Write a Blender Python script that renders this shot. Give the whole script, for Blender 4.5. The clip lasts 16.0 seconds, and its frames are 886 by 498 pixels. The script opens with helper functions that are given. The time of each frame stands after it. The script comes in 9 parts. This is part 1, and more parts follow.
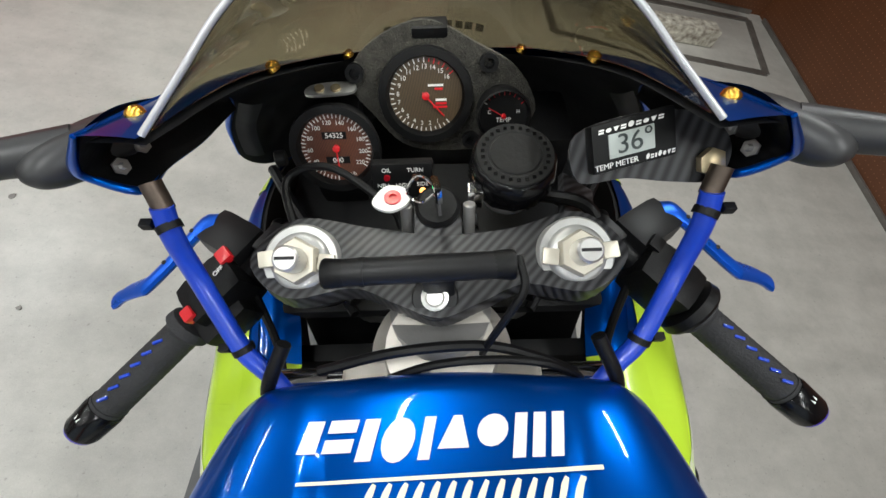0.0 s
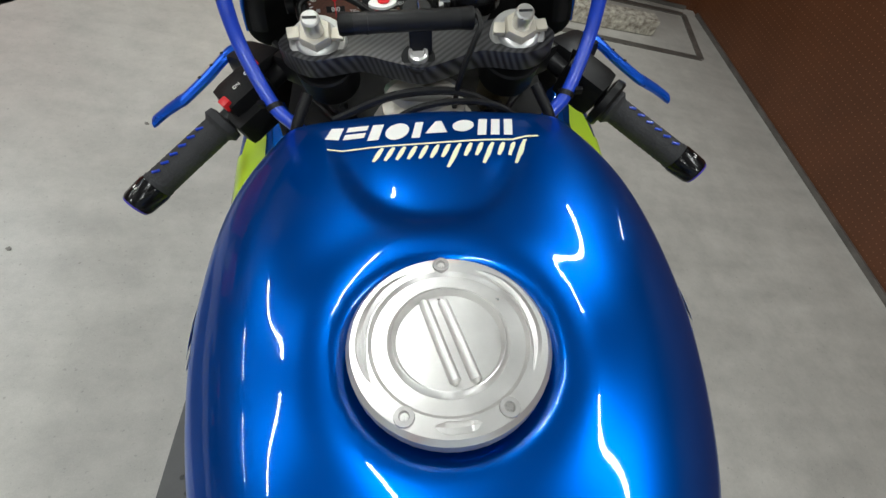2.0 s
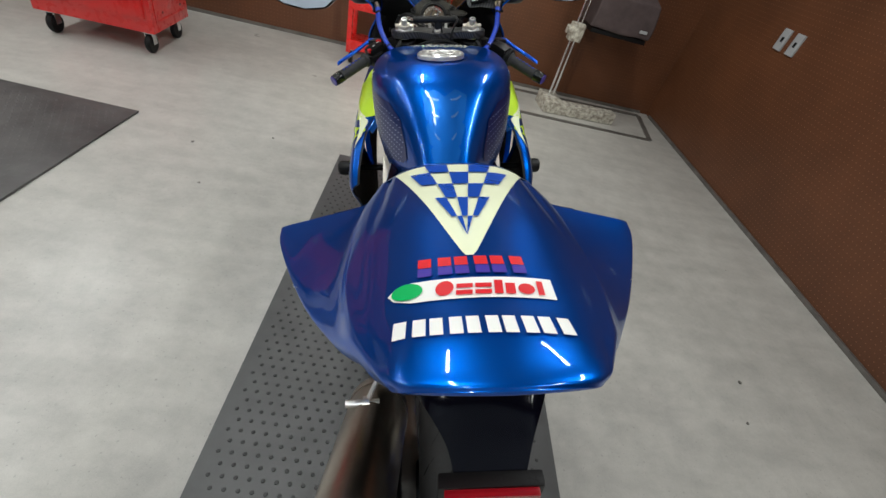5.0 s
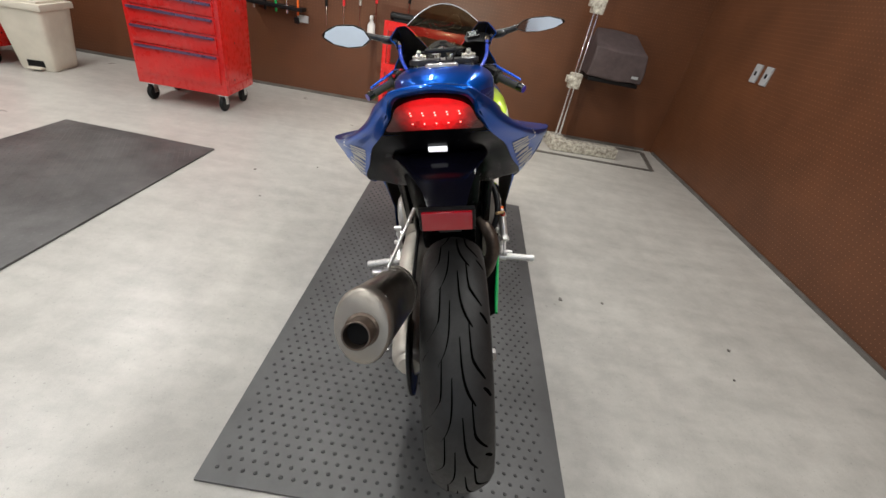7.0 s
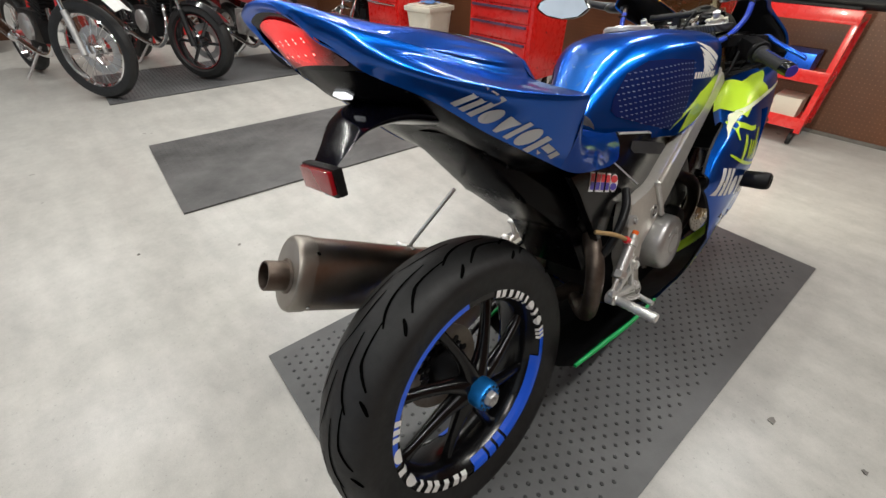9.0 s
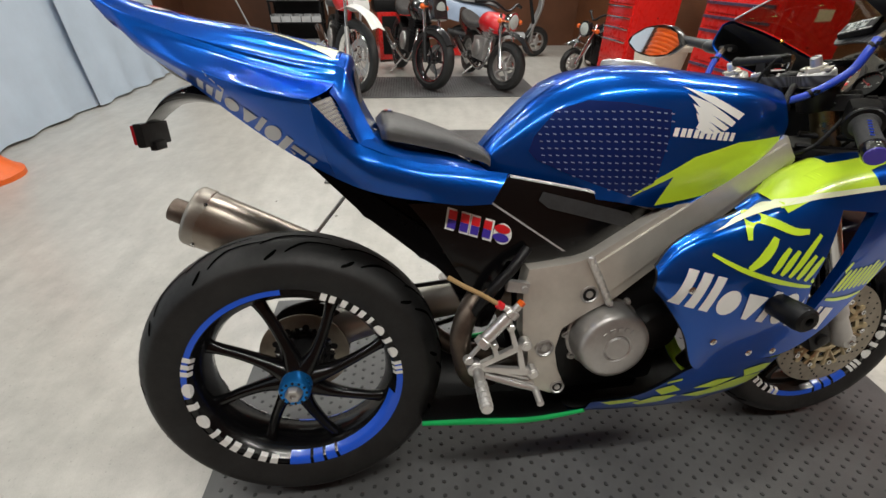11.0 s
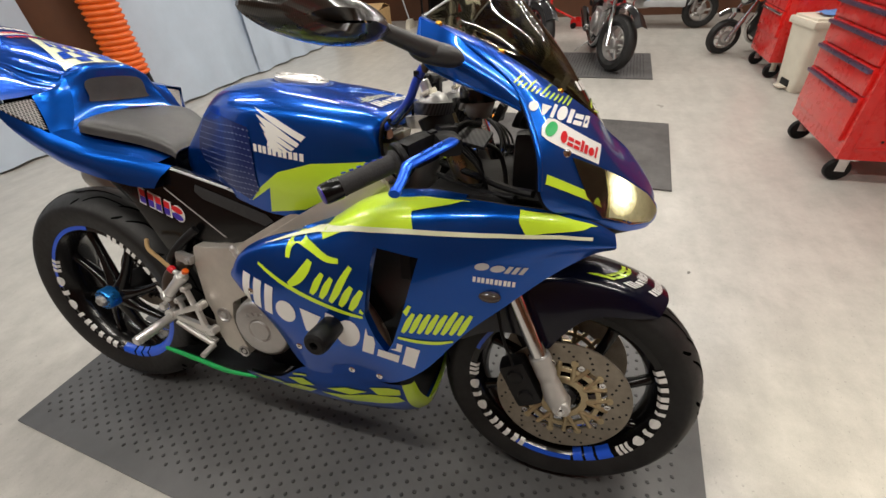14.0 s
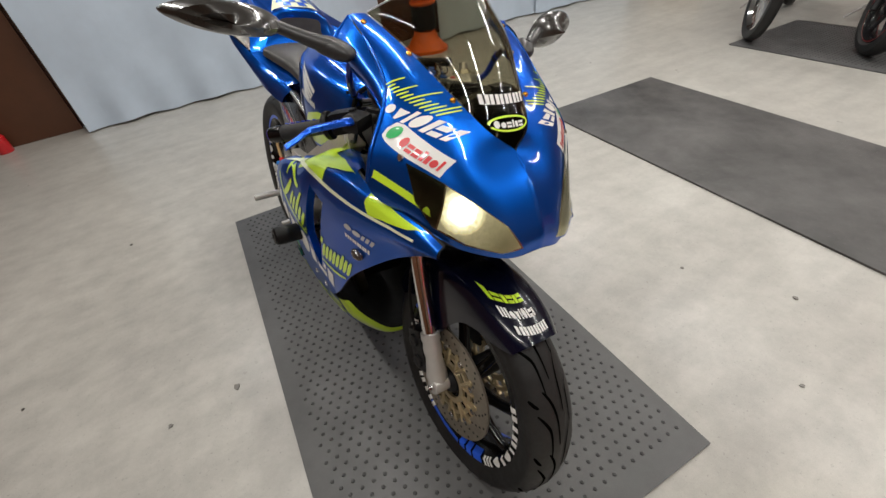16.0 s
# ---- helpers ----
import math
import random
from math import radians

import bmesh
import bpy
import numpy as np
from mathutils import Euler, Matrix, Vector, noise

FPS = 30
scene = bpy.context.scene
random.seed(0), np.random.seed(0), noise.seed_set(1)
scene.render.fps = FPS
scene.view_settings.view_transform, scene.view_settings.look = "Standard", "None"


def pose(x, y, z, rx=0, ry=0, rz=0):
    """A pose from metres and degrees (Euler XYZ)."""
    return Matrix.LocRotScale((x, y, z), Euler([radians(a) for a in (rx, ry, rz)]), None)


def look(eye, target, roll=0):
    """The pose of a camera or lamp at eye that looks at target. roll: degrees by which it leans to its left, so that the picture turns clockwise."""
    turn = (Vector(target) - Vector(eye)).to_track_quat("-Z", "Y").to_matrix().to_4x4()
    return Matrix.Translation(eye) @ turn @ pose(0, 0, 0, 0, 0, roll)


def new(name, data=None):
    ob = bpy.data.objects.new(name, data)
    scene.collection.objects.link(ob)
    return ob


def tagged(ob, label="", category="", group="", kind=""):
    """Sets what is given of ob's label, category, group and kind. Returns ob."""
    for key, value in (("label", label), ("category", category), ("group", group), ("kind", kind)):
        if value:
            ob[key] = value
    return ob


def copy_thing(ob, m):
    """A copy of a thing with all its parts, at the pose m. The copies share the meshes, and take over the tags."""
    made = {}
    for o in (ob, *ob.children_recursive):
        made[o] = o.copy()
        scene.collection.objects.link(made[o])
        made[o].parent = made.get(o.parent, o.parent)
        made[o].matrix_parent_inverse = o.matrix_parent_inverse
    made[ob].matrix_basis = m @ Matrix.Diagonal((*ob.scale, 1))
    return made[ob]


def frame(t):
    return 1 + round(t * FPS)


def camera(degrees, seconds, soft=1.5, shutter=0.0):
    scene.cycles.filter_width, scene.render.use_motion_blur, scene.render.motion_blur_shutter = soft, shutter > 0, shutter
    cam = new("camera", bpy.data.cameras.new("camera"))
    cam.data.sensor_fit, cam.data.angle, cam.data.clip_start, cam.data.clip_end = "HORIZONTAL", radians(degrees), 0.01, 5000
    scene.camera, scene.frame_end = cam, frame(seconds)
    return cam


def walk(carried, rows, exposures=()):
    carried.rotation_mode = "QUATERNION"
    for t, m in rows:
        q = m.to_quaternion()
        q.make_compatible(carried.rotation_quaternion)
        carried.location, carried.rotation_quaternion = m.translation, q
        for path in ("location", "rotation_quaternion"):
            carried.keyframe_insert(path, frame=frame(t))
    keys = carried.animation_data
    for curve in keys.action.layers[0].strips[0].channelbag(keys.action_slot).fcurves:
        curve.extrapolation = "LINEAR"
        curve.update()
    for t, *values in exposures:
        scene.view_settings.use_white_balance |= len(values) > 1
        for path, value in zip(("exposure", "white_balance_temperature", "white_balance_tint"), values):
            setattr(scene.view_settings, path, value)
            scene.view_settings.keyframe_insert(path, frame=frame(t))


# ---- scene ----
import itertools

from mathutils.bvhtree import BVHTree

cam = camera(94.1, 16.0)
PATH = [
    (0, (-0.253, 0.901, 1.177), (0.094, 1.889, -0.527), 22.2),
    (0.5, (-0.247, 0.87, 1.177), (0.096, 1.868, -0.522), 21.4),
    (1, (-0.245, 0.82, 1.167), (0.115, 1.837, -0.516), 21.9),
    (1.5, (-0.245, 0.745, 1.161), (0.145, 1.77, -0.512), 22.7),
    (2, (-0.265, 0.643, 1.149), (0.208, 1.69, -0.488), 24.0),
    (2.5, (-0.279, 0.532, 1.165), (0.232, 1.585, -0.457), 25.4),
    (3, (-0.28, 0.36, 1.182), (0.165, 1.453, -0.432), 23.6),
    (3.5, (-0.278, 0.2, 1.194), (0.152, 1.375, -0.367), 22.4),
    (4, (-0.297, 0.0, 1.208), (0.133, 1.232, -0.307), 22.0),
    (4.5, (-0.293, -0.14, 1.235), (0.115, 1.184, -0.207), 19.7),
    (5, (-0.286, -0.324, 1.236), (0.035, 1.168, -0.057), 16.9),
    (5.2, (-0.305, -0.422, 1.25), (0.009, 1.103, -0.005), 15.4),
    (7.3, (-0.131, -0.802, 1.162), (-0.097, 0.882, 0.082), 9.7),
    (7.5, (-0.048, -0.787, 1.155), (-0.169, 0.879, 0.054), 8.5),
    (7.9, (0.087, -0.73, 1.143), (-0.345, 0.866, 0.018), 5.9),
    (8, (0.115, -0.706, 1.141), (-0.391, 0.861, 0.006), 5.5),
    (8.3, (0.197, -0.619, 1.136), (-0.529, 0.839, -0.024), 4.0),
    (8.5, (0.251, -0.569, 1.138), (-0.617, 0.794, -0.041), 3.1),
    (8.7, (0.29, -0.512, 1.133), (-0.703, 0.745, -0.064), 2.4),
    (10.8, (0.616, 0.156, 1.089), (-1.016, 0.42, -0.037), 0.0),
    (11, (0.637, 0.23, 1.092), (-1.008, 0.452, -0.024), 0.6),
    (11.5, (0.664, 0.384, 1.088), (-1.004, 0.521, -0.006), 1.3),
    (12, (0.668, 0.575, 1.096), (-1.014, 0.656, 0.017), 1.1),
    (12.5, (0.672, 0.763, 1.101), (-1.003, 0.72, 0.009), -0.2),
    (13, (0.683, 0.97, 1.117), (-0.958, 0.756, -0.006), -1.5),
    (13.5, (0.629, 1.146, 1.136), (-0.951, 0.773, -0.032), -3.1),
    (14, (0.583, 1.304, 1.159), (-0.915, 0.744, -0.043), -4.7),
    (14.5, (0.535, 1.496, 1.167), (-0.834, 0.702, -0.057), -5.6),
    (15, (0.473, 1.639, 1.174), (-0.738, 0.634, -0.061), -5.7),
    (15.5, (0.356, 1.754, 1.192), (-0.641, 0.575, -0.079), -5.8),
    (16, (0.236, 1.855, 1.21), (-0.472, 0.501, -0.08), -7.5),
]
walk(cam, [(t, look(eye, target, roll)) for t, eye, target, roll in PATH],
     exposures=[(0.0, -0.58, 6250, 6), (1.5, -0.82, 6200, 5), (2.5, -0.92, 6200, 5), (4.0, -0.92, 6200, 5), (5.0, -0.85, 6250, 6), (7.3, -0.40, 6500, 10),
                (9.0, -0.42, 6500, 9), (11.0, -0.40, 6650, 8), (12.5, -0.30, 6800, 9), (14.0, -0.42, 6950, 11), (16.0, -0.62, 6700, 10)])

# ---- world and lights ----
world = bpy.data.worlds.new("world")
scene.world = world
world.use_nodes = True
world.node_tree.nodes["Background"].inputs[0].default_value = (0.9, 0.95, 1.0, 1)
world.node_tree.nodes["Background"].inputs[1].default_value = 0.0

CEIL = 2.75


def tube_lamp(x, y, length, power, turn=0):
    lamp = bpy.data.lights.new("tube_light", "AREA")
    lamp.shape, lamp.size, lamp.size_y = "RECTANGLE", 0.05, length
    lamp.energy, lamp.color = power, (1.0, 0.985, 0.95)
    ob = new("tube_light", lamp)
    ob.matrix_world = pose(x, y, CEIL - 0.095, 0, 0, turn)
    return ob


TUBES = [(-0.95, 0.4), (0.75, 0.4), (-0.95, 2.4), (0.75, 2.4), (-0.95, -1.6), (0.75, -1.6),
         (-3.2, 0.9), (-3.2, -1.2), (-3.2, 2.6), (-5.6, 0.9), (-5.6, -1.2), (-5.6, 2.6)]
for tx, ty in TUBES:
    tube_lamp(tx, ty, 1.2, 26 if ty < -1.5 else 40 if tx < -3 else 34)


# the lit headlamp
beam = bpy.data.lights.new("headlamp_beam", "SPOT")
beam.energy, beam.color, beam.spot_size, beam.spot_blend, beam.shadow_soft_size = 70, (1.0, 0.94, 0.76), radians(125), 1.0, 0.03
new("headlamp_beam", beam).matrix_world = pose(-0.068, 1.462, 0.775, 78, 0, 0)


# ---- materials ----
def mat(name, color, rough=0.5, metal=0.0, coat=0.0, var=0.12, scale=8.0, bump=0.0, bscale=60.0, dark=None, spec=0.5,
        rvar=0.1, detail=6.0):
    """A surface whose colour and gloss vary at two scales, with fine relief."""
    m = bpy.data.materials.new(name)
    m.use_nodes = True
    nt = m.node_tree
    b = nt.nodes["Principled BSDF"]
    b.inputs["Metallic"].default_value = metal
    b.inputs["Coat Weight"].default_value = coat
    b.inputs["Coat Roughness"].default_value = 0.03
    b.inputs["Specular IOR Level"].default_value = spec
    tc = nt.nodes.new("ShaderNodeTexCoord")
    n1 = nt.nodes.new("ShaderNodeTexNoise")
    n1.inputs["Scale"].default_value = scale
    n1.inputs["Detail"].default_value = detail
    n1.inputs["Roughness"].default_value = 0.65
    nt.links.new(tc.outputs["Object"], n1.inputs["Vector"])
    ramp = nt.nodes.new("ShaderNodeValToRGB")
    lo = dark or tuple(c * (1 - 2 * var) for c in color)
    hi = tuple(min(1, c * (1 + var)) for c in color)
    ramp.color_ramp.elements[0].position, ramp.color_ramp.elements[0].color = 0.3, (*lo, 1)
    ramp.color_ramp.elements[1].position, ramp.color_ramp.elements[1].color = 0.68, (*hi, 1)
    nt.links.new(n1.outputs["Fac"], ramp.inputs["Fac"])
    nt.links.new(ramp.outputs["Color"], b.inputs["Base Color"])
    mr = nt.nodes.new("ShaderNodeMapRange")
    mr.inputs["To Min"].default_value = max(0.02, rough - rvar)
    mr.inputs["To Max"].default_value = min(1, rough + rvar)
    n2 = nt.nodes.new("ShaderNodeTexNoise")
    n2.inputs["Scale"].default_value = scale * 4.7
    n2.inputs["Detail"].default_value = 4
    nt.links.new(tc.outputs["Object"], n2.inputs["Vector"])
    nt.links.new(n2.outputs["Fac"], mr.inputs["Value"])
    nt.links.new(mr.outputs["Result"], b.inputs["Roughness"])
    if bump:
        n3 = nt.nodes.new("ShaderNodeTexNoise")
        n3.inputs["Scale"].default_value = bscale
        n3.inputs["Detail"].default_value = 3
        nt.links.new(tc.outputs["Object"], n3.inputs["Vector"])
        bp = nt.nodes.new("ShaderNodeBump")
        bp.inputs["Strength"].default_value = bump
        bp.inputs["Distance"].default_value = 0.002
        nt.links.new(n3.outputs["Fac"], bp.inputs["Height"])
        nt.links.new(bp.outputs["Normal"], b.inputs["Normal"])
    return m


def bsdf(m):
    return m.node_tree.nodes["Principled BSDF"]


def glow(name, color, strength, base=(0.8, 0.8, 0.8)):
    m = mat(name, base, 0.3, var=0.02)
    bsdf(m).inputs["Emission Color"].default_value = (*color, 1)
    bsdf(m).inputs["Emission Strength"].default_value = strength
    return m


def glass(name, color, rough=0.02, ior=1.1):
    m = mat(name, color, rough, var=0.02, rvar=0.01)
    bsdf(m).inputs["Transmission Weight"].default_value = 1.0
    bsdf(m).inputs["IOR"].default_value = ior
    return m


def weave(name, a, b_, size, rough=0.35, coat=0.3):
    """Twill of carbon fibre: diagonal dark and light stripes."""
    m = mat(name, a, rough, coat=coat, var=0.05)
    nt = m.node_tree
    tc = nt.nodes.new("ShaderNodeTexCoord")
    mp = nt.nodes.new("ShaderNodeMapping")
    mp.inputs["Rotation"].default_value = (0.3, 0.2, 0.8)
    nt.links.new(tc.outputs["Object"], mp.inputs["Vector"])
    ck = nt.nodes.new("ShaderNodeTexWave")
    ck.inputs["Scale"].default_value = size
    ck.inputs["Distortion"].default_value = 0.6
    nt.links.new(mp.outputs["Vector"], ck.inputs["Vector"])
    mx = nt.nodes.new("ShaderNodeMix")
    mx.data_type = "RGBA"
    mx.inputs["A"].default_value, mx.inputs["B"].default_value = (*a, 1), (*b_, 1)
    nt.links.new(ck.outputs["Fac"], mx.inputs["Factor"])
    nt.links.new(mx.outputs["Result"], bsdf(m).inputs["Base Color"])
    return m


M_BLUE = mat("blue_candy_paint", (0.0010, 0.082, 0.445), 0.30, metal=0.82, coat=0.7, var=0.03, scale=3, rvar=0.02)
bsdf(M_BLUE).inputs["Specular Tint"].default_value = (0.12, 0.50, 1.0, 1)
M_NAVY = mat("navy_paint", (0.002, 0.020, 0.15), 0.35, metal=0.5, coat=0.3, var=0.05, scale=3, rvar=0.03)
M_LIME = mat("lime_paint", (0.60, 0.86, 0.045), 0.3, coat=0.8, var=0.03, scale=4, rvar=0.03)
M_CREAM = mat("pale_lime_vinyl", (0.80, 0.84, 0.60), 0.35, coat=0.5, var=0.03, scale=5)
M_WHITE = mat("white_vinyl", (0.82, 0.82, 0.80), 0.4, coat=0.4, var=0.03, scale=6)
M_SILVERV = mat("silver_vinyl", (0.55, 0.56, 0.58), 0.35, metal=0.4, coat=0.4, var=0.04, scale=6)
M_RED = mat("red_vinyl", (0.65, 0.012, 0.02), 0.35, coat=0.5, var=0.04)
M_VIOLET = mat("violet_vinyl", (0.05, 0.03, 0.35), 0.35, coat=0.5, var=0.04)
M_GREENV = mat("green_paint", (0.0, 0.42, 0.10), 0.4, coat=0.3, var=0.06)
M_BLACKG = mat("gloss_black_paint", (0.003, 0.003, 0.0035), 0.22, spec=0.3, coat=0.15, var=0.1, rvar=0.05)
M_BLACK = mat("black_plastic", (0.005, 0.005, 0.0055), 0.46, var=0.2, scale=20, bump=0.15, bscale=250, spec=0.24)
M_BLACKM = mat("matt_black_metal", (0.010, 0.010, 0.011), 0.42, spec=0.3, metal=0.1, var=0.2, scale=20)
M_RUBBER = mat("tyre_rubber", (0.0135, 0.0135, 0.0138), 0.55, var=0.25, scale=14, bump=0.15, bscale=200, rvar=0.12, spec=0.4)
M_GRIP = mat("grip_rubber", (0.024, 0.024, 0.026), 0.75, var=0.15, scale=40, bump=0.5, bscale=400)
M_SEAT = mat("seat_vinyl", (0.050, 0.049, 0.049), 0.44, var=0.12, scale=30, bump=0.2, bscale=600)
M_ALU = mat("brushed_aluminium", (0.76, 0.75, 0.73), 0.32, metal=0.8, var=0.06, scale=18, bump=0.05, bscale=300)
M_SPAR = mat("anodised_frame", (0.60, 0.565, 0.51), 0.42, metal=0.55, var=0.08, scale=10)
M_CAST = mat("cast_metal", (0.46, 0.45, 0.44), 0.38, metal=0.7, var=0.10, scale=12, bump=0.2, bscale=300)
M_CHROME = mat("chrome", (0.78, 0.78, 0.78), 0.10, metal=1.0, var=0.02, rvar=0.05)
M_IVORY = mat("ivory_anodised", (0.60, 0.56, 0.47), 0.4, metal=0.35, var=0.05)
M_GOLD = mat("gold_anodised", (0.85, 0.48, 0.08), 0.25, metal=1.0, var=0.05)
M_BRONZE = mat("bronze_disc", (0.34, 0.305, 0.25), 0.40, metal=0.7, var=0.10, scale=30)
M_TITAN = mat("silencer_steel", (0.36, 0.33, 0.29), 0.33, metal=1.0, var=0.12, scale=6, dark=(0.28, 0.23, 0.19))
M_BURNT = mat("burnt_pipe", (0.14, 0.11, 0.09), 0.45, metal=0.9, var=0.25, scale=12)
M_STRUT = mat("blue_powder_coat", (0.008, 0.050, 0.50), 0.35, coat=0.4, var=0.08, scale=40)
M_ANOB = mat("blue_anodised", (0.01, 0.12, 0.75), 0.3, metal=0.6, var=0.05)
M_HUB = mat("light_blue_anodised", (0.02, 0.25, 0.72), 0.3, metal=0.8, var=0.05)
M_TAPE = mat("blue_rim_tape", (0.008, 0.10, 0.72), 0.35, coat=0.3, var=0.03)
# near-black for holes and hollows: their shade is put into the colour
M_DARK = mat("hollow_shade_black", (0.004, 0.004, 0.005), 0.7, var=0.2)
M_MIRROR = mat("mirror_glass", (0.92, 0.93, 0.94), 0.03, metal=1.0, var=0.0, rvar=0.0)
M_CARBON = weave("carbon_weave", (0.004, 0.004, 0.005), (0.050, 0.050, 0.054), 56, 0.42, 0.0)
M_FOAM = mat("foam_rubber", (0.035, 0.033, 0.028), 0.9, var=0.3, scale=120, bump=1.0, bscale=500)
M_SMOKE = glass("smoked_screen", (0.33, 0.30, 0.20), 0.02, 1.45)
M_LENS = glass("clear_lens", (0.93, 0.93, 0.86))
M_REDLED = glow("tail_lamp_led", (1.0, 0.16, 0.12), 4.0)
M_REFL = mat("red_reflector", (0.30, 0.005, 0.012), 0.2, coat=0.8, var=0.05)


def spread(m, centre, stops):
    """Emission that fades with the distance from a bulb: (metres, strength) pairs."""
    nt = m.node_tree
    tc = nt.nodes.new("ShaderNodeTexCoord")
    ds = nt.nodes.new("ShaderNodeVectorMath")
    ds.operation = "DISTANCE"
    nt.links.new(tc.outputs["Object"], ds.inputs[0])
    ds.inputs[1].default_value = centre
    nz = nt.nodes.new("ShaderNodeTexNoise")
    nz.inputs["Scale"].default_value = 110
    nt.links.new(tc.outputs["Object"], nz.inputs["Vector"])
    last = None
    for (d0, s0), (d1, s1) in zip(stops, stops[1:]):
        mr = nt.nodes.new("ShaderNodeMapRange")
        for k, v in zip(("From Min", "From Max", "To Min", "To Max"), (d0, d1, s0 - s1, 0.0)):
            mr.inputs[k].default_value = v
        nt.links.new(ds.outputs["Value"], mr.inputs["Value"])
        if last is None:
            last = mr.outputs["Result"]
        else:
            ad = nt.nodes.new("ShaderNodeMath")
            nt.links.new(last, ad.inputs[0])
            nt.links.new(mr.outputs["Result"], ad.inputs[1])
            last = ad.outputs[0]
    mu = nt.nodes.new("ShaderNodeMath")
    mu.operation = "MULTIPLY_ADD"
    vr = nt.nodes.new("ShaderNodeMapRange")
    vr.inputs["From Min"].default_value, vr.inputs["From Max"].default_value = 0.3, 0.7
    vr.inputs["To Min"].default_value, vr.inputs["To Max"].default_value = 0.6, 1.3
    nt.links.new(nz.outputs["Fac"], vr.inputs["Value"])
    nt.links.new(last, mu.inputs[0])
    nt.links.new(vr.outputs["Result"], mu.inputs[1])
    mu.inputs[2].default_value = stops[-1][1]
    nt.links.new(mu.outputs[0], bsdf(m).inputs["Emission Strength"])
    return m


M_LIT = spread(glow("lit_reflector", (1.0, 0.92, 0.58), 1, (0.45, 0.43, 0.25)), (0.129, 1.381, 0.798), [(0.0, 30.0), (0.015, 14.0), (0.026, 2.2), (0.042, 0.26), (0.09, 0.02)])
M_REDLENS = spread(glow("lit_red_lens", (1.0, 0.006, 0.010), 1, (0.035, 0.020, 0.018)), (0.006, -0.196, 1.020), [(0.0, 1.5), (0.034, 1.2), (0.052, 0.35), (0.072, 0.03)])
M_GREENL = glow("green_lamp", (0.0, 1.0, 0.25), 6)
M_AMBER = glow("amber_lamp", (1.0, 0.30, 0.0), 4)
M_LCD = mat("lcd_grey", (0.42, 0.46, 0.44), 0.3, var=0.03)
M_LCDD = mat("lcd_segment", (0.03, 0.04, 0.04), 0.4, var=0.02)
M_DIAL = weave("dial_carbon", (0.025, 0.018, 0.011), (0.11, 0.075, 0.040), 300, 0.4, 0.0)


def concrete():
    m = mat("floor_concrete", (0.53, 0.515, 0.478), 0.32, var=0.06, scale=1.1, rvar=0.10, detail=10)
    nt, b = m.node_tree, bsdf(m)
    tc = nt.nodes.new("ShaderNodeTexCoord")
    n = nt.nodes.new("ShaderNodeTexNoise")
    n.inputs["Scale"].default_value = 9
    n.inputs["Detail"].default_value = 12
    n.inputs["Roughness"].default_value = 0.75
    nt.links.new(tc.outputs["Object"], n.inputs["Vector"])
    cr_ = nt.nodes.new("ShaderNodeValToRGB")
    cr_.color_ramp.elements[0].position, cr_.color_ramp.elements[0].color = 0.30, (0.72, 0.72, 0.72, 1)
    cr_.color_ramp.elements[1].position, cr_.color_ramp.elements[1].color = 0.62, (1, 1, 1, 1)
    nt.links.new(n.outputs["Fac"], cr_.inputs["Fac"])
    old = b.inputs["Base Color"].links[0].from_socket
    mx = nt.nodes.new("ShaderNodeMix")
    mx.data_type, mx.blend_type = "RGBA", "MULTIPLY"
    mx.inputs["Factor"].default_value = 0.75
    nt.links.new(old, mx.inputs["A"])
    nt.links.new(cr_.outputs["Color"], mx.inputs["B"])
    mp = nt.nodes.new("ShaderNodeMapping")
    mp.inputs["Scale"].default_value = (1.4, 6.5, 1.0)
    mp.inputs["Rotation"].default_value = (0, 0, 0.6)
    nt.links.new(tc.outputs["Object"], mp.inputs["Vector"])
    last = mx.outputs["Result"]
    for vec, sc_, det, lo, hi, dark, fac in ((mp.outputs["Vector"], 1.6, 9, 0.38, 0.66, 0.86, 0.8), (tc.outputs["Object"], 95, 3, 0.26, 0.36, 0.62, 0.7), (tc.outputs["Object"], 320, 2, 0.30, 0.70, 0.90, 0.8)):
        nz = nt.nodes.new("ShaderNodeTexNoise")
        nz.inputs["Scale"].default_value, nz.inputs["Detail"].default_value = sc_, det
        nt.links.new(vec, nz.inputs["Vector"])
        rp = nt.nodes.new("ShaderNodeValToRGB")
        rp.color_ramp.elements[0].position, rp.color_ramp.elements[0].color = lo, (dark, dark, dark, 1)
        rp.color_ramp.elements[1].position, rp.color_ramp.elements[1].color = hi, (1, 1, 1, 1)
        nt.links.new(nz.outputs["Fac"], rp.inputs["Fac"])
        m2 = nt.nodes.new("ShaderNodeMix")
        m2.data_type, m2.blend_type = "RGBA", "MULTIPLY"
        m2.inputs["Factor"].default_value = fac
        nt.links.new(last, m2.inputs["A"])
        nt.links.new(rp.outputs["Color"], m2.inputs["B"])
        last = m2.outputs["Result"]
    nt.links.new(last, b.inputs["Base Color"])
    return m


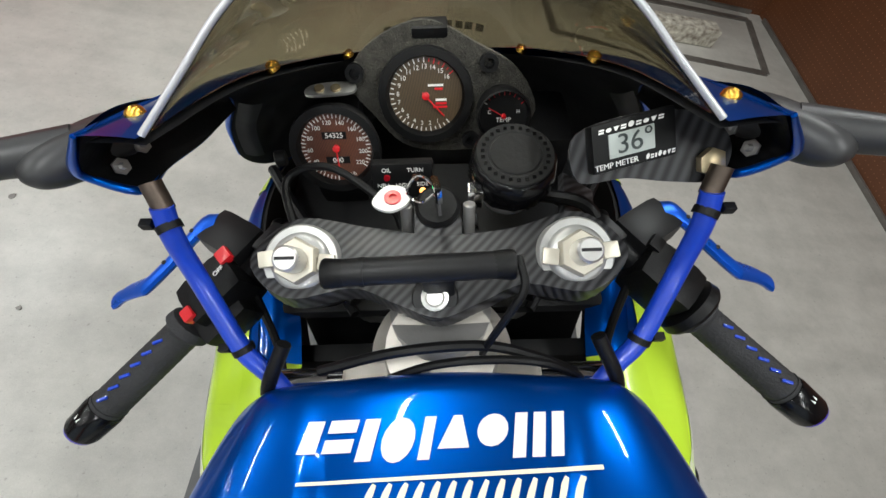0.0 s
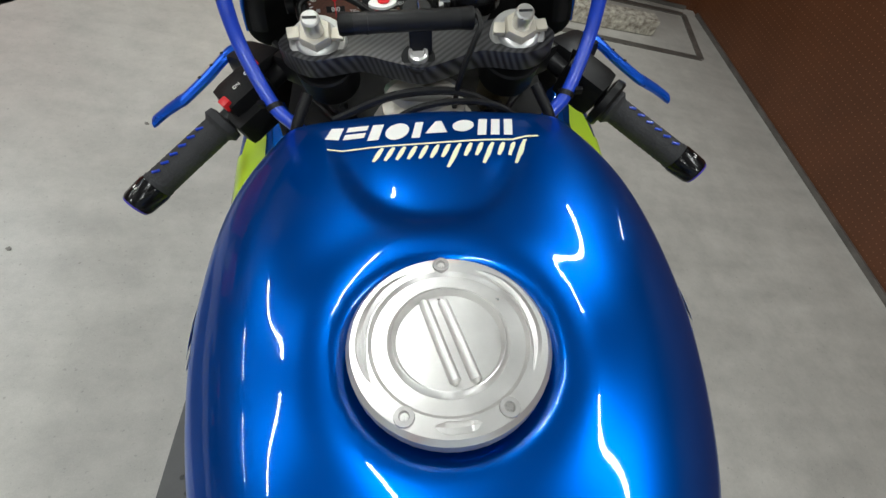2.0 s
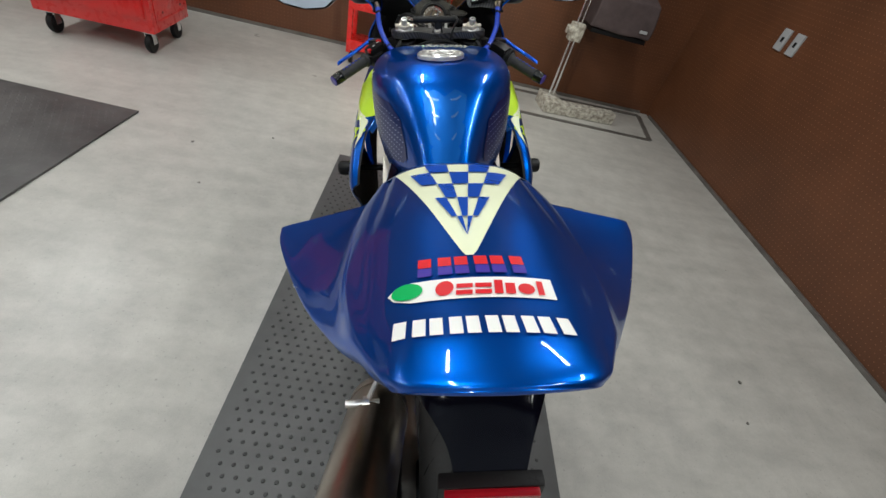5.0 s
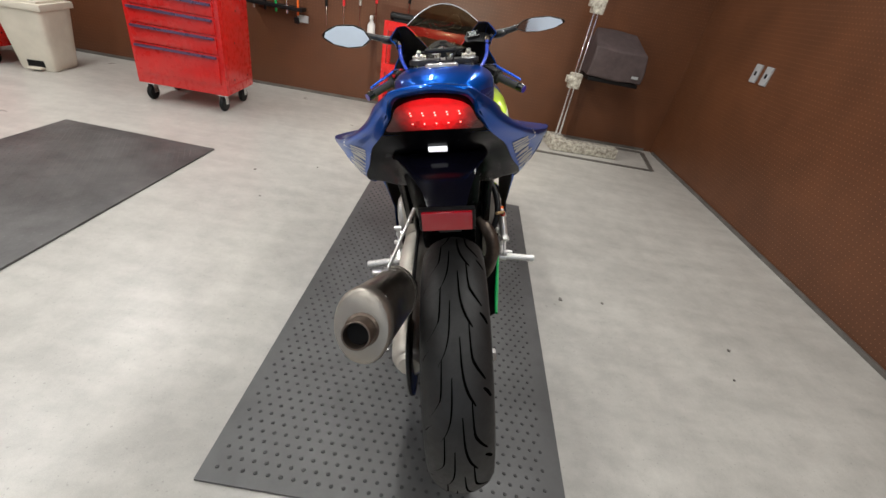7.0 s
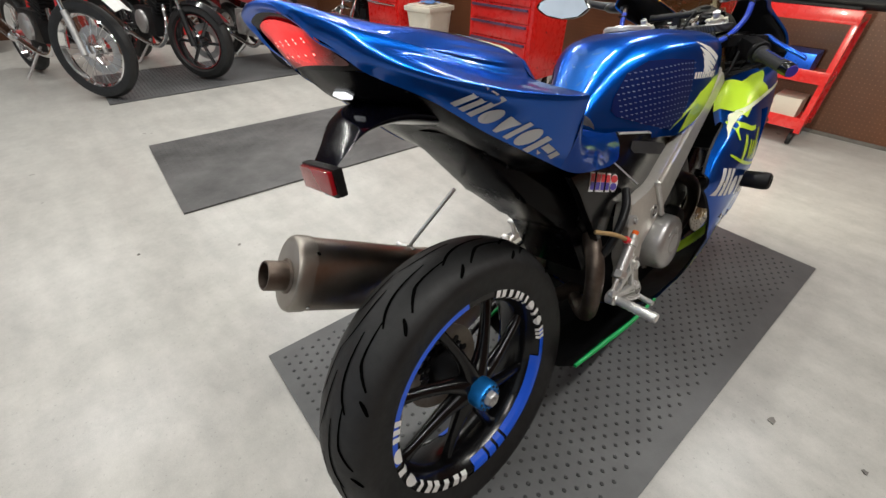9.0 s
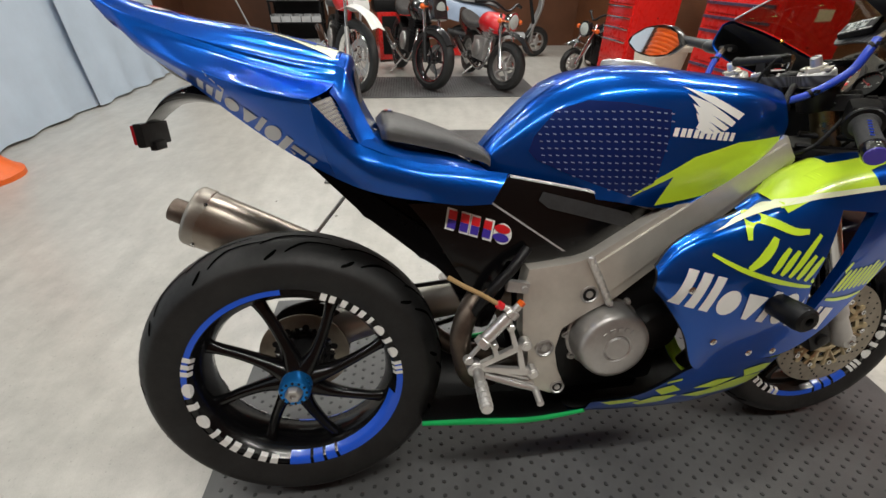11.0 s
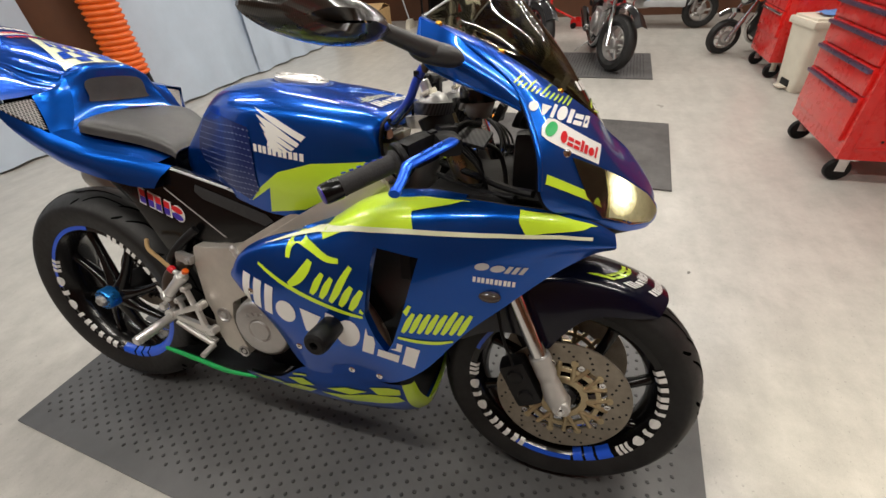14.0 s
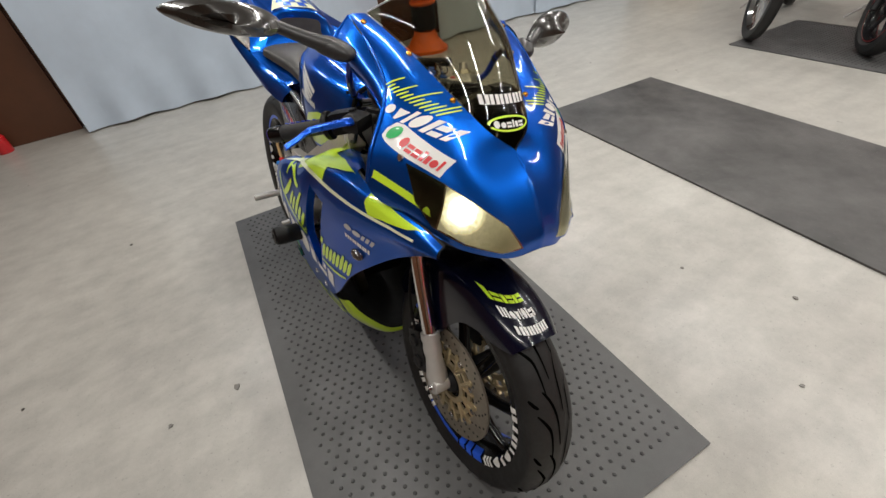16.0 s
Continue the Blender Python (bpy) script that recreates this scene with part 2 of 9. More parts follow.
def pegboard(name, color):
    """Painted hardboard with a grid of small pale holes."""
    m = mat(name, color, 0.45, var=0.14, scale=1.6, rvar=0.08, bump=0.05)
    nt, b = m.node_tree, bsdf(m)
    tc = nt.nodes.new("ShaderNodeTexCoord")
    sep = nt.nodes.new("ShaderNodeSeparateXYZ")
    nt.links.new(tc.outputs["Object"], sep.inputs[0])

    def math_node(op, a, bb=None, cc=None):
        n = nt.nodes.new("ShaderNodeMath")
        n.operation = op
        for i, v in enumerate((a, bb, cc)):
            if v is None:
                continue
            if isinstance(v, (int, float)):
                n.inputs[i].default_value = v
            else:
                nt.links.new(v, n.inputs[i])
        return n.outputs[0]
    add = math_node("ADD", sep.outputs["X"], sep.outputs["Y"])
    sq = []
    for v in (add, sep.outputs["Z"]):
        f = math_node("FRACT", math_node("MULTIPLY", v, 1 / 0.028))
        d = math_node("SUBTRACT", f, 0.5)
        sq.append(math_node("MULTIPLY", d, d))
    hole = math_node("LESS_THAN", math_node("ADD", sq[0], sq[1]), 0.010)
    old = b.inputs["Base Color"].links[0].from_socket
    mx = nt.nodes.new("ShaderNodeMix")
    mx.data_type = "RGBA"
    nt.links.new(math_node("MULTIPLY", hole, 0.55), mx.inputs["Factor"])
    nt.links.new(old, mx.inputs["A"])
    mx.inputs["B"].default_value = (0.32, 0.17, 0.09, 1)
    nt.links.new(mx.outputs["Result"], b.inputs["Base Color"])
    return m


M_FLOOR = concrete()
M_PEG = pegboard("brown_pegboard", (0.115, 0.042, 0.017))
M_BROWN = mat("brown_board", (0.105, 0.042, 0.020), 0.45, var=0.14, scale=2.0)
M_CEIL = mat("ceiling_paint", (0.20, 0.20, 0.195), 0.8, var=0.04, scale=2)
M_MAT = mat("mat_rubber", (0.082, 0.0825, 0.084), 0.45, var=0.22, scale=3, detail=10, rvar=0.14, bump=0.2, bscale=300, spec=0.65)
M_MATB = mat("worn_mat_rubber", (0.088, 0.085, 0.084), 0.5, var=0.34, scale=2.2, detail=8, rvar=0.16, bump=0.1, bscale=300, spec=0.5)
M_STUD = mat("mat_stud_rubber", (0.036, 0.036, 0.037), 0.5, var=0.2, scale=8)
M_SHEET = mat("pale_blue_sheet", (0.50, 0.59, 0.70), 0.55, var=0.05, scale=2.0)
M_TOOLRED = mat("red_enamel", (0.62, 0.012, 0.010), 0.28, coat=0.5, var=0.05, scale=5, rvar=0.06)
M_PULL = mat("drawer_pull", (0.16, 0.12, 0.22), 0.3, metal=0.8, var=0.06)
M_BIN = mat("cream_plastic", (0.66, 0.62, 0.52), 0.45, var=0.05, scale=6)
M_CARD = mat("cardboard", (0.42, 0.27, 0.12), 0.8, var=0.10, scale=6)
M_CHIP = mat("chipped_white_paint", (0.62, 0.60, 0.52), 0.5, var=0.1, scale=30, dark=(0.10, 0.07, 0.05))
M_BAG = mat("brown_cloth", (0.065, 0.045, 0.045), 0.8, var=0.15, scale=10, bump=0.3)
M_ORANGE = mat("orange_plastic", (0.80, 0.13, 0.01), 0.45, var=0.08)
M_GREYP = mat("grey_plastic", (0.38, 0.39, 0.40), 0.5, var=0.08)
M_CLEARBIN = mat("translucent_bin", (0.42, 0.43, 0.44), 0.4, var=0.08)
M_STEELF = mat("floor_steel", (0.20, 0.19, 0.175), 0.5, metal=0.6, var=0.15)


# ---- building helpers ----
def part(name, bm, material, parent=None, label="", sharp=38, merge=True):
    """Link a bmesh as one mesh object under a thing or a part."""
    if merge:
        bmesh.ops.remove_doubles(bm, verts=bm.verts, dist=1e-5)
    me = bpy.data.meshes.new(name)
    bm.to_mesh(me)
    bm.free()
    for p in me.polygons:
        p.use_smooth = True
    me.set_sharp_from_angle(angle=radians(sharp))
    me.materials.append(material)
    ob = new(name, me)
    if parent is not None:
        ob.parent = parent
    if label:
        ob["label"] = label
    return ob


def thing(name, label, category, m=None, group="", kind=""):
    ob = new(name)
    ob.empty_display_size = 0.1
    if m is not None:
        ob.matrix_world = m
    return tagged(ob, label, category, group, kind)


def catmull(pts, n):
    """n points on a smooth curve through pts."""
    p = np.array(pts, float)
    if len(p) == 2:
        k = np.linspace(0, 1, n)[:, None]
        return p[0] * (1 - k) + p[1] * k
    q = np.vstack([2 * p[0] - p[1], p, 2 * p[-1] - p[-2]])
    s = np.linspace(0, len(p) - 1, n)
    i = np.minimum(s.astype(int), len(p) - 2)
    t = (s - i)[:, None]
    a, b, c, d = q[i], q[i + 1], q[i + 2], q[i + 3]
    return 0.5 * (2 * b + (c - a) * t + (2 * a - 5 * b + 4 * c - d) * t * t + (3 * b - a - 3 * c + d) * t ** 3)


def dense(rows, nr, nc):
    """A dense grid of points through a coarse one."""
    rows = [catmull(r, nc) for r in rows]
    cols = [catmull([r[j] for r in rows], nr) for j in range(nc)]
    return [[cols[j][i] for j in range(nc)] for i in range(nr)]


def grid(bm, g, close=False):
    vs = [[bm.verts.new(p) for p in r] for r in g]
    n = len(g[0])
    for i in range(len(g) - 1):
        for j in range(n if close else n - 1):
            a, b, c, d = vs[i][j], vs[i][(j + 1) % n], vs[i + 1][(j + 1) % n], vs[i + 1][j]
            bm.faces.new((a, b, c, d))
    return vs


def shell(rows, nr, nc, thick=0.0, center=(0, 0.7, 0.6), mirror=False):
    """A smooth skin through rows of control points, with thickness to the inside."""
    bm = bmesh.new()
    g = dense(rows, nr, nc)
    grid(bm, g)
    c = Vector(center)
    if sum(f.normal.dot(f.calc_center_median() - c) for f in bm.faces if f.normal_update() is None) < 0:
        bmesh.ops.reverse_faces(bm, faces=bm.faces)
    if thick:
        bm.normal_update()
        geo = bmesh.ops.solidify(bm, geom=bm.faces[:], thickness=thick)
    if mirror:
        flip(bm)
    return bm


def flip(bm):
    for v in bm.verts:
        v.co.x = -v.co.x
    bmesh.ops.reverse_faces(bm, faces=bm.faces)
    return bm


def frame_axes(d):
    d = Vector(d).normalized()
    a = Vector((0, 0, 1)) if abs(d.z) < 0.9 else Vector((1, 0, 0))
    x = d.cross(a).normalized()
    return x, d.cross(x).normalized()


def lathe(bm, profile, origin, axis, n=24):
    """Turn (distance along the axis, radius) pairs about an axis."""
    o, d = Vector(origin), Vector(axis).normalized()
    x, y = frame_axes(d)
    g = [[o + d * h + (x * math.cos(a) + y * math.sin(a)) * max(r, 1e-5)
          for a in (2 * math.pi * k / n for k in range(n))] for h, r in profile]
    vs = grid(bm, g, True)
    for ring, r in ((vs[0], profile[0][1]), (vs[-1], profile[-1][1])):
        if r > 1e-4:
            bm.faces.new(ring)
    bmesh.ops.recalc_face_normals(bm, faces=bm.faces)
    return bm


def rod(bm, p0, p1, r, r1=None, n=14, bevel=0.0):
    d = Vector(p1) - Vector(p0)
    L, r1 = d.length, r if r1 is None else r1
    e = min(bevel, L / 3)
    prof = [(0, r), (L, r1)] if not e else [(0, r - e), (e, r), (L - e, r1), (L, r1 - e)]
    return lathe(bm, prof, p0, d, n)


def hose(bm, pts, r, n=10, seg=24):
    """A round tube along a smooth curve."""
    c = catmull(pts, seg)
    rs = np.interp(np.linspace(0, 1, seg), np.linspace(0, 1, len(r)), r) if isinstance(r, (list, tuple)) else [r] * seg
    prev, g = None, []
    for i in range(seg):
        d = Vector(c[min(i + 1, seg - 1)] - c[max(i - 1, 0)]).normalized()
        x = frame_axes(d)[0] if prev is None else (prev - d * prev.dot(d)).normalized()
        y, prev = d.cross(x), x
        g.append([Vector(c[i]) + (x * math.cos(a) + y * math.sin(a)) * rs[i] for a in (2 * math.pi * k / n for k in range(n))])
    vs = grid(bm, g, True)
    bm.faces.new(vs[0]), bm.faces.new(vs[-1])
    bmesh.ops.recalc_face_normals(bm, faces=bm.faces)
    return bm


def box(bm, center, size, bevel=0.0, rot=None):
    tmp = bmesh.new()
    bmesh.ops.create_cube(tmp, size=1)
    for v in tmp.verts:
        v.co = Vector((v.co.x * size[0], v.co.y * size[1], v.co.z * size[2]))
    if bevel:
        bmesh.ops.bevel(tmp, geom=tmp.edges[:], offset=bevel, segments=2, affect="EDGES", profile=0.7)
    m = Matrix.Translation(center) @ (rot if rot is not None else Matrix.Identity(4))
    tmp.transform(m)
    join(bm, tmp)
    return bm


def join(bm, tmp):
    me = bpy.data.meshes.new("t")
    tmp.to_mesh(me)
    tmp.free()
    bm.from_mesh(me)
    bpy.data.meshes.remove(me)


def plate(bm, poly, u0, u1, bevel=0.003, axis="u"):
    """A flat shape, given by its outline (y, w), between two planes across the other axis."""
    tmp = bmesh.new()
    put = {"u": lambda p, h: (h, p[0], p[1]), "w": lambda p, h: (p[0], p[1], h), "y": lambda p, h: (p[0], h, p[1])}[axis]
    vs = [tmp.verts.new(put(p, u0)) for p in poly]
    f = tmp.faces.new(vs)
    r = bmesh.ops.extrude_face_region(tmp, geom=[f])
    d = Vector(put((0, 0), u1)) - Vector(put((0, 0), u0))
    for v in (e for e in r["geom"] if isinstance(e, bmesh.types.BMVert)):
        v.co += d
    bmesh.ops.recalc_face_normals(tmp, faces=tmp.faces)
    if bevel:
        bmesh.ops.bevel(tmp, geom=tmp.edges[:], offset=bevel, segments=2, affect="EDGES", profile=0.7)
    join(bm, tmp)
    return bm


def rounded(poly, n=40):
    """A smooth closed outline through a few points."""
    p = list(poly)
    q = catmull(p[-2:] + p + p[:2], (len(p) + 3) * (n // len(p)) + 1)
    k = n // len(p)
    return [tuple(v) for v in q[2 * k - k:-2 * k - 1 + k]][:len(p) * k]


def tree_of(*obs):
    """A search tree over the meshes of some objects, in their own space."""
    vs, fs = [], []
    for ob in obs:
        base = len(vs)
        vs += [v.co.copy() for v in ob.data.vertices]
        fs += [[base + i for i in p.vertices] for p in ob.data.polygons]
    return BVHTree.FromPolygons(vs, fs)


def decal_bm(polys, tree, axis="u", side=1, lift=0.0012, step=0.018, clamp=0.0):
    """Thin vinyl: flat outlines laid onto a skin from outside."""
    bm = bmesh.new()
    put = {"u": lambda a, b: Vector((side, a, b)), "w": lambda a, b: Vector((a, b, 2.0)), "y": lambda a, b: Vector((a, 3.0 * side, b))}[axis]
    d = {"u": Vector((-side, 0, 0)), "w": Vector((0, 0, -1)), "y": Vector((0, -side, 0))}[axis]
    for poly in polys:
        tmp = bmesh.new()
        f = tmp.faces.new([tmp.verts.new((p[0], p[1], 0)) for p in poly])
        tmp.normal_update()
        bmesh.ops.triangulate(tmp, faces=[f])
        for _ in range(4):
            es = [e for e in tmp.edges if e.calc_length() > step]
            if not es:
                break
            bmesh.ops.subdivide_edges(tmp, edges=es, cuts=1)
            bmesh.ops.triangulate(tmp, faces=[f for f in tmp.faces if len(f.verts) > 3])
        lost = []
        for v in tmp.verts:
            hit, nor, _, _ = tree.ray_cast(put(v.co.x, v.co.y), d)
            if hit is None and clamp:
                hit, nor, _, _ = tree.find_nearest(Vector((side * clamp, v.co.x, v.co.y)))
            if hit is None:
                lost.append(v)
            else:
                if nor.dot(d) > 0:
                    nor = -nor
                v.co = hit + nor * lift
        bmesh.ops.delete(tmp, geom=lost, context="VERTS")
        tmp.normal_update()
        bad = [f for f in tmp.faces if f.normal.dot(d) > 0]
        bmesh.ops.reverse_faces(tmp, faces=bad)
        join(bm, tmp)
    return bm


GLYPHS = {"m": (1.30, 1.0, 3), "w": (1.15, 1.0, 3), "o": (0.80, 0.74, "disc"), "O": (0.92, 1.0, "disc"), "v": (0.80, 0.74, "wedge"), "i": (0.30, 0.96, 1), "b": (0.85, 1.0, "disc"),
          "t": (0.40, 0.94, 1), "s": (0.76, 0.74, "stack"), "n": (0.46, 0.74, 1), "H": (1.0, 1.0, 2), "U": (1.05, 1.0, 2), "A": (1.05, 1.0, 2), "B": (1.0, 1.0, 1)}


def glyph(kind, w, h):
    """Plain shapes in the room of one letter: upright bars, a disc, a wedge or two level bars."""
    if kind == "disc":
        return [[(w / 2 + w / 2 * math.cos(q), h / 2 + h / 2 * math.sin(q)) for q in np.linspace(0, 2 * math.pi, 17)[:-1]]]
    if kind == "wedge":
        return [[(w * 0.36, 0), (w * 0.64, 0), (w, h), (0, h)]]
    if kind == "stack":
        return [[(0, y), (w, y), (w, y + h * 0.40), (0, y + h * 0.40)] for y in (0, h * 0.60)]
    v = w if kind == 1 else w * (0.40 if kind == 2 else 0.25)
    gap = (w - v) / max(1, kind - 1)
    return [[(k * gap, 0), (k * gap + v, 0), (k * gap + v, h), (k * gap, h)] for k in range(kind)]


def word(shape, origin, along, up, slant=0.18, gap=0.16):
    """A row of plain shapes in place of a lettered mark: one group of outlines a letter's room."""
    total = sum(GLYPHS[c][0] for c in shape) + gap * (len(shape) - 1)
    a, b, o = Vector(along), Vector(up), Vector(origin)
    unit = a / total
    k = slant * b.length / max(unit.length, 1e-6)
    x, out = 0.0, []
    for c in shape:
        w, h, kind = GLYPHS[c]
        out.append([[tuple(o + unit * (x + p + k * r) + b * r) for p, r in q] for q in glyph(kind, w, h)])
        x += w + gap
    return out


def ribbon(pts, width, n=18):
    """A brush stroke of even width along a smooth curve."""
    c = catmull(pts, n)
    a, b = [], []
    for i in range(n):
        d = c[min(i + 1, n - 1)] - c[max(i - 1, 0)]
        m_ = math.hypot(*d) or 1
        w_ = width * (0.55 + 0.45 * math.sin(math.pi * (i + 0.5) / n)) / 2
        o = (-d[1] / m_ * w_, d[0] / m_ * w_)
        a.append((c[i][0] + o[0], c[i][1] + o[1]))
        b.append((c[i][0] - o[0], c[i][1] - o[1]))
    return [[a[i], a[i + 1], b[i + 1], b[i]] for i in range(n - 1)]


def scribble(origin, along, up, loops, width):
    """A script-like mark of plain slanted strokes."""
    o, a, b = Vector(origin), Vector(along), Vector(up)
    out, n = [], len(loops)
    lean = 0.42 * b.length / a.length
    for k, h in enumerate(loops):
        x0 = (k + 0.25) / n
        pts = [(x0 + lean * h, h), (x0 + lean * h * 0.6, h * 0.62), (x0 + lean * h * 0.3, h * 0.28), (x0, 0.0)]
        out.append(ribbon([tuple(o + a * x + b * y) for x, y in pts], width))
    return out


def text_bm(txt, size):
    cu = bpy.data.curves.new("txt", "FONT")
    cu.body, cu.size, cu.align_x, cu.align_y, cu.extrude = txt, size, "CENTER", "CENTER", 0.0003
    ob = new("txt", cu)
    me = bpy.data.meshes.new_from_object(ob.evaluated_get(bpy.context.evaluated_depsgraph_get()))
    bm = bmesh.new()
    bm.from_mesh(me)
    bpy.data.objects.remove(ob)
    bpy.data.curves.remove(cu)
    bpy.data.meshes.remove(me)
    return bm
# ---- the room ----
XR, XL, YF, YB = 2.09, -7.3, 3.62, -2.85


def slab(name, center, size, material, label, category="wall"):
    bm = bmesh.new()
    box(bm, center, size)
    ob = part(name, bm, material)
    return tagged(ob, label, category, kind="structure")


slab("floor", ((XR + XL) / 2, (YF + YB) / 2, -0.05), (XR - XL + 0.4, YF - YB + 0.4, 0.1), M_FLOOR,
     "grey painted concrete workshop floor with scuffs", "floor")
slab("ceiling", ((XR + XL) / 2, (YF + YB) / 2, CEIL + 0.05), (XR - XL + 0.4, YF - YB + 0.4, 0.1), M_CEIL,
     "plain off-white workshop ceiling", "ceiling")
we = slab("wall_east", (0.06, 0, CEIL / 2), (0.12, YF - YB + 0.3, CEIL), M_PEG, "brown perforated pegboard wall")
we.matrix_world = pose(2.0 + 0.043 * 0.5, 0.5, 0, 0, 0, -2.46)
slab("wall_north", ((XR + XL) / 2, YF + 0.06, CEIL / 2), (XR - XL + 0.24, 0.12, CEIL), M_PEG, "brown perforated pegboard wall")
slab("wall_west", (XL - 0.06, (YF + YB) / 2, CEIL / 2), (0.12, YF - YB, CEIL), M_BROWN, "dark brown panelled back wall")
slab("wall_south", ((XR + XL) / 2, YB - 0.06, CEIL / 2), (XR - XL + 0.24, 0.12, CEIL), M_BROWN, "brown panelled wall behind hanging sheets")


def baseboard(name, a, b):
    bm = bmesh.new()
    d = Vector(b) - Vector(a)
    box(bm, (Vector(a) + Vector(b)) / 2 + Vector((0, 0, 0.012)), (max(abs(d.x), 0.016), max(abs(d.y), 0.016), 0.024), 0.002)
    return tagged(part(name, bm, M_STEELF), "thin grey sealing strip along the wall foot", "baseboard", kind="structure")


baseboard("baseboard_1", (-0.008, -3.3, 0), (-0.008, 3.05, 0)).matrix_world = pose(2.0 + 0.043 * 0.5, 0.5, 0, 0, 0, -2.46)
baseboard("baseboard_2", (XL, YF - 0.008, 0), (XR - 0.02, YF - 0.008, 0))


def fixture(x, y):
    t = thing("ceiling_light", "white twin-tube fluorescent ceiling light, switched on", "ceiling light",
              pose(x, y, CEIL), group="ceiling lights")
    bm = bmesh.new()
    box(bm, (0, 0, -0.03), (0.14, 1.26, 0.06), 0.008)
    part("housing", bm, M_CEIL, t)
    return t


for tx, ty in TUBES:
    fixture(tx, ty)


# rubber mats
def rubber_mat(m, label):
    t = thing("rubber_mat", label, "mat", m, group="rubber mats")
    bm = bmesh.new()
    box(bm, (0, 0, 0.005), (1.0, 2.0, 0.010), 0.002)
    part("sheet", bm, M_MAT, t)
    vs, fs, sp = [], [], 0.034
    ny, nx = int(1.94 / (sp * 0.866)), int(0.94 / sp)
    for j in range(ny):
        for i in range(nx):
            cx = -0.47 + sp * (i + 0.5 * (j % 2)) + 0.01
            cy = -0.97 + sp * 0.866 * j + 0.01
            base = len(vs)
            for r, h in ((0.0062, 0.0098), (0.0042, 0.0121)):
                vs += [(cx + r * math.cos(k * math.pi / 3), cy + r * math.sin(k * math.pi / 3), h) for k in range(6)]
            for k in range(6):
                fs.append((base + k, base + (k + 1) % 6, base + 6 + (k + 1) % 6, base + 6 + k))
            fs.append(tuple(base + 6 + k for k in range(6)))
    me = bpy.data.meshes.new("studs")
    me.from_pydata(vs, [], fs)
    me.materials.append(M_STUD)
    ob = new("studs", me)
    ob.parent = t
    tagged(ob, kind="stuff")
    return t


mat_a = rubber_mat(pose(-0.115, 0.725, 0, 0, 0, -3.2), "black studded rubber mat under the blue motorcycle")
mat_b = copy_thing(mat_a, pose(-2.19, 0.85, 0, 0, 0, -4.6))
mat_b["label"] = "worn black studded rubber mat lying empty on the floor"
for ob in mat_b.children:
    if ob.name.startswith("studs"):
        ob.data = ob.data.copy()
        ob.data.materials[0] = M_MATB
        for v in ob.data.vertices:
            v.co.z = 0.0098 + (v.co.z - 0.0098) * 0.35
    else:
        ob.data = ob.data.copy()
        ob.data.materials[0] = M_MATB
mat_c = copy_thing(mat_a, pose(-4.28, 0.89, 0, 0, 0, -2.8))
mat_c["label"] = "black studded rubber mat under three parked motorcycles"


# hanging sheets along the south side
def sheet(x0, x1, y, folds, seed, lean=0.0):
    t = thing("hanging_sheet", "pale blue cloth sheet hanging to the floor with soft folds", "curtain", pose(0, 0, 0), group="hanging sheets")
    rnd = random.Random(seed)
    ph = [rnd.uniform(0, 6.28) for _ in range(4)]
    n, k = 90, 26
    g = []
    for i in range(k):
        z = 0.012 + (CEIL - 0.3) * i / (k - 1)
        low = max(0, 1 - z / 0.5)
        row = []
        for j in range(n):
            s = j / (n - 1)
            x = x0 + (x1 - x0) * s
            d = 0.014 * math.sin(folds * s * 6.28 + ph[0] + 0.4 * z) + 0.008 * math.sin(folds * 2.3 * s * 6.28 + ph[1] - 0.7 * z)
            d += low * (0.022 * math.sin(folds * 3.7 * s * 6.28 + ph[2]) + 0.02)
            zz = z + (0.005 * (1 + math.sin(17 * s + ph[3])) * (1 if i == 0 else 0))
            row.append((x, y + d + lean * z, zz))
        g.append(row)
    bm = bmesh.new()
    grid(bm, g)
    bmesh.ops.solidify(bm, geom=bm.faces[:], thickness=0.003)
    part("cloth", bm, M_SHEET, t, sharp=80)
    return t


sheet(1.10, -0.62, -2.62, 1.3, 3)
sheet(-0.60, -1.75, -2.66, 0.9, 5)
sheet(-2.35, -3.98, -2.52, 1.0, 8)
sheet(-3.72, -5.45, -2.46, 1.2, 11)


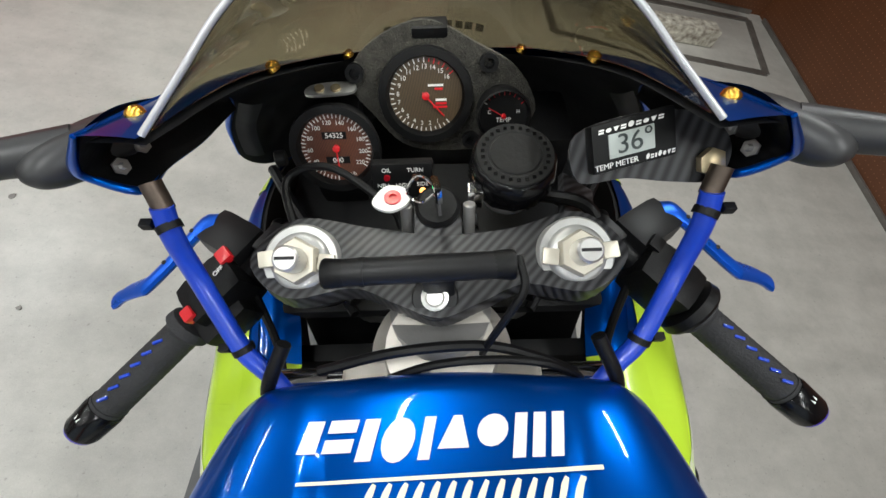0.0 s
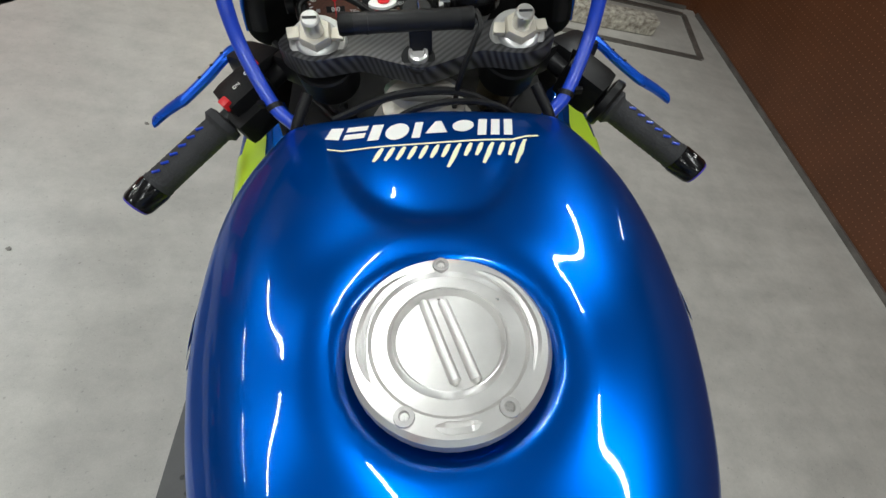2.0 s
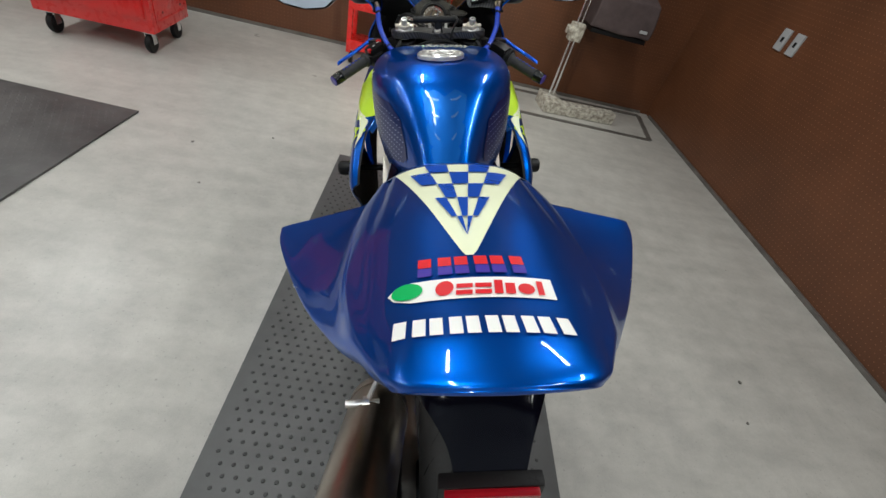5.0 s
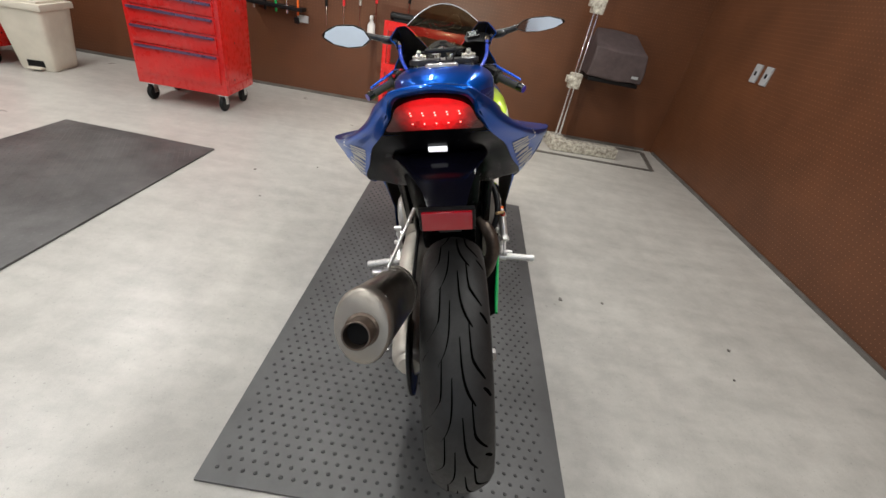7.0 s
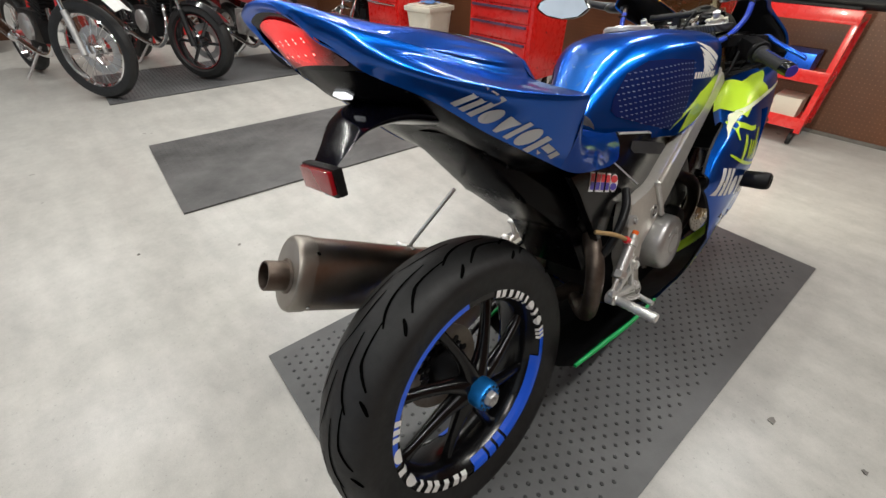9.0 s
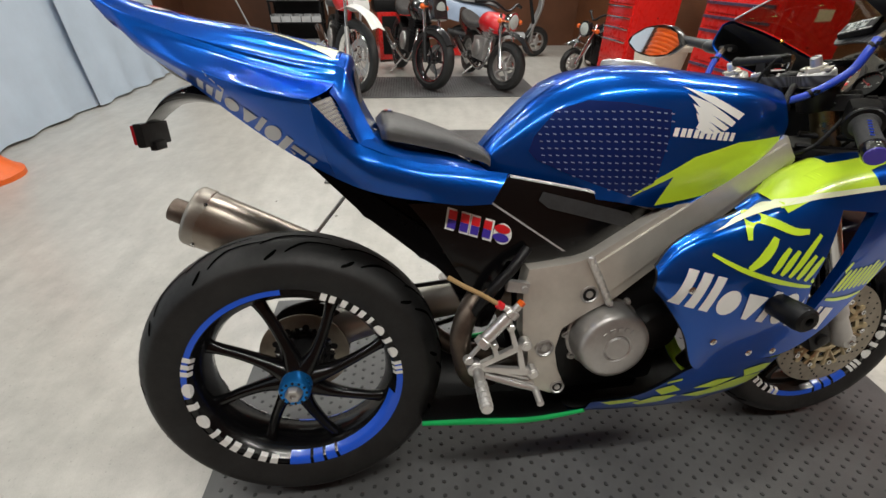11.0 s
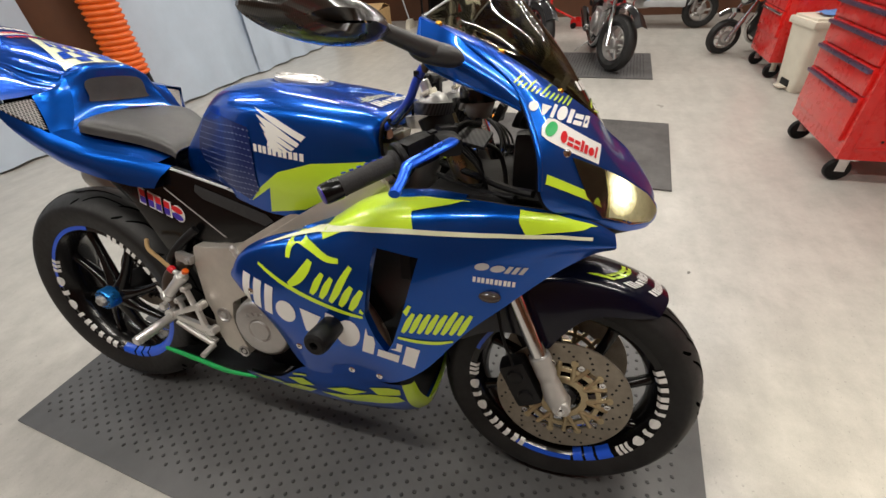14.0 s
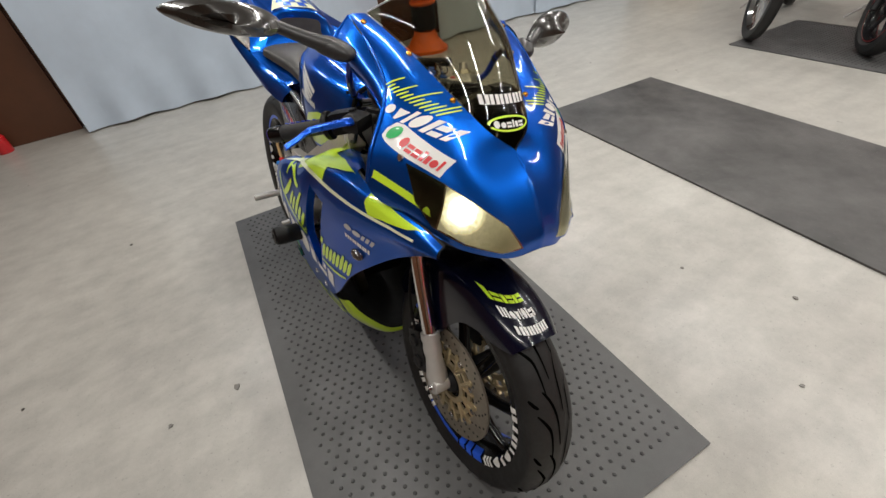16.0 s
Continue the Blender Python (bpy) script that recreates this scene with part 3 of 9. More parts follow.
# tool chests
def tool_chest(m, label, drawers, wide, deep, high, foot, purple):
    t = thing("tool_chest", label, "tool chest", m, group="tool chests")
    bm = bmesh.new()
    box(bm, (0, deep / 2, foot + (high - foot) / 2), (wide, deep, high - foot), 0.008)
    body = part("body", bm, M_TOOLRED, t)
    z = high - 0.035
    for h in drawers:
        bm = bmesh.new()
        box(bm, (0, -0.006, z - h / 2), (wide - 0.07, 0.022, h - 0.010), 0.004)
        d = part("drawer", bm, M_TOOLRED, t)
        bm = bmesh.new()
        box(bm, (0, -0.026, z - 0.022), (wide - 0.085, 0.022, 0.018), 0.005)
        part("drawer_pull", bm, M_PULL if purple else M_CHROME, d)
        z -= h
    for sx in (-1, 1):
        for dy in (0.07, deep - 0.07):
            bm = bmesh.new()
            x = sx * (wide / 2 - 0.06)
            box(bm, (x, dy, foot - 0.008), (0.07, 0.08, 0.012), 0.002)
            for q in (-0.022, 0.022):
                box(bm, (x + q, dy - 0.012, foot - 0.045), (0.005, 0.045, 0.07), 0.001)
            c = part("caster", bm, M_CHROME, t)
            bm = bmesh.new()
            r = foot / 2 - 0.008
            lathe(bm, [(-0.016, r * 0.55), (-0.016, r * 0.9), (-0.008, r), (0.008, r), (0.016, r * 0.9), (0.016, r * 0.55)],
                  (x, dy - 0.015, r), (1, 0, 0), 20)
            part("wheel", bm, M_BLACK, c)
    for sx in (-1, 1):
        for c_, s_ in (((sx * (wide / 2 + 0.002), deep * 0.5, foot + 0.06), (0.004, deep - 0.10, 0.012)),
                       ((sx * (wide / 2 + 0.002), 0.05, (foot + high) / 2), (0.004, 0.012, high - foot - 0.1))):
            bm = bmesh.new()
            box(bm, c_, s_, 0.001)
            part("seam", bm, M_TOOLRED, t)
    for sx in (-1, 1):
        for yy, zz in ((deep * 0.55, 0.72), (deep * 0.42, 0.5), (deep * 0.3, foot + 0.1), (deep * 0.8, foot + 0.1)):
            bm = bmesh.new()
            lathe(bm, [(0, 0.007), (0.003, 0.006)], (sx * wide / 2, yy, zz), (sx, 0, 0), 8)
            part("screw", bm, M_BLACK, t)
    bm = bmesh.new()
    box(bm, (wide / 2 + 0.0015, deep * 0.6, high - 0.09), (0.003, 0.11, 0.06), 0)
    part("paper_label", bm, M_BIN, t, "small cream paper label")
    bm = bmesh.new()
    box(bm, (0, deep / 2, high + 0.006), (wide - 0.02, deep - 0.02, 0.012), 0.003)
    part("top_tray", bm, M_BLACK, t)
    return t


tool_chest(pose(-2.19, 2.55, 0), "red enamelled roller tool chest with dull purple drawer pulls on casters",
           (0.085, 0.085, 0.10, 0.12, 0.13, 0.22), 0.68, 0.48, 0.99, 0.135, True)
tool_chest(pose(-4.10, 2.74, 0), "red roller tool chest with chrome drawer pulls beside the waste bin",
           (0.09, 0.09, 0.10, 0.10, 0.12, 0.20), 0.60, 0.46, 1.05, 0.135, False)


def waste_bin(m):
    t = thing("waste_bin", "cream plastic pedal bin with a lid, a blue rag on top", "bin", m)
    bm = bmesh.new()
    rows = []
    for z, a, b in ((0.0, 0.125, 0.15), (0.02, 0.13, 0.155), (0.25, 0.15, 0.175), (0.46, 0.17, 0.195)):
        pts = [(a, b), (-a, b), (-a, -b), (a, -b)]
        ring = []
        for i in range(4):
            p, q = pts[i], pts[(i + 1) % 4]
            for k in range(6):
                s = 0.06 + 0.88 * k / 5
                ring.append((p[0] + (q[0] - p[0]) * s, p[1] + (q[1] - p[1]) * s, z))
        rows.append(ring)
    vs = grid(bm, rows, True)
    bm.faces.new(vs[0])
    part("body", bm, M_BIN, t, sharp=50)
    bm = bmesh.new()
    box(bm, (0, 0, 0.485), (0.37, 0.42, 0.05), 0.014)
    box(bm, (0, -0.02, 0.515), (0.31, 0.34, 0.02), 0.008)
    part("lid", bm, M_BIN, t)
    bm = bmesh.new()
    box(bm, (0, -0.155, 0.055), (0.12, 0.02, 0.05), 0.004)
    part("pedal_recess", bm, M_BLACK, t)
    bm = bmesh.new()
    box(bm, (0, -0.175, 0.025), (0.10, 0.07, 0.014), 0.004)
    part("pedal", bm, M_BIN, t)
    return t


waste_bin(pose(-3.56, 2.97, 0, 0, 0, 8))


def rag(m):
    bm = bmesh.new()
    rnd = random.Random(4)
    g = [[(x * 0.018, y * 0.018, 0.004 + 0.028 * abs(math.sin(x * 0.9 + y * 0.5)) * math.exp(-(x * x + y * y) / 40) + rnd.uniform(0, 0.004))
          for x in range(-5, 6)] for y in range(-5, 6)]
    grid(bm, g)
    bmesh.ops.solidify(bm, geom=bm.faces[:], thickness=0.003)
    ob = part("rag", bm, mat("blue_rag", (0.10, 0.22, 0.50), 0.8, var=0.1))
    ob.matrix_world = m
    tagged(ob, "crumpled blue cleaning rag on the bin lid", "rag")


rag(pose(-3.54, 2.95, 0.528))
# ---- the blue motorcycle: u across, y ahead, w up in its own leaning frame ----
bike = thing("sport_motorcycle", "blue and lime race-liveried sport motorcycle leaning on its stand", "motorcycle",
             pose(0, 0, 0.012, 0, -12.5, 0) @ pose(0.016, 0, 0, 0, 0, 1.03))


def both(rows):
    """Rows of right half, from the middle outwards, made whole."""
    return [[(-x, y, z) for x, y, z in reversed(r[1:])] + list(r) for r in rows]


def bpart(name, bm, material, label="", parent=None, sharp=38):
    return part(name, bm, material, parent or bike, label, sharp)


# fuel tank
tank_rows = [
    [(0, 0.402, 0.782), (0.030, 0.402, 0.780), (0.040, 0.403, 0.776), (0.048, 0.404, 0.770), (0.052, 0.408, 0.755), (0.050, 0.41, 0.735)],
    [(0, 0.420, 0.812), (0.034, 0.420, 0.808), (0.048, 0.421, 0.801), (0.057, 0.423, 0.790), (0.062, 0.428, 0.760), (0.062, 0.43, 0.730)],
    [(0, 0.460, 0.852), (0.042, 0.460, 0.846), (0.060, 0.462, 0.834), (0.071, 0.465, 0.815), (0.078, 0.470, 0.765), (0.080, 0.47, 0.720)],
    [(0, 0.515, 0.902), (0.055, 0.515, 0.893), (0.080, 0.516, 0.876), (0.094, 0.518, 0.845), (0.102, 0.522, 0.775), (0.100, 0.52, 0.715)],
    [(0, 0.575, 0.935), (0.070, 0.573, 0.928), (0.103, 0.572, 0.907), (0.121, 0.572, 0.872), (0.128, 0.575, 0.785), (0.120, 0.575, 0.715)],
    [(0, 0.640, 0.946), (0.086, 0.638, 0.940), (0.130, 0.636, 0.919), (0.150, 0.636, 0.883), (0.154, 0.638, 0.790), (0.142, 0.64, 0.708)],
    [(0, 0.720, 0.943), (0.100, 0.720, 0.939), (0.150, 0.720, 0.918), (0.171, 0.720, 0.884), (0.172, 0.720, 0.785), (0.154, 0.72, 0.695)],
    [(0, 0.800, 0.932), (0.105, 0.800, 0.931), (0.156, 0.800, 0.914), (0.178, 0.800, 0.881), (0.178, 0.800, 0.795), (0.160, 0.80, 0.702)],
    [(0, 0.870, 0.921), (0.107, 0.870, 0.920), (0.155, 0.870, 0.905), (0.174, 0.870, 0.875), (0.174, 0.872, 0.805), (0.160, 0.875, 0.742)],
    [(0, 0.930, 0.910), (0.108, 0.928, 0.908), (0.144, 0.927, 0.894), (0.160, 0.926, 0.868), (0.161, 0.93, 0.822), (0.155, 0.935, 0.788)],
    [(0, 0.965, 0.899), (0.110, 0.960, 0.894), (0.134, 0.957, 0.882), (0.147, 0.955, 0.862), (0.150, 0.96, 0.838), (0.145, 0.962, 0.815)],
    [(0, 0.975, 0.875), (0.100, 0.968, 0.870), (0.120, 0.965, 0.862), (0.132, 0.962, 0.850), (0.136, 0.962, 0.835), (0.132, 0.962, 0.815)],
]
bm = shell(both(tank_rows), 200, 151, center=(0, 0.7, 0.7))
inside = [v for v in bm.verts if not v.is_boundary]
for _ in range(14):
    bmesh.ops.smooth_vert(bm, verts=inside, factor=0.5, use_axis_x=True, use_axis_y=True, use_axis_z=True)
for v in bm.verts:
    d = math.hypot(v.co.x + 0.003, v.co.y - 0.7185)
    if d < 0.12 and v.co.z > 0.9:
        # soft raised collar round the filler, with a well under the cap
        v.co.z += 0.0022 * math.exp(-((d - 0.076) / 0.018) ** 2) - 0.016 / (1 + math.exp((d - 0.056) / 0.0016))
for v in bm.verts:
    # bowl with a crisp rounded rear edge ahead of the filler
    if v.co.z > 0.87 and abs(v.co.x) < 0.11:
        q = v.co.y - (0.818 + 0.050 * (abs(v.co.x) / 0.066) ** 3)
        v.co.z -= 0.008 / (1 + math.exp(-q / 0.005)) * math.exp(-max(0, q) / 0.040) / (1 + math.exp((abs(v.co.x) - 0.078) / 0.005))
tank = bpart("fuel_tank", bm, M_BLUE, "blue candy-painted fuel tank with decals", sharp=60)
TANK = tree_of(tank)

bm = bmesh.new()
cap_n = Vector((0, 0.155, 1)).normalized()
cap_c = Vector((-0.003, 0.7185, 0.9415))
lathe(bm, [(0, 0.056), (0.008, 0.056), (0.011, 0.0535), (0.011, 0.044), (0.0085, 0.042), (0.0085, 0.034), (0.011, 0.032), (0.0115, 0.031), (0.0065, 0.029), (0.006, 0.0)], cap_c, cap_n, 48)
cap = bpart("fuel_cap", bm, M_ALU, "brushed aluminium fuel filler cap")
for q in (-0.0055, 0.0055):
    bm = bmesh.new()
    rod(bm, cap_c + cap_n * 0.0075 + Vector((q - 0.007, 0.026, -0.004)), cap_c + cap_n * 0.0075 + Vector((q + 0.007, -0.026, 0.004)), 0.0032, n=10, bevel=0.002)
    part("turn_bar", bm, M_ALU, cap)


def on_cap(r, deg, h):
    a = radians(deg)
    return cap_c + cap_n * h + Vector((r * math.cos(a), r * math.sin(a), -0.155 * r * math.sin(a)))


for deg in (90, 238, 302):
    bm = bmesh.new()
    lathe(bm, [(-0.002, 0.0055), (0.0016, 0.005), (0.0016, 0.0028), (0.0, 0.0022), (0.0, 0)], on_cap(0.048, deg, 0.011), cap_n, 14)
    part("cap_bolt", bm, M_CAST, cap)
for deg, half_ in ((162, 48), (18, 48), (270, 14)):
    bm = bmesh.new()
    hose(bm, [on_cap(0.0475, deg + q, 0.0095) for q in np.linspace(-half_, half_, 9)], [0.0015, 0.0036, 0.0036, 0.0036, 0.0015], 8, 22)
    part("cap_rib", bm, M_ALU, cap)


def vinyl(name, polys, tree, material, label="", parent=None, axis="u", side=1, lift=0.0012, step=0.018, clamp=0.0):
    """Vinyl marks on a skin, each piece a part of its own."""
    ob = None
    for po in polys:
        bm = decal_bm(po if isinstance(po[0], list) else [po], tree, axis, side, lift, step, clamp)
        if bm.faces:
            ob = bpart(name, bm, material, label, parent, sharp=80)
        else:
            bm.free()
    return ob


lime_tank = [[(0.665, 0.718), (0.702, 0.752), (0.762, 0.792), (0.839, 0.814), (0.940, 0.820), (0.941, 0.808), (0.914, 0.784), (0.862, 0.748),
              (0.803, 0.717), (0.713, 0.700), (0.732, 0.757)]]
wing = [[(0.723, 0.908), (0.776, 0.891), (0.836, 0.862), (0.826, 0.853), (0.765, 0.884)],
        [(0.729, 0.897), (0.770, 0.881), (0.822, 0.849), (0.815, 0.842), (0.755, 0.872)],
        [(0.738, 0.882), (0.765, 0.868), (0.811, 0.840), (0.803, 0.835), (0.752, 0.862)],
        [(0.746, 0.866), (0.765, 0.856), (0.799, 0.833), (0.790, 0.832), (0.752, 0.852)],
        [(0.754, 0.852), (0.766, 0.846), (0.787, 0.831), (0.766, 0.832), (0.750, 0.842)]]
M_RIB = mat("pale_rib", (0.26, 0.33, 0.56), 0.3, var=0.1, metal=0.3)
grip_poly = [(0.496, 0.827), (0.530, 0.871), (0.578, 0.889), (0.632, 0.885), (0.705, 0.872), (0.708, 0.828), (0.699, 0.746), (0.660, 0.721),
             (0.579, 0.750), (0.500, 0.784), (0.487, 0.800)]
for side in (1, -1):
    vinyl("lime_flash", lime_tank, TANK, M_LIME, "lime green painted flash", tank, side=side, lift=0.001)
    vinyl("wing_mark", wing, TANK, M_WHITE, "white wing-shaped mark", tank, side=side, lift=0.0016)
    vinyl("name_mark", word("HHHHH", (0.713, 0.829), (0.112, -0.012), (0.002, 0.014), 0.0, 0.12), TANK, M_WHITE, "white block mark", tank, side=side)
    pad = vinyl("knee_grip", [grip_poly], TANK, M_NAVY, "dark ribbed knee grip pad", tank, side=side, lift=0.0018)
    rb, rows_ = bmesh.new(), []
    for j in range(13):
        for i in range(20):
            a, b = 0.497 + 0.0115 * i + 0.002 * j, 0.872 - 0.0125 * j - 0.10 * max(0, i * 0.0115 - 0.16) + 0.03 * min(0, i * 0.0115 - 0.07)
            inside, q = False, grip_poly
            for k in range(len(q)):
                (ya, wa), (yb, wb) = q[k], q[k - 1]
                if (wa > b) != (wb > b) and a < (yb - ya) * (b - wa) / (wb - wa) + ya:
                    inside = not inside
            if inside:
                rows_.append([(a, b), (a + 0.0055, b - 0.0012), (a + 0.0055, b - 0.0032), (a, b - 0.002)])
    bmj = decal_bm(rows_, TANK, "u", side, 0.0032, 1)
    tagged(part("grip_ribs", bmj, M_RIB, pad), kind="stuff")
    rb.free()
vinyl("tank_name_mark", word("movibtsn", (0.079, 0.940), (-0.165, -0.003), (-0.002, -0.026), 0.12, 0.16), TANK, M_WHITE, "white block mark", tank, "w", lift=0.0014)
vinyl("tank_script_mark", scribble((0.085, 0.903), (-0.132, -0.002), (-0.001, -0.027), (1.1, 0.62, 0.62, 1.0, 0.62, 0.62, 1.1, 0.62, 0.62, 0.62, 0.62, 0.62, 0.62, 0.62), 0.0042), TANK, M_CREAM, "pale lime script mark", tank, "w", lift=0.0014)
vinyl("tank_script_line", [[(0.095, 0.9085), (0.095, 0.9060), (-0.086, 0.9010), (-0.086, 0.9028)]], TANK, M_CREAM, "", tank, "w", lift=0.0016)
pad_shape = [[(-0.047, 0.545), (-0.022, 0.555), (0, 0.537), (0.022, 0.555), (0.047, 0.545), (0.040, 0.500), (0.034, 0.495), (0.040, 0.488), (0.032, 0.460),
              (0.026, 0.456), (0.031, 0.450), (0.022, 0.425), (0.019, 0.412), (-0.019, 0.412), (-0.022, 0.425), (-0.031, 0.450), (-0.026, 0.456),
              (-0.032, 0.460), (-0.040, 0.488), (-0.034, 0.495), (-0.040, 0.500)]]
M_PADV = mat("clear_tank_pad", (0.0005, 0.094, 0.41), 0.38, metal=0.75, coat=0.3, var=0.05)
M_PADR = mat("pad_rib_edge", (0.10, 0.24, 0.58), 0.25, metal=0.4, coat=0.6, var=0.05)
tp = vinyl("tank_pad", pad_shape, TANK, M_PADV, "translucent tank pad", tank, "w", lift=0.002)
lines = []
for y0, x0 in ((0.534, 0.034), (0.503, 0.027), (0.468, 0.022)):
    for s in (1, -1):
        lines.append([(s * 0.012, y0 - 0.005), (s * x0 * 0.72, y0 - 0.003), (s * x0, y0 + 0.005), (s * x0, y0 + 0.008), (s * x0 * 0.7, y0 + 0.001), (s * 0.012, y0 - 0.002)])
for ln in lines:
    part("pad_rib", decal_bm([ln], TANK, "w", 1, 0.0034), M_PADR, tp)

# tail cowl: one skin from the spine over the hump and wing to the lower edge, right half
tail_rows = [
    [(0, 0.158, 0.976), (0.055, 0.157, 0.972), (0.098, 0.150, 0.953), (0.112, 0.147, 0.934), (0.128, 0.144, 0.922), (0.185, 0.135, 0.911), (0.232, 0.124, 0.905), (0.238, 0.122, 0.900), (0.233, 0.123, 0.886), (0.205, 0.131, 0.822), (0.179, 0.140, 0.784)],
    [(0, 0.085, 0.9955), (0.060, 0.085, 0.990), (0.112, 0.085, 0.962), (0.121, 0.085, 0.946), (0.132, 0.085, 0.933), (0.182, 0.083, 0.920), (0.223, 0.082, 0.912), (0.228, 0.082, 0.907), (0.222, 0.081, 0.893), (0.195, 0.078, 0.851), (0.172, 0.075, 0.824)],
    [(0, 0.010, 1.0145), (0.062, 0.010, 1.008), (0.112, 0.010, 0.979), (0.119, 0.010, 0.967), (0.127, 0.010, 0.956), (0.162, 0.008, 0.942), (0.190, 0.007, 0.932), (0.194, 0.007, 0.927), (0.189, 0.006, 0.915), (0.161, 0.005, 0.893), (0.146, 0.003, 0.874)],
    [(0, -0.070, 1.030), (0.060, -0.070, 1.023), (0.106, -0.070, 0.999), (0.111, -0.070, 0.995), (0.117, -0.070, 0.985), (0.137, -0.070, 0.971), (0.150, -0.070, 0.961), (0.153, -0.070, 0.956), (0.150, -0.070, 0.949), (0.133, -0.069, 0.940), (0.122, -0.068, 0.930)],
    [(0, -0.140, 1.047), (0.055, -0.140, 1.041), (0.088, -0.139, 1.026), (0.096, -0.139, 1.020), (0.102, -0.139, 1.010), (0.107, -0.138, 1.001), (0.1085, -0.138, 0.995), (0.108, -0.138, 0.991), (0.105, -0.138, 0.987), (0.098, -0.137, 0.981), (0.089, -0.136, 0.975)],
    [(0, -0.182, 1.060), (0.050, -0.180, 1.055), (0.072, -0.177, 1.043), (0.079, -0.175, 1.038), (0.082, -0.173, 1.031), (0.084, -0.171, 1.025), (0.084, -0.170, 1.020), (0.083, -0.169, 1.016), (0.082, -0.168, 1.013), (0.079, -0.166, 1.009), (0.076, -0.164, 1.005)],
    [(0, -0.211, 1.066), (0.048, -0.207, 1.061), (0.064, -0.200, 1.052), (0.069, -0.194, 1.044), (0.071, -0.191, 1.039), (0.0725, -0.189, 1.034), (0.0728, -0.187, 1.030), (0.0725, -0.186, 1.027), (0.072, -0.185, 1.025), (0.071, -0.184, 1.023), (0.070, -0.182, 1.020)],
    [(0, -0.217, 1.064), (0.044, -0.213, 1.058), (0.058, -0.206, 1.047), (0.062, -0.200, 1.042), (0.064, -0.197, 1.037), (0.065, -0.194, 1.033), (0.066, -0.192, 1.030), (0.0665, -0.190, 1.028), (0.067, -0.188, 1.025), (0.0675, -0.186, 1.022), (0.068, -0.182, 1.018)]]
bm = shell(both(tail_rows), 60, 221, center=(0, 0, 0.8))
inside = [v for v in bm.verts if not v.is_boundary and v.co.y < 0.10]
for _ in range(3):
    bmesh.ops.smooth_vert(bm, verts=inside, factor=0.5, use_axis_x=True, use_axis_y=True, use_axis_z=True)
for v in bm.verts:
    k = min(1, max(0, (v.co.y + 0.03) / 0.10))
    if v.co.z > 0.94:
        v.co.z -= 0.0040 * k * math.exp(-((abs(v.co.x) - 0.089 - 0.09 * (0.15 - v.co.y) * 0.6) / 0.0040) ** 2)
cowl = bpart("tail_cowl", bm, M_BLUE, "blue solo seat tail cowl with chequered flag decal", sharp=50)
COWLT = tree_of(cowl)
for sd in (1, -1):
    arm_rows = [[(0.238, 0.122, 0.903), (0.224, 0.125, 0.858), (0.203, 0.132, 0.818), (0.179, 0.140, 0.784)],
                [(0.212, 0.148, 0.868), (0.208, 0.155, 0.828), (0.195, 0.165, 0.798), (0.177, 0.175, 0.766)],
                [(0.182, 0.180, 0.836), (0.190, 0.195, 0.805), (0.187, 0.205, 0.779), (0.175, 0.215, 0.752)],
                [(0.163, 0.250, 0.806), (0.175, 0.258, 0.790), (0.178, 0.266, 0.768), (0.171, 0.275, 0.738)],
                [(0.138, 0.340, 0.786), (0.150, 0.342, 0.774), (0.158, 0.345, 0.752), (0.160, 0.347, 0.723)],
                [(0.124, 0.436, 0.768), (0.136, 0.427, 0.756), (0.146, 0.415, 0.742), (0.152, 0.400, 0.720)]]
    bm = shell(arm_rows, 34, 16, 0.0, (0.0, 0.3, 0.75))
    if sd < 0:
        flip(bm)
    armp = bpart("side_arm", bm, M_BLUE, "", cowl, 60)
    deck_rows = [[(0.182, 0.180, 0.836), (0.150, 0.195, 0.845), (0.10, 0.205, 0.848), (0.0, 0.21, 0.848)],
                 [(0.163, 0.250, 0.806), (0.135, 0.255, 0.818), (0.08, 0.26, 0.822), (0.0, 0.26, 0.822)],
                 [(0.138, 0.340, 0.786), (0.115, 0.342, 0.793), (0.07, 0.345, 0.796), (0.0, 0.345, 0.796)],
                 [(0.130, 0.400, 0.773), (0.100, 0.395, 0.776), (0.06, 0.39, 0.778), (0.0, 0.385, 0.778)]]
    bm = shell(deck_rows, 20, 12, 0.0, (0.0, 0.3, 0.5))
    if sd < 0:
        flip(bm)
    bpart("seat_deck", bm, M_BLUE, "", cowl, 60)
    inner = [[(0.098, 0.150, 0.953), (0.101, 0.163, 0.944), (0.106, 0.172, 0.915), (0.125, 0.190, 0.872), (0.150, 0.205, 0.842)],
             [(0.125, 0.145, 0.924), (0.131, 0.152, 0.914), (0.140, 0.160, 0.900), (0.152, 0.175, 0.868), (0.165, 0.190, 0.840)],
             [(0.168, 0.142, 0.912), (0.170, 0.148, 0.903), (0.172, 0.155, 0.890), (0.176, 0.168, 0.862), (0.182, 0.180, 0.836)]]
    bm = shell(inner, 12, 25, 0.0, (0.0, 0.1, 0.8))
    if sd < 0:
        flip(bm)
    bpart("hump_side", bm, M_BLUE, "", cowl, 60)
    # scoop with wire mesh
    tri_ = [Vector((0.232, 0.124, 0.896)), Vector((0.168, 0.150, 0.906)), Vector((0.180, 0.178, 0.838))]
    bm = bmesh.new()
    off = Vector((0, -0.022, 0))
    f = bm.faces.new([bm.verts.new(p + off) for p in tri_])
    if sd < 0:
        flip(bm)
    bpart("scoop_back", bm, M_DARK, "", cowl)
    bm = bmesh.new()
    n_ = 12
    off = Vector((0, -0.006, 0))
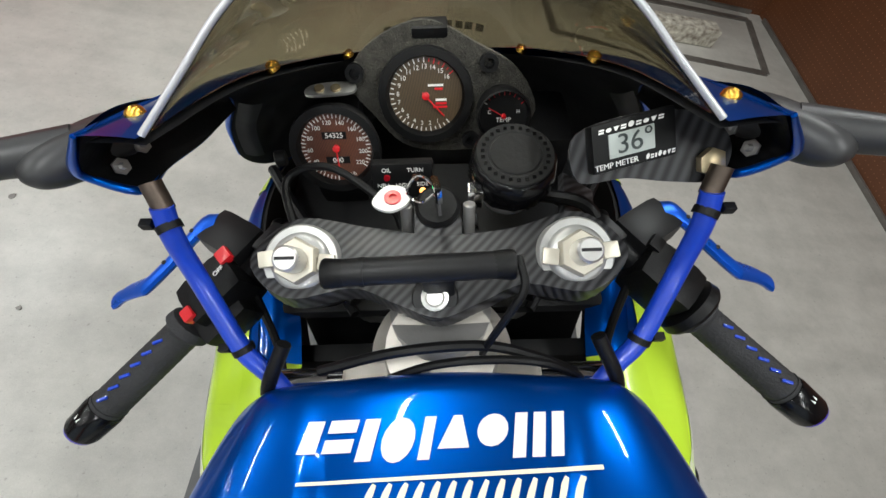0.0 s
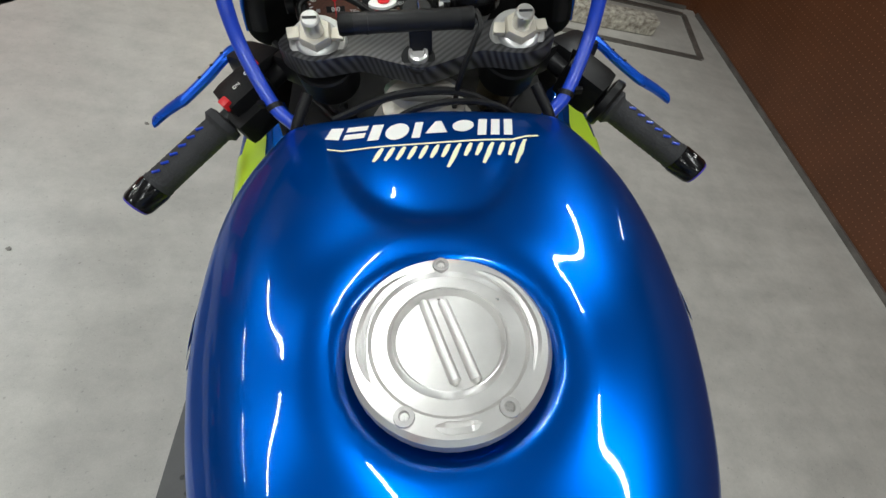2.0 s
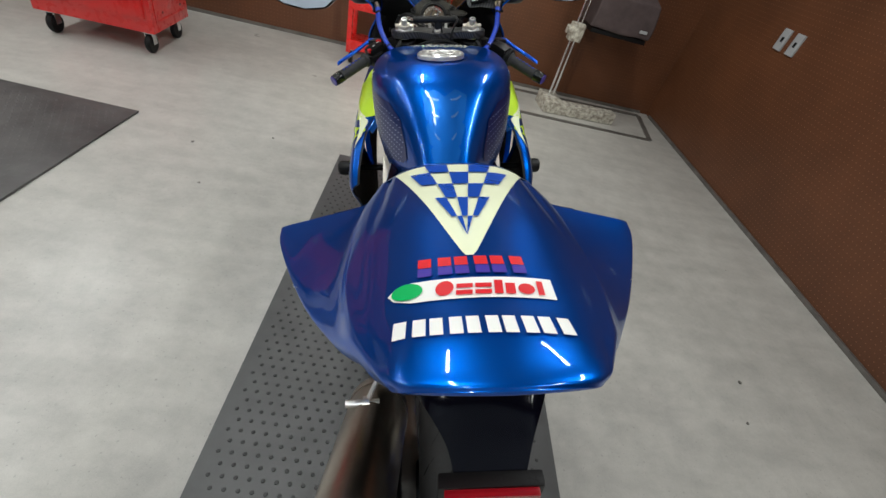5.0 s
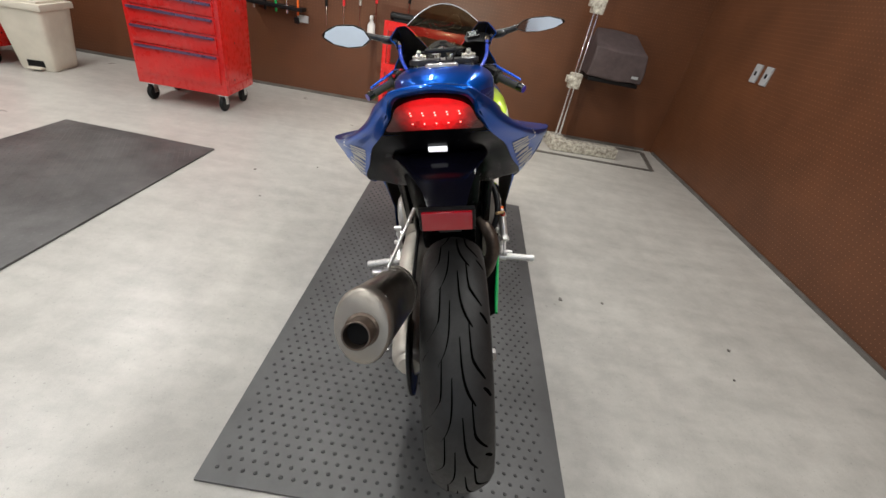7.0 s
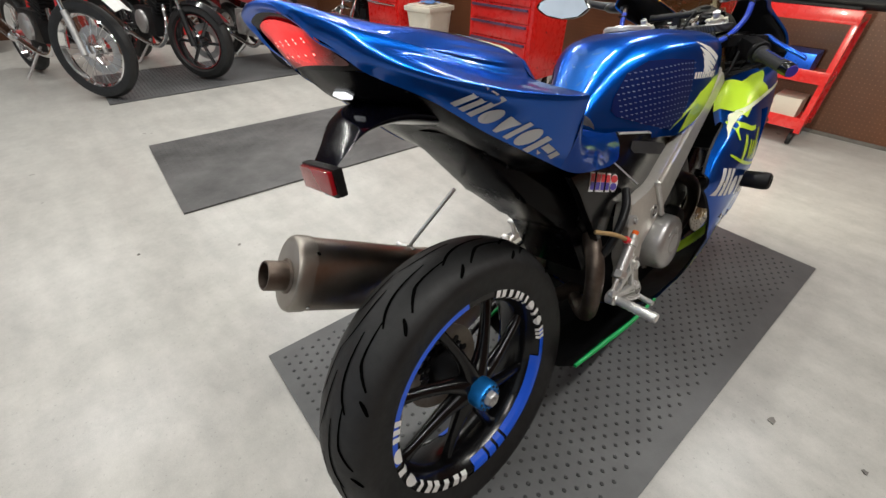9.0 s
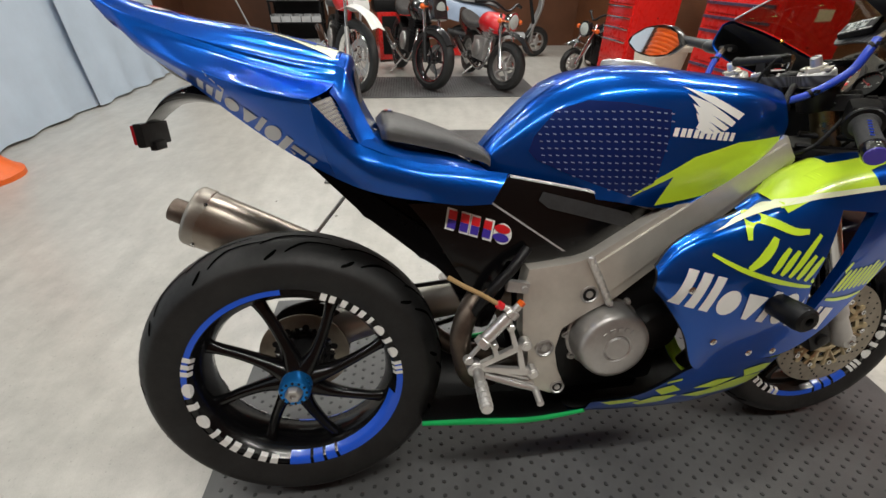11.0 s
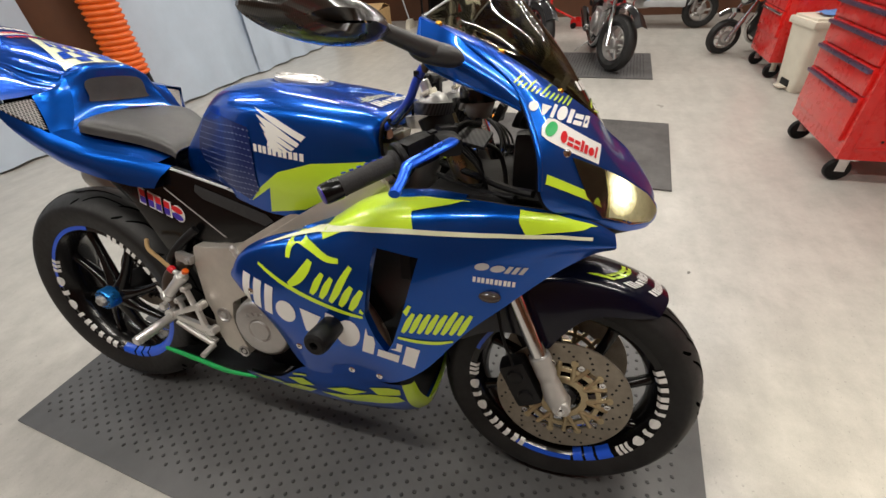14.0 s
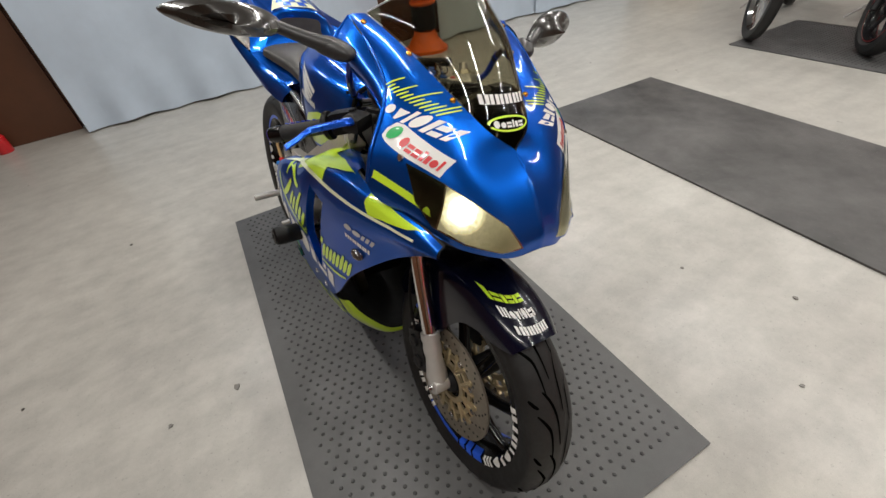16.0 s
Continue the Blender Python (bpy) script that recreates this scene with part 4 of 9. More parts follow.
    for k in range(1, n_):
        s = k / n_
        for a, b in (((tri_[0].lerp(tri_[1], s)), (tri_[0].lerp(tri_[2], s))), ((tri_[1].lerp(tri_[0], s)), (tri_[1].lerp(tri_[2], s)))):
            rod(bm, a + off, b + off, 0.0011, n=5)
    if sd < 0:
        flip(bm)
    bpart("scoop_mesh", bm, M_CAST, "silver wire mesh", cowl)
    vinyl("tail_name_mark", word("movibtsn", (-0.050, 0.925), (0.150, -0.122), (0.022, 0.019), 0.05, 0.14), COWLT, M_SILVERV, "silver block mark", cowl, side=sd)
hf = both([[(0, 0.158, 0.976), (0.055, 0.158, 0.972), (0.098, 0.150, 0.953)],
           [(0, 0.173, 0.968), (0.056, 0.171, 0.964), (0.101, 0.163, 0.944)],
           [(0, 0.175, 0.936), (0.060, 0.174, 0.933), (0.106, 0.172, 0.915)],
           [(0, 0.178, 0.892), (0.075, 0.180, 0.888), (0.125, 0.190, 0.872)],
           [(0, 0.200, 0.848), (0.085, 0.202, 0.846), (0.150, 0.205, 0.842)]])
bm = shell(hf, 25, 25, 0.0, (0, 0.0, 0.9))
hump = bpart("hump_front", bm, M_BLUE, "", cowl, 60)
HUMP = tree_of(hump)
vinyl("back_pad", [rounded([(-0.074, 0.904), (-0.060, 0.942), (0.060, 0.942), (0.074, 0.904), (0.066, 0.892), (-0.066, 0.892)], 36)], HUMP, M_SEAT,
      "black foam back pad", cowl, "y", lift=0.003)

# chequered triangle and marks on the tail
vinyl("flag_triangle", [[(-0.080, 0.148), (-0.040, 0.154), (0.0, 0.156), (0.040, 0.154), (0.086, 0.148), (0.002, -0.074), (-0.002, -0.081), (-0.008, -0.081), (-0.011, -0.074)]], COWLT, M_CREAM,
      "pale lime triangle", cowl, "w", lift=0.0012, step=0.008)
checks = []
ys = [0.148, 0.117, 0.073, 0.030, -0.015, -0.050]
for r in range(5):
    ya, yb = ys[r], ys[r + 1]
    ha, hb = (max(0.0, 0.070 * (y + 0.050) / 0.198) for y in (ya, yb))
    ca, cb = (0.001 - 0.005 * (0.148 - y) / 0.198 for y in (ya, yb))
    n_ = 5
    for c in range(n_):
        if (c + r) % 2 == 1:
            xa0, xa1 = ca - ha + 2 * ha * c / n_, ca - ha + 2 * ha * (c + 1) / n_
            xb0, xb1 = cb - hb + 2 * hb * c / n_, cb - hb + 2 * hb * (c + 1) / n_
            checks.append([(xa0, ya), (xa1, ya), (xb1 + 1e-4, yb), (xb0 - 1e-4, yb)])
vinyl("flag_square", checks, COWLT, M_ANOB, "blue squares of the flag", cowl, "w", lift=0.0030, step=0.008)
vinyl("tail_red_mark", word("UUA", (-0.046, -0.0965), (0.082, 0.001), (0.0, 0.0125), 0.0, 0.10), COWLT, M_RED, "red upper half of a block mark", cowl, "w", lift=0.0016)
vinyl("tail_violet_mark", word("AAU", (-0.046, -0.1085), (0.082, 0.001), (0.0, 0.011), 0.0, 0.10), COWLT, M_VIOLET, "violet lower half of a block mark", cowl, "w", lift=0.0016)
vinyl("tail_white_plate", [[(-0.050, -0.114), (0.052, -0.113), (0.050, -0.139), (-0.050, -0.139), (-0.062, -0.134), (-0.067, -0.126), (-0.062, -0.118)]], COWLT, M_WHITE, "white sticker", cowl, "w", lift=0.0012)
vinyl("tail_plate_mark", word("bsstnoi", (-0.034, -0.136), (0.076, 0.0), (0.0, 0.018), 0.1, 0.12), COWLT, M_RED, "red block mark", cowl, "w", lift=0.0022)
vinyl("tail_plate_disc", [[(-0.053 + 0.011 * math.cos(a), -0.126 + 0.010 * math.sin(a)) for a in np.linspace(0, 6.1, 16)]], COWLT, M_GREENV, "green disc", cowl, "w", lift=0.0022)
vinyl("tail_name_white", word("HHHHH", (-0.060, -0.176), (0.110, -0.002), (0.0, 0.017), 0.0, 0.12), COWLT, M_WHITE, "white block mark", cowl, "w", lift=0.0014)

# under-tail, tail lamp
M_TRAY = mat("gloss_undertray", (0.002, 0.002, 0.003), 0.24, coat=0.0, var=0.1, spec=0.07)
bm = shell(both([[(0, -0.158, 0.984), (0.050, -0.150, 0.980), (0.075, -0.143, 0.978), (0.088, -0.137, 0.976)],
                 [(0, -0.120, 0.945), (0.050, -0.116, 0.942), (0.082, -0.106, 0.950), (0.105, -0.100, 0.953)],
                 [(0, -0.060, 0.918), (0.060, -0.060, 0.914), (0.096, -0.064, 0.924), (0.121, -0.067, 0.931)],
                 [(0, 0.012, 0.872), (0.075, 0.010, 0.865), (0.117, 0.006, 0.870), (0.145, 0.004, 0.875)],
                 [(0, 0.085, 0.812), (0.085, 0.082, 0.805), (0.136, 0.078, 0.818), (0.171, 0.076, 0.825)],
                 [(0, 0.150, 0.770), (0.095, 0.147, 0.764), (0.146, 0.143, 0.778), (0.178, 0.141, 0.785)],
                 [(0, 0.280, 0.735), (0.095, 0.278, 0.733), (0.141, 0.277, 0.737), (0.170, 0.275, 0.739)],
                 [(0, 0.410, 0.722), (0.090, 0.406, 0.722), (0.128, 0.403, 0.721), (0.151, 0.400, 0.720)]]), 50, 41, 0.0, (0, 0.1, 1.2))
bpart("undertray", bm, M_TRAY, "gloss black under-tail tray")
rims = [(0.058, -0.206, 1.047), (0.065, -0.194, 1.033), (0.068, -0.182, 1.018), (0.077, -0.163, 1.004), (0.089, -0.136, 0.975)]
row0 = [(0, -0.217, 1.064), (0.044, -0.213, 1.058)] + rims
row1 = [(0, -0.209, 1.054), (0.040, -0.205, 1.049), (0.053, -0.196, 1.041), (0.060, -0.188, 1.029), (0.064, -0.177, 1.014), (0.073, -0.159, 0.999), (0.086, -0.137, 0.977)]
bm = shell(both([row0, [(0, -0.217, 1.060), (0.042, -0.212, 1.054), (0.056, -0.204, 1.044), (0.063, -0.192, 1.031), (0.067, -0.181, 1.016), (0.076, -0.162, 1.001), (0.088, -0.136, 0.976)], row1]), 8, 61, 0.0, (0, 0, 1.0))
bpart("rear_lip", bm, M_BLUE, "", cowl, 70)
rear_rows = both([[(0, -0.209, 1.054), (0.040, -0.205, 1.049), (0.053, -0.196, 1.041)],
                  [(0, -0.190, 1.036), (0.038, -0.186, 1.032), (0.060, -0.180, 1.028)],
                  [(0, -0.178, 1.012), (0.045, -0.172, 1.008), (0.070, -0.160, 1.004)],
                  [(0, -0.158, 0.984), (0.050, -0.150, 0.980), (0.086, -0.138, 0.977)]])
bm = shell(rear_rows, 18, 35, 0.0, (0, 0, 1.0))
tl = bpart("tail_lamp", bm, M_TRAY, "red tail lamp with lit LED rows under the tail lip", sharp=70)
TLT = tree_of(tl)
lens_o = [(-0.076, 0.988), (-0.064, 1.008), (-0.054, 1.030), (-0.036, 1.042), (-0.012, 1.047), (0.012, 1.047), (0.036, 1.042), (0.054, 1.030), (0.064, 1.008), (0.076, 0.988), (0.045, 0.990), (0.0, 0.992), (-0.045, 0.990)]
vinyl("lamp_lens", [rounded(lens_o, 60)], TLT, M_REDLENS, "smoked lens, lit red in its middle", tl, "y", -1, 0.0022, 0.006)
for r, wz in ((0, 1.023), (1, 1.019), (2, 1.005)):
    for k in range(5):
        u_ = -0.033 + 0.0178 * k + 0.001 * r
        dot = [[(u_ + 0.0015 * math.cos(a), wz + 0.0015 * math.sin(a)) for a in np.linspace(0, 5.5, 8)]]
        vinyl("led", dot, TLT, M_REDLED, "", tl, "y", -1, 0.0036, 0.01)
bm = bmesh.new()
box(bm, (0.002, -0.126, 0.946), (0.032, 0.014, 0.006), 0.002, pose(0, 0, 0, -34, 0, 0))
bpart("plate_lamp", bm, glow("plate_lamp_lens", (0.95, 0.97, 1.0), 1.6), "lit white number-plate lamp lens")


def loft(bm, rings, n=20):
    """A closed body through oval rings (centre, half width, half depth, tilt)."""
    g = []
    for c, ru, rv, tilt in rings:
        e = Vector((0, math.sin(radians(tilt)), math.cos(radians(tilt))))
        g.append([Vector(c) + Vector((ru * math.cos(a), 0, 0)) + e * (rv * math.sin(a)) for a in np.linspace(0, 2 * math.pi, n + 1)[:-1]])
    g = [[tuple(p) for p in r] for r in g]
    cols = [catmull([r[j] for r in g], 5 * len(g)) for j in range(n)]
    vs = grid(bm, [[cols[j][i] for j in range(n)] for i in range(5 * len(g))], True)
    bm.faces.new(vs[0]), bm.faces.new(vs[-1])
    bmesh.ops.recalc_face_normals(bm, faces=bm.faces)
    return bm


bm = loft(bmesh.new(), [((0.000, -0.010, 0.895), 0.096, 0.018, 0), ((0.003, -0.080, 0.914), 0.084, 0.017, 12), ((0.008, -0.130, 0.908), 0.060, 0.015, 30),
                        ((0.013, -0.164, 0.884), 0.040, 0.010, 42), ((0.013, -0.190, 0.860), 0.031, 0.008, 45)])
plate_arm = bpart("plate_bracket", bm, mat("navy_gloss_bracket", (0.0025, 0.0025, 0.006), 0.12, coat=0.08, var=0.08, spec=0.14), "gloss navy-black plate bracket under the tail", sharp=70)
bm = bmesh.new()
box(bm, (0.013, -0.190, 0.848), (0.094, 0.014, 0.040), 0.004)
box(bm, (0.017, -0.184, 0.828), (0.040, 0.012, 0.016), 0.004)
part("reflector_holder", bm, M_BLACK, plate_arm)
bm = bmesh.new()
box(bm, (0.013, -0.200, 0.849), (0.084, 0.008, 0.033), 0.003)
part("reflector", bm, M_REFL, plate_arm, "dark red rear reflector")

# seat pad
seat_rows = both([[(0, 0.205, 0.862), (0.075, 0.207, 0.860), (0.128, 0.212, 0.850), (0.138, 0.214, 0.838)],
                  [(0, 0.225, 0.874), (0.080, 0.226, 0.871), (0.142, 0.228, 0.858), (0.152, 0.230, 0.836)],
                  [(0, 0.275, 0.862), (0.078, 0.275, 0.859), (0.128, 0.272, 0.848), (0.138, 0.270, 0.826)],
                  [(0, 0.345, 0.836), (0.064, 0.345, 0.834), (0.096, 0.342, 0.826), (0.104, 0.340, 0.804)],
                  [(0, 0.398, 0.812), (0.056, 0.398, 0.810), (0.083, 0.397, 0.803), (0.090, 0.396, 0.784)],
                  [(0, 0.416, 0.798), (0.052, 0.416, 0.796), (0.081, 0.414, 0.789), (0.088, 0.412, 0.775)]])
bm = shell(seat_rows, 34, 31, 0.0, (0, 0.3, 0.7))
seat = bpart("seat", bm, M_SEAT, "black grained vinyl seat pad", sharp=60)
ST = tree_of(seat)
vinyl("seat_badge", [[(-0.027, 0.239), (0.027, 0.239), (0.027, 0.218), (-0.027, 0.218)]], ST, M_BLACK, "", seat, "w", lift=0.002)
vinyl("seat_badge_blue", word("vAU", (-0.022, 0.230), (0.044, 0), (0, 0.006), 0.1, 0.15), ST, M_ANOB, "blue block mark", seat, "w", lift=0.003)
vinyl("seat_badge_red", word("BBB", (-0.022, 0.2225), (0.044, 0), (0, 0.006), 0.1, 0.15), ST, M_RED, "red block mark", seat, "w", lift=0.003)

# black side covers
cov = [(0.250, 0.725), (0.400, 0.719), (0.437, 0.767), (0.590, 0.732), (0.745, 0.684), (0.660, 0.630), (0.590, 0.598), (0.545, 0.597), (0.500, 0.585),
       (0.440, 0.598), (0.410, 0.545), (0.370, 0.530), (0.330, 0.600), (0.285, 0.680)]
for sd in (1, -1):
    bm = bmesh.new()
    plate(bm, cov, sd * 0.112, sd * 0.132, 0.005)
    cv = bpart("side_cover", bm, M_BLACKG, "gloss black side cover with stickers")
    ct = tree_of(cv)
    vinyl("mark_ground", word("UUb", (0.3165, 0.6735), (0.125, -0.045), (0.007, 0.041), 0.0, 0.02), ct, M_WHITE, "", cv, side=sd, lift=0.001)
    vinyl("mark_red", word("UUb", (0.3235, 0.6935), (0.117, -0.042), (0.003, 0.0165), 0.0, 0.13), ct, M_RED, "red half of a block mark", cv, side=sd, lift=0.002)
    vinyl("mark_violet", word("AAb", (0.3205, 0.6765), (0.117, -0.042), (0.003, 0.0165), 0.0, 0.13), ct, M_VIOLET, "violet half of a block mark", cv, side=sd, lift=0.002)
    vinyl("pinstripe", [[(0.402, 0.717), (0.408, 0.717), (0.556, 0.611), (0.550, 0.611)], [(0.438, 0.766), (0.588, 0.732), (0.738, 0.685), (0.736, 0.681), (0.587, 0.728), (0.438, 0.762)]],
          ct, M_SILVERV, "", cv, side=sd, lift=0.001)
    vinyl("cover_grip", [[(0.501, 0.733), (0.679, 0.682), (0.695, 0.667), (0.670, 0.654), (0.513, 0.701), (0.494, 0.717)]], ct, M_GRIP, "rough black grip strip", cv, side=sd, lift=0.0022)
bm = bmesh.new()
plate(bm, [(0.02, 0.862), (0.06, 0.815), (0.17, 0.690), (0.272, 0.598), (0.320, 0.560), (0.385, 0.42), (0.42, 0.42), (0.46, 0.52), (0.60, 0.55), (0.72, 0.60), (0.75, 0.68), (0.30, 0.745), (0.10, 0.83)], -0.088, 0.088, 0.022)
bpart("inner_fender", bm, M_TRAY, "black plastic inner fender and battery tray")

# frame
spar = [(0.958, 0.822), (0.600, 0.606), (0.560, 0.596), (0.474, 0.590), (0.464, 0.545), (0.468, 0.438), (0.482, 0.402), (0.482, 0.352), (0.498, 0.307), (0.538, 0.286),
        (0.573, 0.300), (0.552, 0.350), (0.542, 0.400), (0.553, 0.449), (0.608, 0.484), (0.652, 0.503), (0.990, 0.772)]
for sd in (1, -1):
    bm = bmesh.new()
    plate(bm, spar, sd * 0.118, sd * 0.160, 0.008)
    fr = bpart("frame_spar", bm, M_SPAR, "satin aluminium twin-spar frame side")
    bm = bmesh.new()
    plate(bm, [(0.955, 0.808), (0.606, 0.592), (0.638, 0.526), (0.980, 0.780)], sd * 0.158, sd * 0.166, 0.004)
    part("spar_face", bm, M_SPAR, fr)
    for yy, ww, rr in ((0.602, 0.525, 0.019), (0.517, 0.408, 0.0205), (0.553, 0.304, 0.016)):
        bm = bmesh.new()
        lathe(bm, [(0, rr), (0.005, rr), (0.006, rr - 0.003), (0.002, rr - 0.006), (0.002, rr * 0.4), (0.005, rr * 0.38), (0.005, 0)], (sd * 0.158, yy, ww), (sd, 0, 0), 18)
        part("pivot_bolt", bm, M_CAST, fr)
        if rr < 0.02:
            bm = bmesh.new()
            lathe(bm, [(0.002, rr - 0.004), (0.0035, rr - 0.005), (0.0025, 0.006), (0.004, 0.0055), (0.004, 0)], (sd * 0.158, yy, ww), (sd, 0, 0), 18)
            part("recess", bm, M_BLACKM, fr)
    bm = bmesh.new()
    rod(bm, (sd * 0.163, 0.596, 0.603), (sd * 0.163, 0.646, 0.503), 0.0075, n=12)
    for k in range(9):
        bmesh.ops.create_icosphere(bm, subdivisions=1, radius=0.0085, matrix=Matrix.Translation((sd * 0.164, 0.596 + 0.05 * k / 8, 0.603 - 0.1 * k / 8)))
    part("weld_bead", bm, M_ALU, fr)
bm = bmesh.new()
rod(bm, (0, 0.965, 0.70), (0, 1.02, 0.885), 0.042, 0.040, 20)
box(bm, (0, 0.945, 0.80), (0.24, 0.07, 0.10), 0.02)
bpart("steering_head", bm, M_CAST, "grey cast steering head")

# engine
bm = bmesh.new()
box(bm, (0, 0.66, 0.40), (0.27, 0.28, 0.26), 0.03)
box(bm, (0, 0.83, 0.50), (0.26, 0.20, 0.20), 0.02, pose(0, 0, 0, 30, 0, 0))
box(bm, (0, 0.62, 0.58), (0.20, 0.18, 0.20), 0.02, pose(0, 0, 0, -30, 0, 0))
box(bm, (0, 0.68, 0.27), (0.20, 0.22, 0.10), 0.02)
eng = bpart("engine", bm, M_BLACKM, "black and grey V-four engine")
for sd in (1, -1):
    bm = bmesh.new()
    c = (sd * 0.125, 0.656, 0.416)
    lathe(bm, [(0, 0.083), (0.014, 0.083), (0.016, 0.078), (0.056, 0.0755), (0.066, 0.073), (0.071, 0.067), (0.073, 0.060), (0.0745, 0.031), (0.072, 0.028), (0.0755, 0.024), (0.0755, 0)], c, (sd, 0, 0), 48)
    cc = part("clutch_cover", bm, M_CAST, eng, "grey cast round engine cover")
    for k in range(9):
        a = 2 * math.pi * k / 9 + 0.3
        bm = bmesh.new()
        lathe(bm, [(-0.01, 0.008), (0.006, 0.008), (0.007, 0.005), (0.012, 0.005), (0.012, 0)], (c[0] + sd * 0.008, c[1] + 0.085 * math.cos(a), c[2] + 0.085 * math.sin(a)), (sd, 0, 0), 8)
        part("cover_bolt", bm, M_CAST, cc)
    bm = bmesh.new()
    for k in range(5):
        a = math.radians(50 + 20 * k)
        box(bm, (c[0] + sd * 0.0740, c[1] + 0.045 * math.cos(a), c[2] + 0.045 * math.sin(a)), (0.003, 0.010, 0.009), 0.001, Matrix.Rotation(a - math.pi / 2, 4, "X"))
    part("raised_mark", bm, M_CAST, cc)
    bm = bmesh.new()
    lathe(bm, [(0, 0.052), (0.03, 0.050), (0.04, 0.042), (0.042, 0.02), (0.042, 0)], (sd * 0.13, 0.765, 0.425), (sd, 0, 0), 28)
    part("generator_cover", bm, M_BLACKM, eng)
    bm = bmesh.new()
    hose(bm, [(sd * 0.12, 0.80, 0.56), (sd * 0.15, 0.90, 0.50), (sd * 0.14, 0.94, 0.40), (sd * 0.1, 0.90, 0.28)], 0.018, 10, 20)
    part("exhaust_header", bm, M_BURNT, eng)
# ---- fairing ----
fair_rows = [
    [(0.240, 0.676, 0.615), (0.250, 0.674, 0.608), (0.255, 0.672, 0.598), (0.253, 0.673, 0.585), (0.245, 0.678, 0.570)],
    [(0.236, 0.705, 0.652), (0.256, 0.702, 0.640), (0.266, 0.700, 0.600), (0.260, 0.700, 0.562), (0.248, 0.705, 0.540)],
    [(0.230, 0.760, 0.680), (0.258, 0.757, 0.664), (0.274, 0.755, 0.600), (0.267, 0.752, 0.530), (0.248, 0.755, 0.470)],
    [(0.222, 0.830, 0.700), (0.256, 0.828, 0.682), (0.277, 0.825, 0.610), (0.268, 0.815, 0.500), (0.240, 0.800, 0.382)],
    [(0.205, 0.890, 0.720), (0.250, 0.888, 0.705), (0.277, 0.885, 0.620), (0.268, 0.880, 0.500), (0.235, 0.870, 0.376)],
    [(0.195, 0.950, 0.757), (0.248, 0.950, 0.732), (0.275, 0.948, 0.640), (0.266, 0.945, 0.510), (0.230, 0.950, 0.376)],
    [(0.190, 1.010, 0.775), (0.246, 1.012, 0.748), (0.268, 1.012, 0.655), (0.262, 1.012, 0.540), (0.236, 1.015, 0.394)],
    [(0.195, 1.070, 0.783), (0.246, 1.072, 0.757), (0.262, 1.075, 0.675), (0.256, 1.078, 0.580), (0.240, 1.080, 0.450)],
    [(0.208, 1.140, 0.786), (0.243, 1.142, 0.763), (0.254, 1.145, 0.692), (0.246, 1.148, 0.630), (0.236, 1.150, 0.541)],
    [(0.215, 1.210, 0.784), (0.236, 1.212, 0.767), (0.240, 1.215, 0.712), (0.232, 1.218, 0.668), (0.224, 1.220, 0.609)],
    [(0.204, 1.280, 0.777), (0.216, 1.282, 0.761), (0.218, 1.285, 0.724), (0.210, 1.285, 0.700), (0.202, 1.285, 0.665)],
    [(0.178, 1.340, 0.757), (0.190, 1.342, 0.744), (0.194, 1.344, 0.724), (0.188, 1.344, 0.712), (0.178, 1.343, 0.700)],
    [(0.158, 1.376, 0.734), (0.168, 1.378, 0.727), (0.172, 1.380, 0.718), (0.168, 1.380, 0.712), (0.160, 1.378, 0.706)]]
belly_rows = both([
    [(0, 0.600, 0.172), (0.070, 0.600, 0.176), (0.130, 0.600, 0.205), (0.192, 0.602, 0.262), (0.214, 0.604, 0.300)],
    [(0, 0.700, 0.155), (0.070, 0.700, 0.162), (0.130, 0.700, 0.194), (0.198, 0.705, 0.262), (0.226, 0.708, 0.318)],
    [(0, 0.800, 0.148), (0.070, 0.800, 0.155), (0.130, 0.800, 0.188), (0.202, 0.802, 0.266), (0.240, 0.800, 0.382)],
    [(0, 0.880, 0.145), (0.070, 0.880, 0.152), (0.128, 0.880, 0.185), (0.200, 0.880, 0.268), (0.235, 0.875, 0.376)],
    [(0, 0.960, 0.145), (0.068, 0.960, 0.152), (0.122, 0.960, 0.188), (0.192, 0.962, 0.272), (0.229, 0.955, 0.376)],
    [(0, 0.990, 0.148), (0.066, 0.990, 0.155), (0.118, 0.990, 0.192), (0.188, 0.990, 0.276), (0.226, 0.988, 0.372)],
    [(0, 1.008, 0.155), (0.062, 1.008, 0.162), (0.112, 1.010, 0.198), (0.182, 1.014, 0.284), (0.222, 1.016, 0.372)]])
bm = shell(belly_rows, 46, 49, 0.0, (0, 0.8, 0.35))
belly = bpart("belly_pan", bm, M_BLUE, "blue and lime chequered belly pan", sharp=60)
BELLY = tree_of(belly)
# inner copy of the pan, near-black to stand for shade inside it
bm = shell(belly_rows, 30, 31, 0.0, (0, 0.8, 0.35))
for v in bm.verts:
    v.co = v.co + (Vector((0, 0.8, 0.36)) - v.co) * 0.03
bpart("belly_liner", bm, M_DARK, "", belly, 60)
lip = both([[(0, 1.008, 0.155), (0.062, 1.008, 0.162), (0.112, 1.010, 0.198), (0.182, 1.014, 0.284), (0.222, 1.016, 0.372)],
            [(0, 1.024, 0.166), (0.060, 1.024, 0.174), (0.106, 1.026, 0.210), (0.172, 1.030, 0.294), (0.212, 1.032, 0.372)],
            [(0, 1.028, 0.186), (0.056, 1.028, 0.194), (0.098, 1.030, 0.226), (0.160, 1.034, 0.302), (0.200, 1.036, 0.370)]])
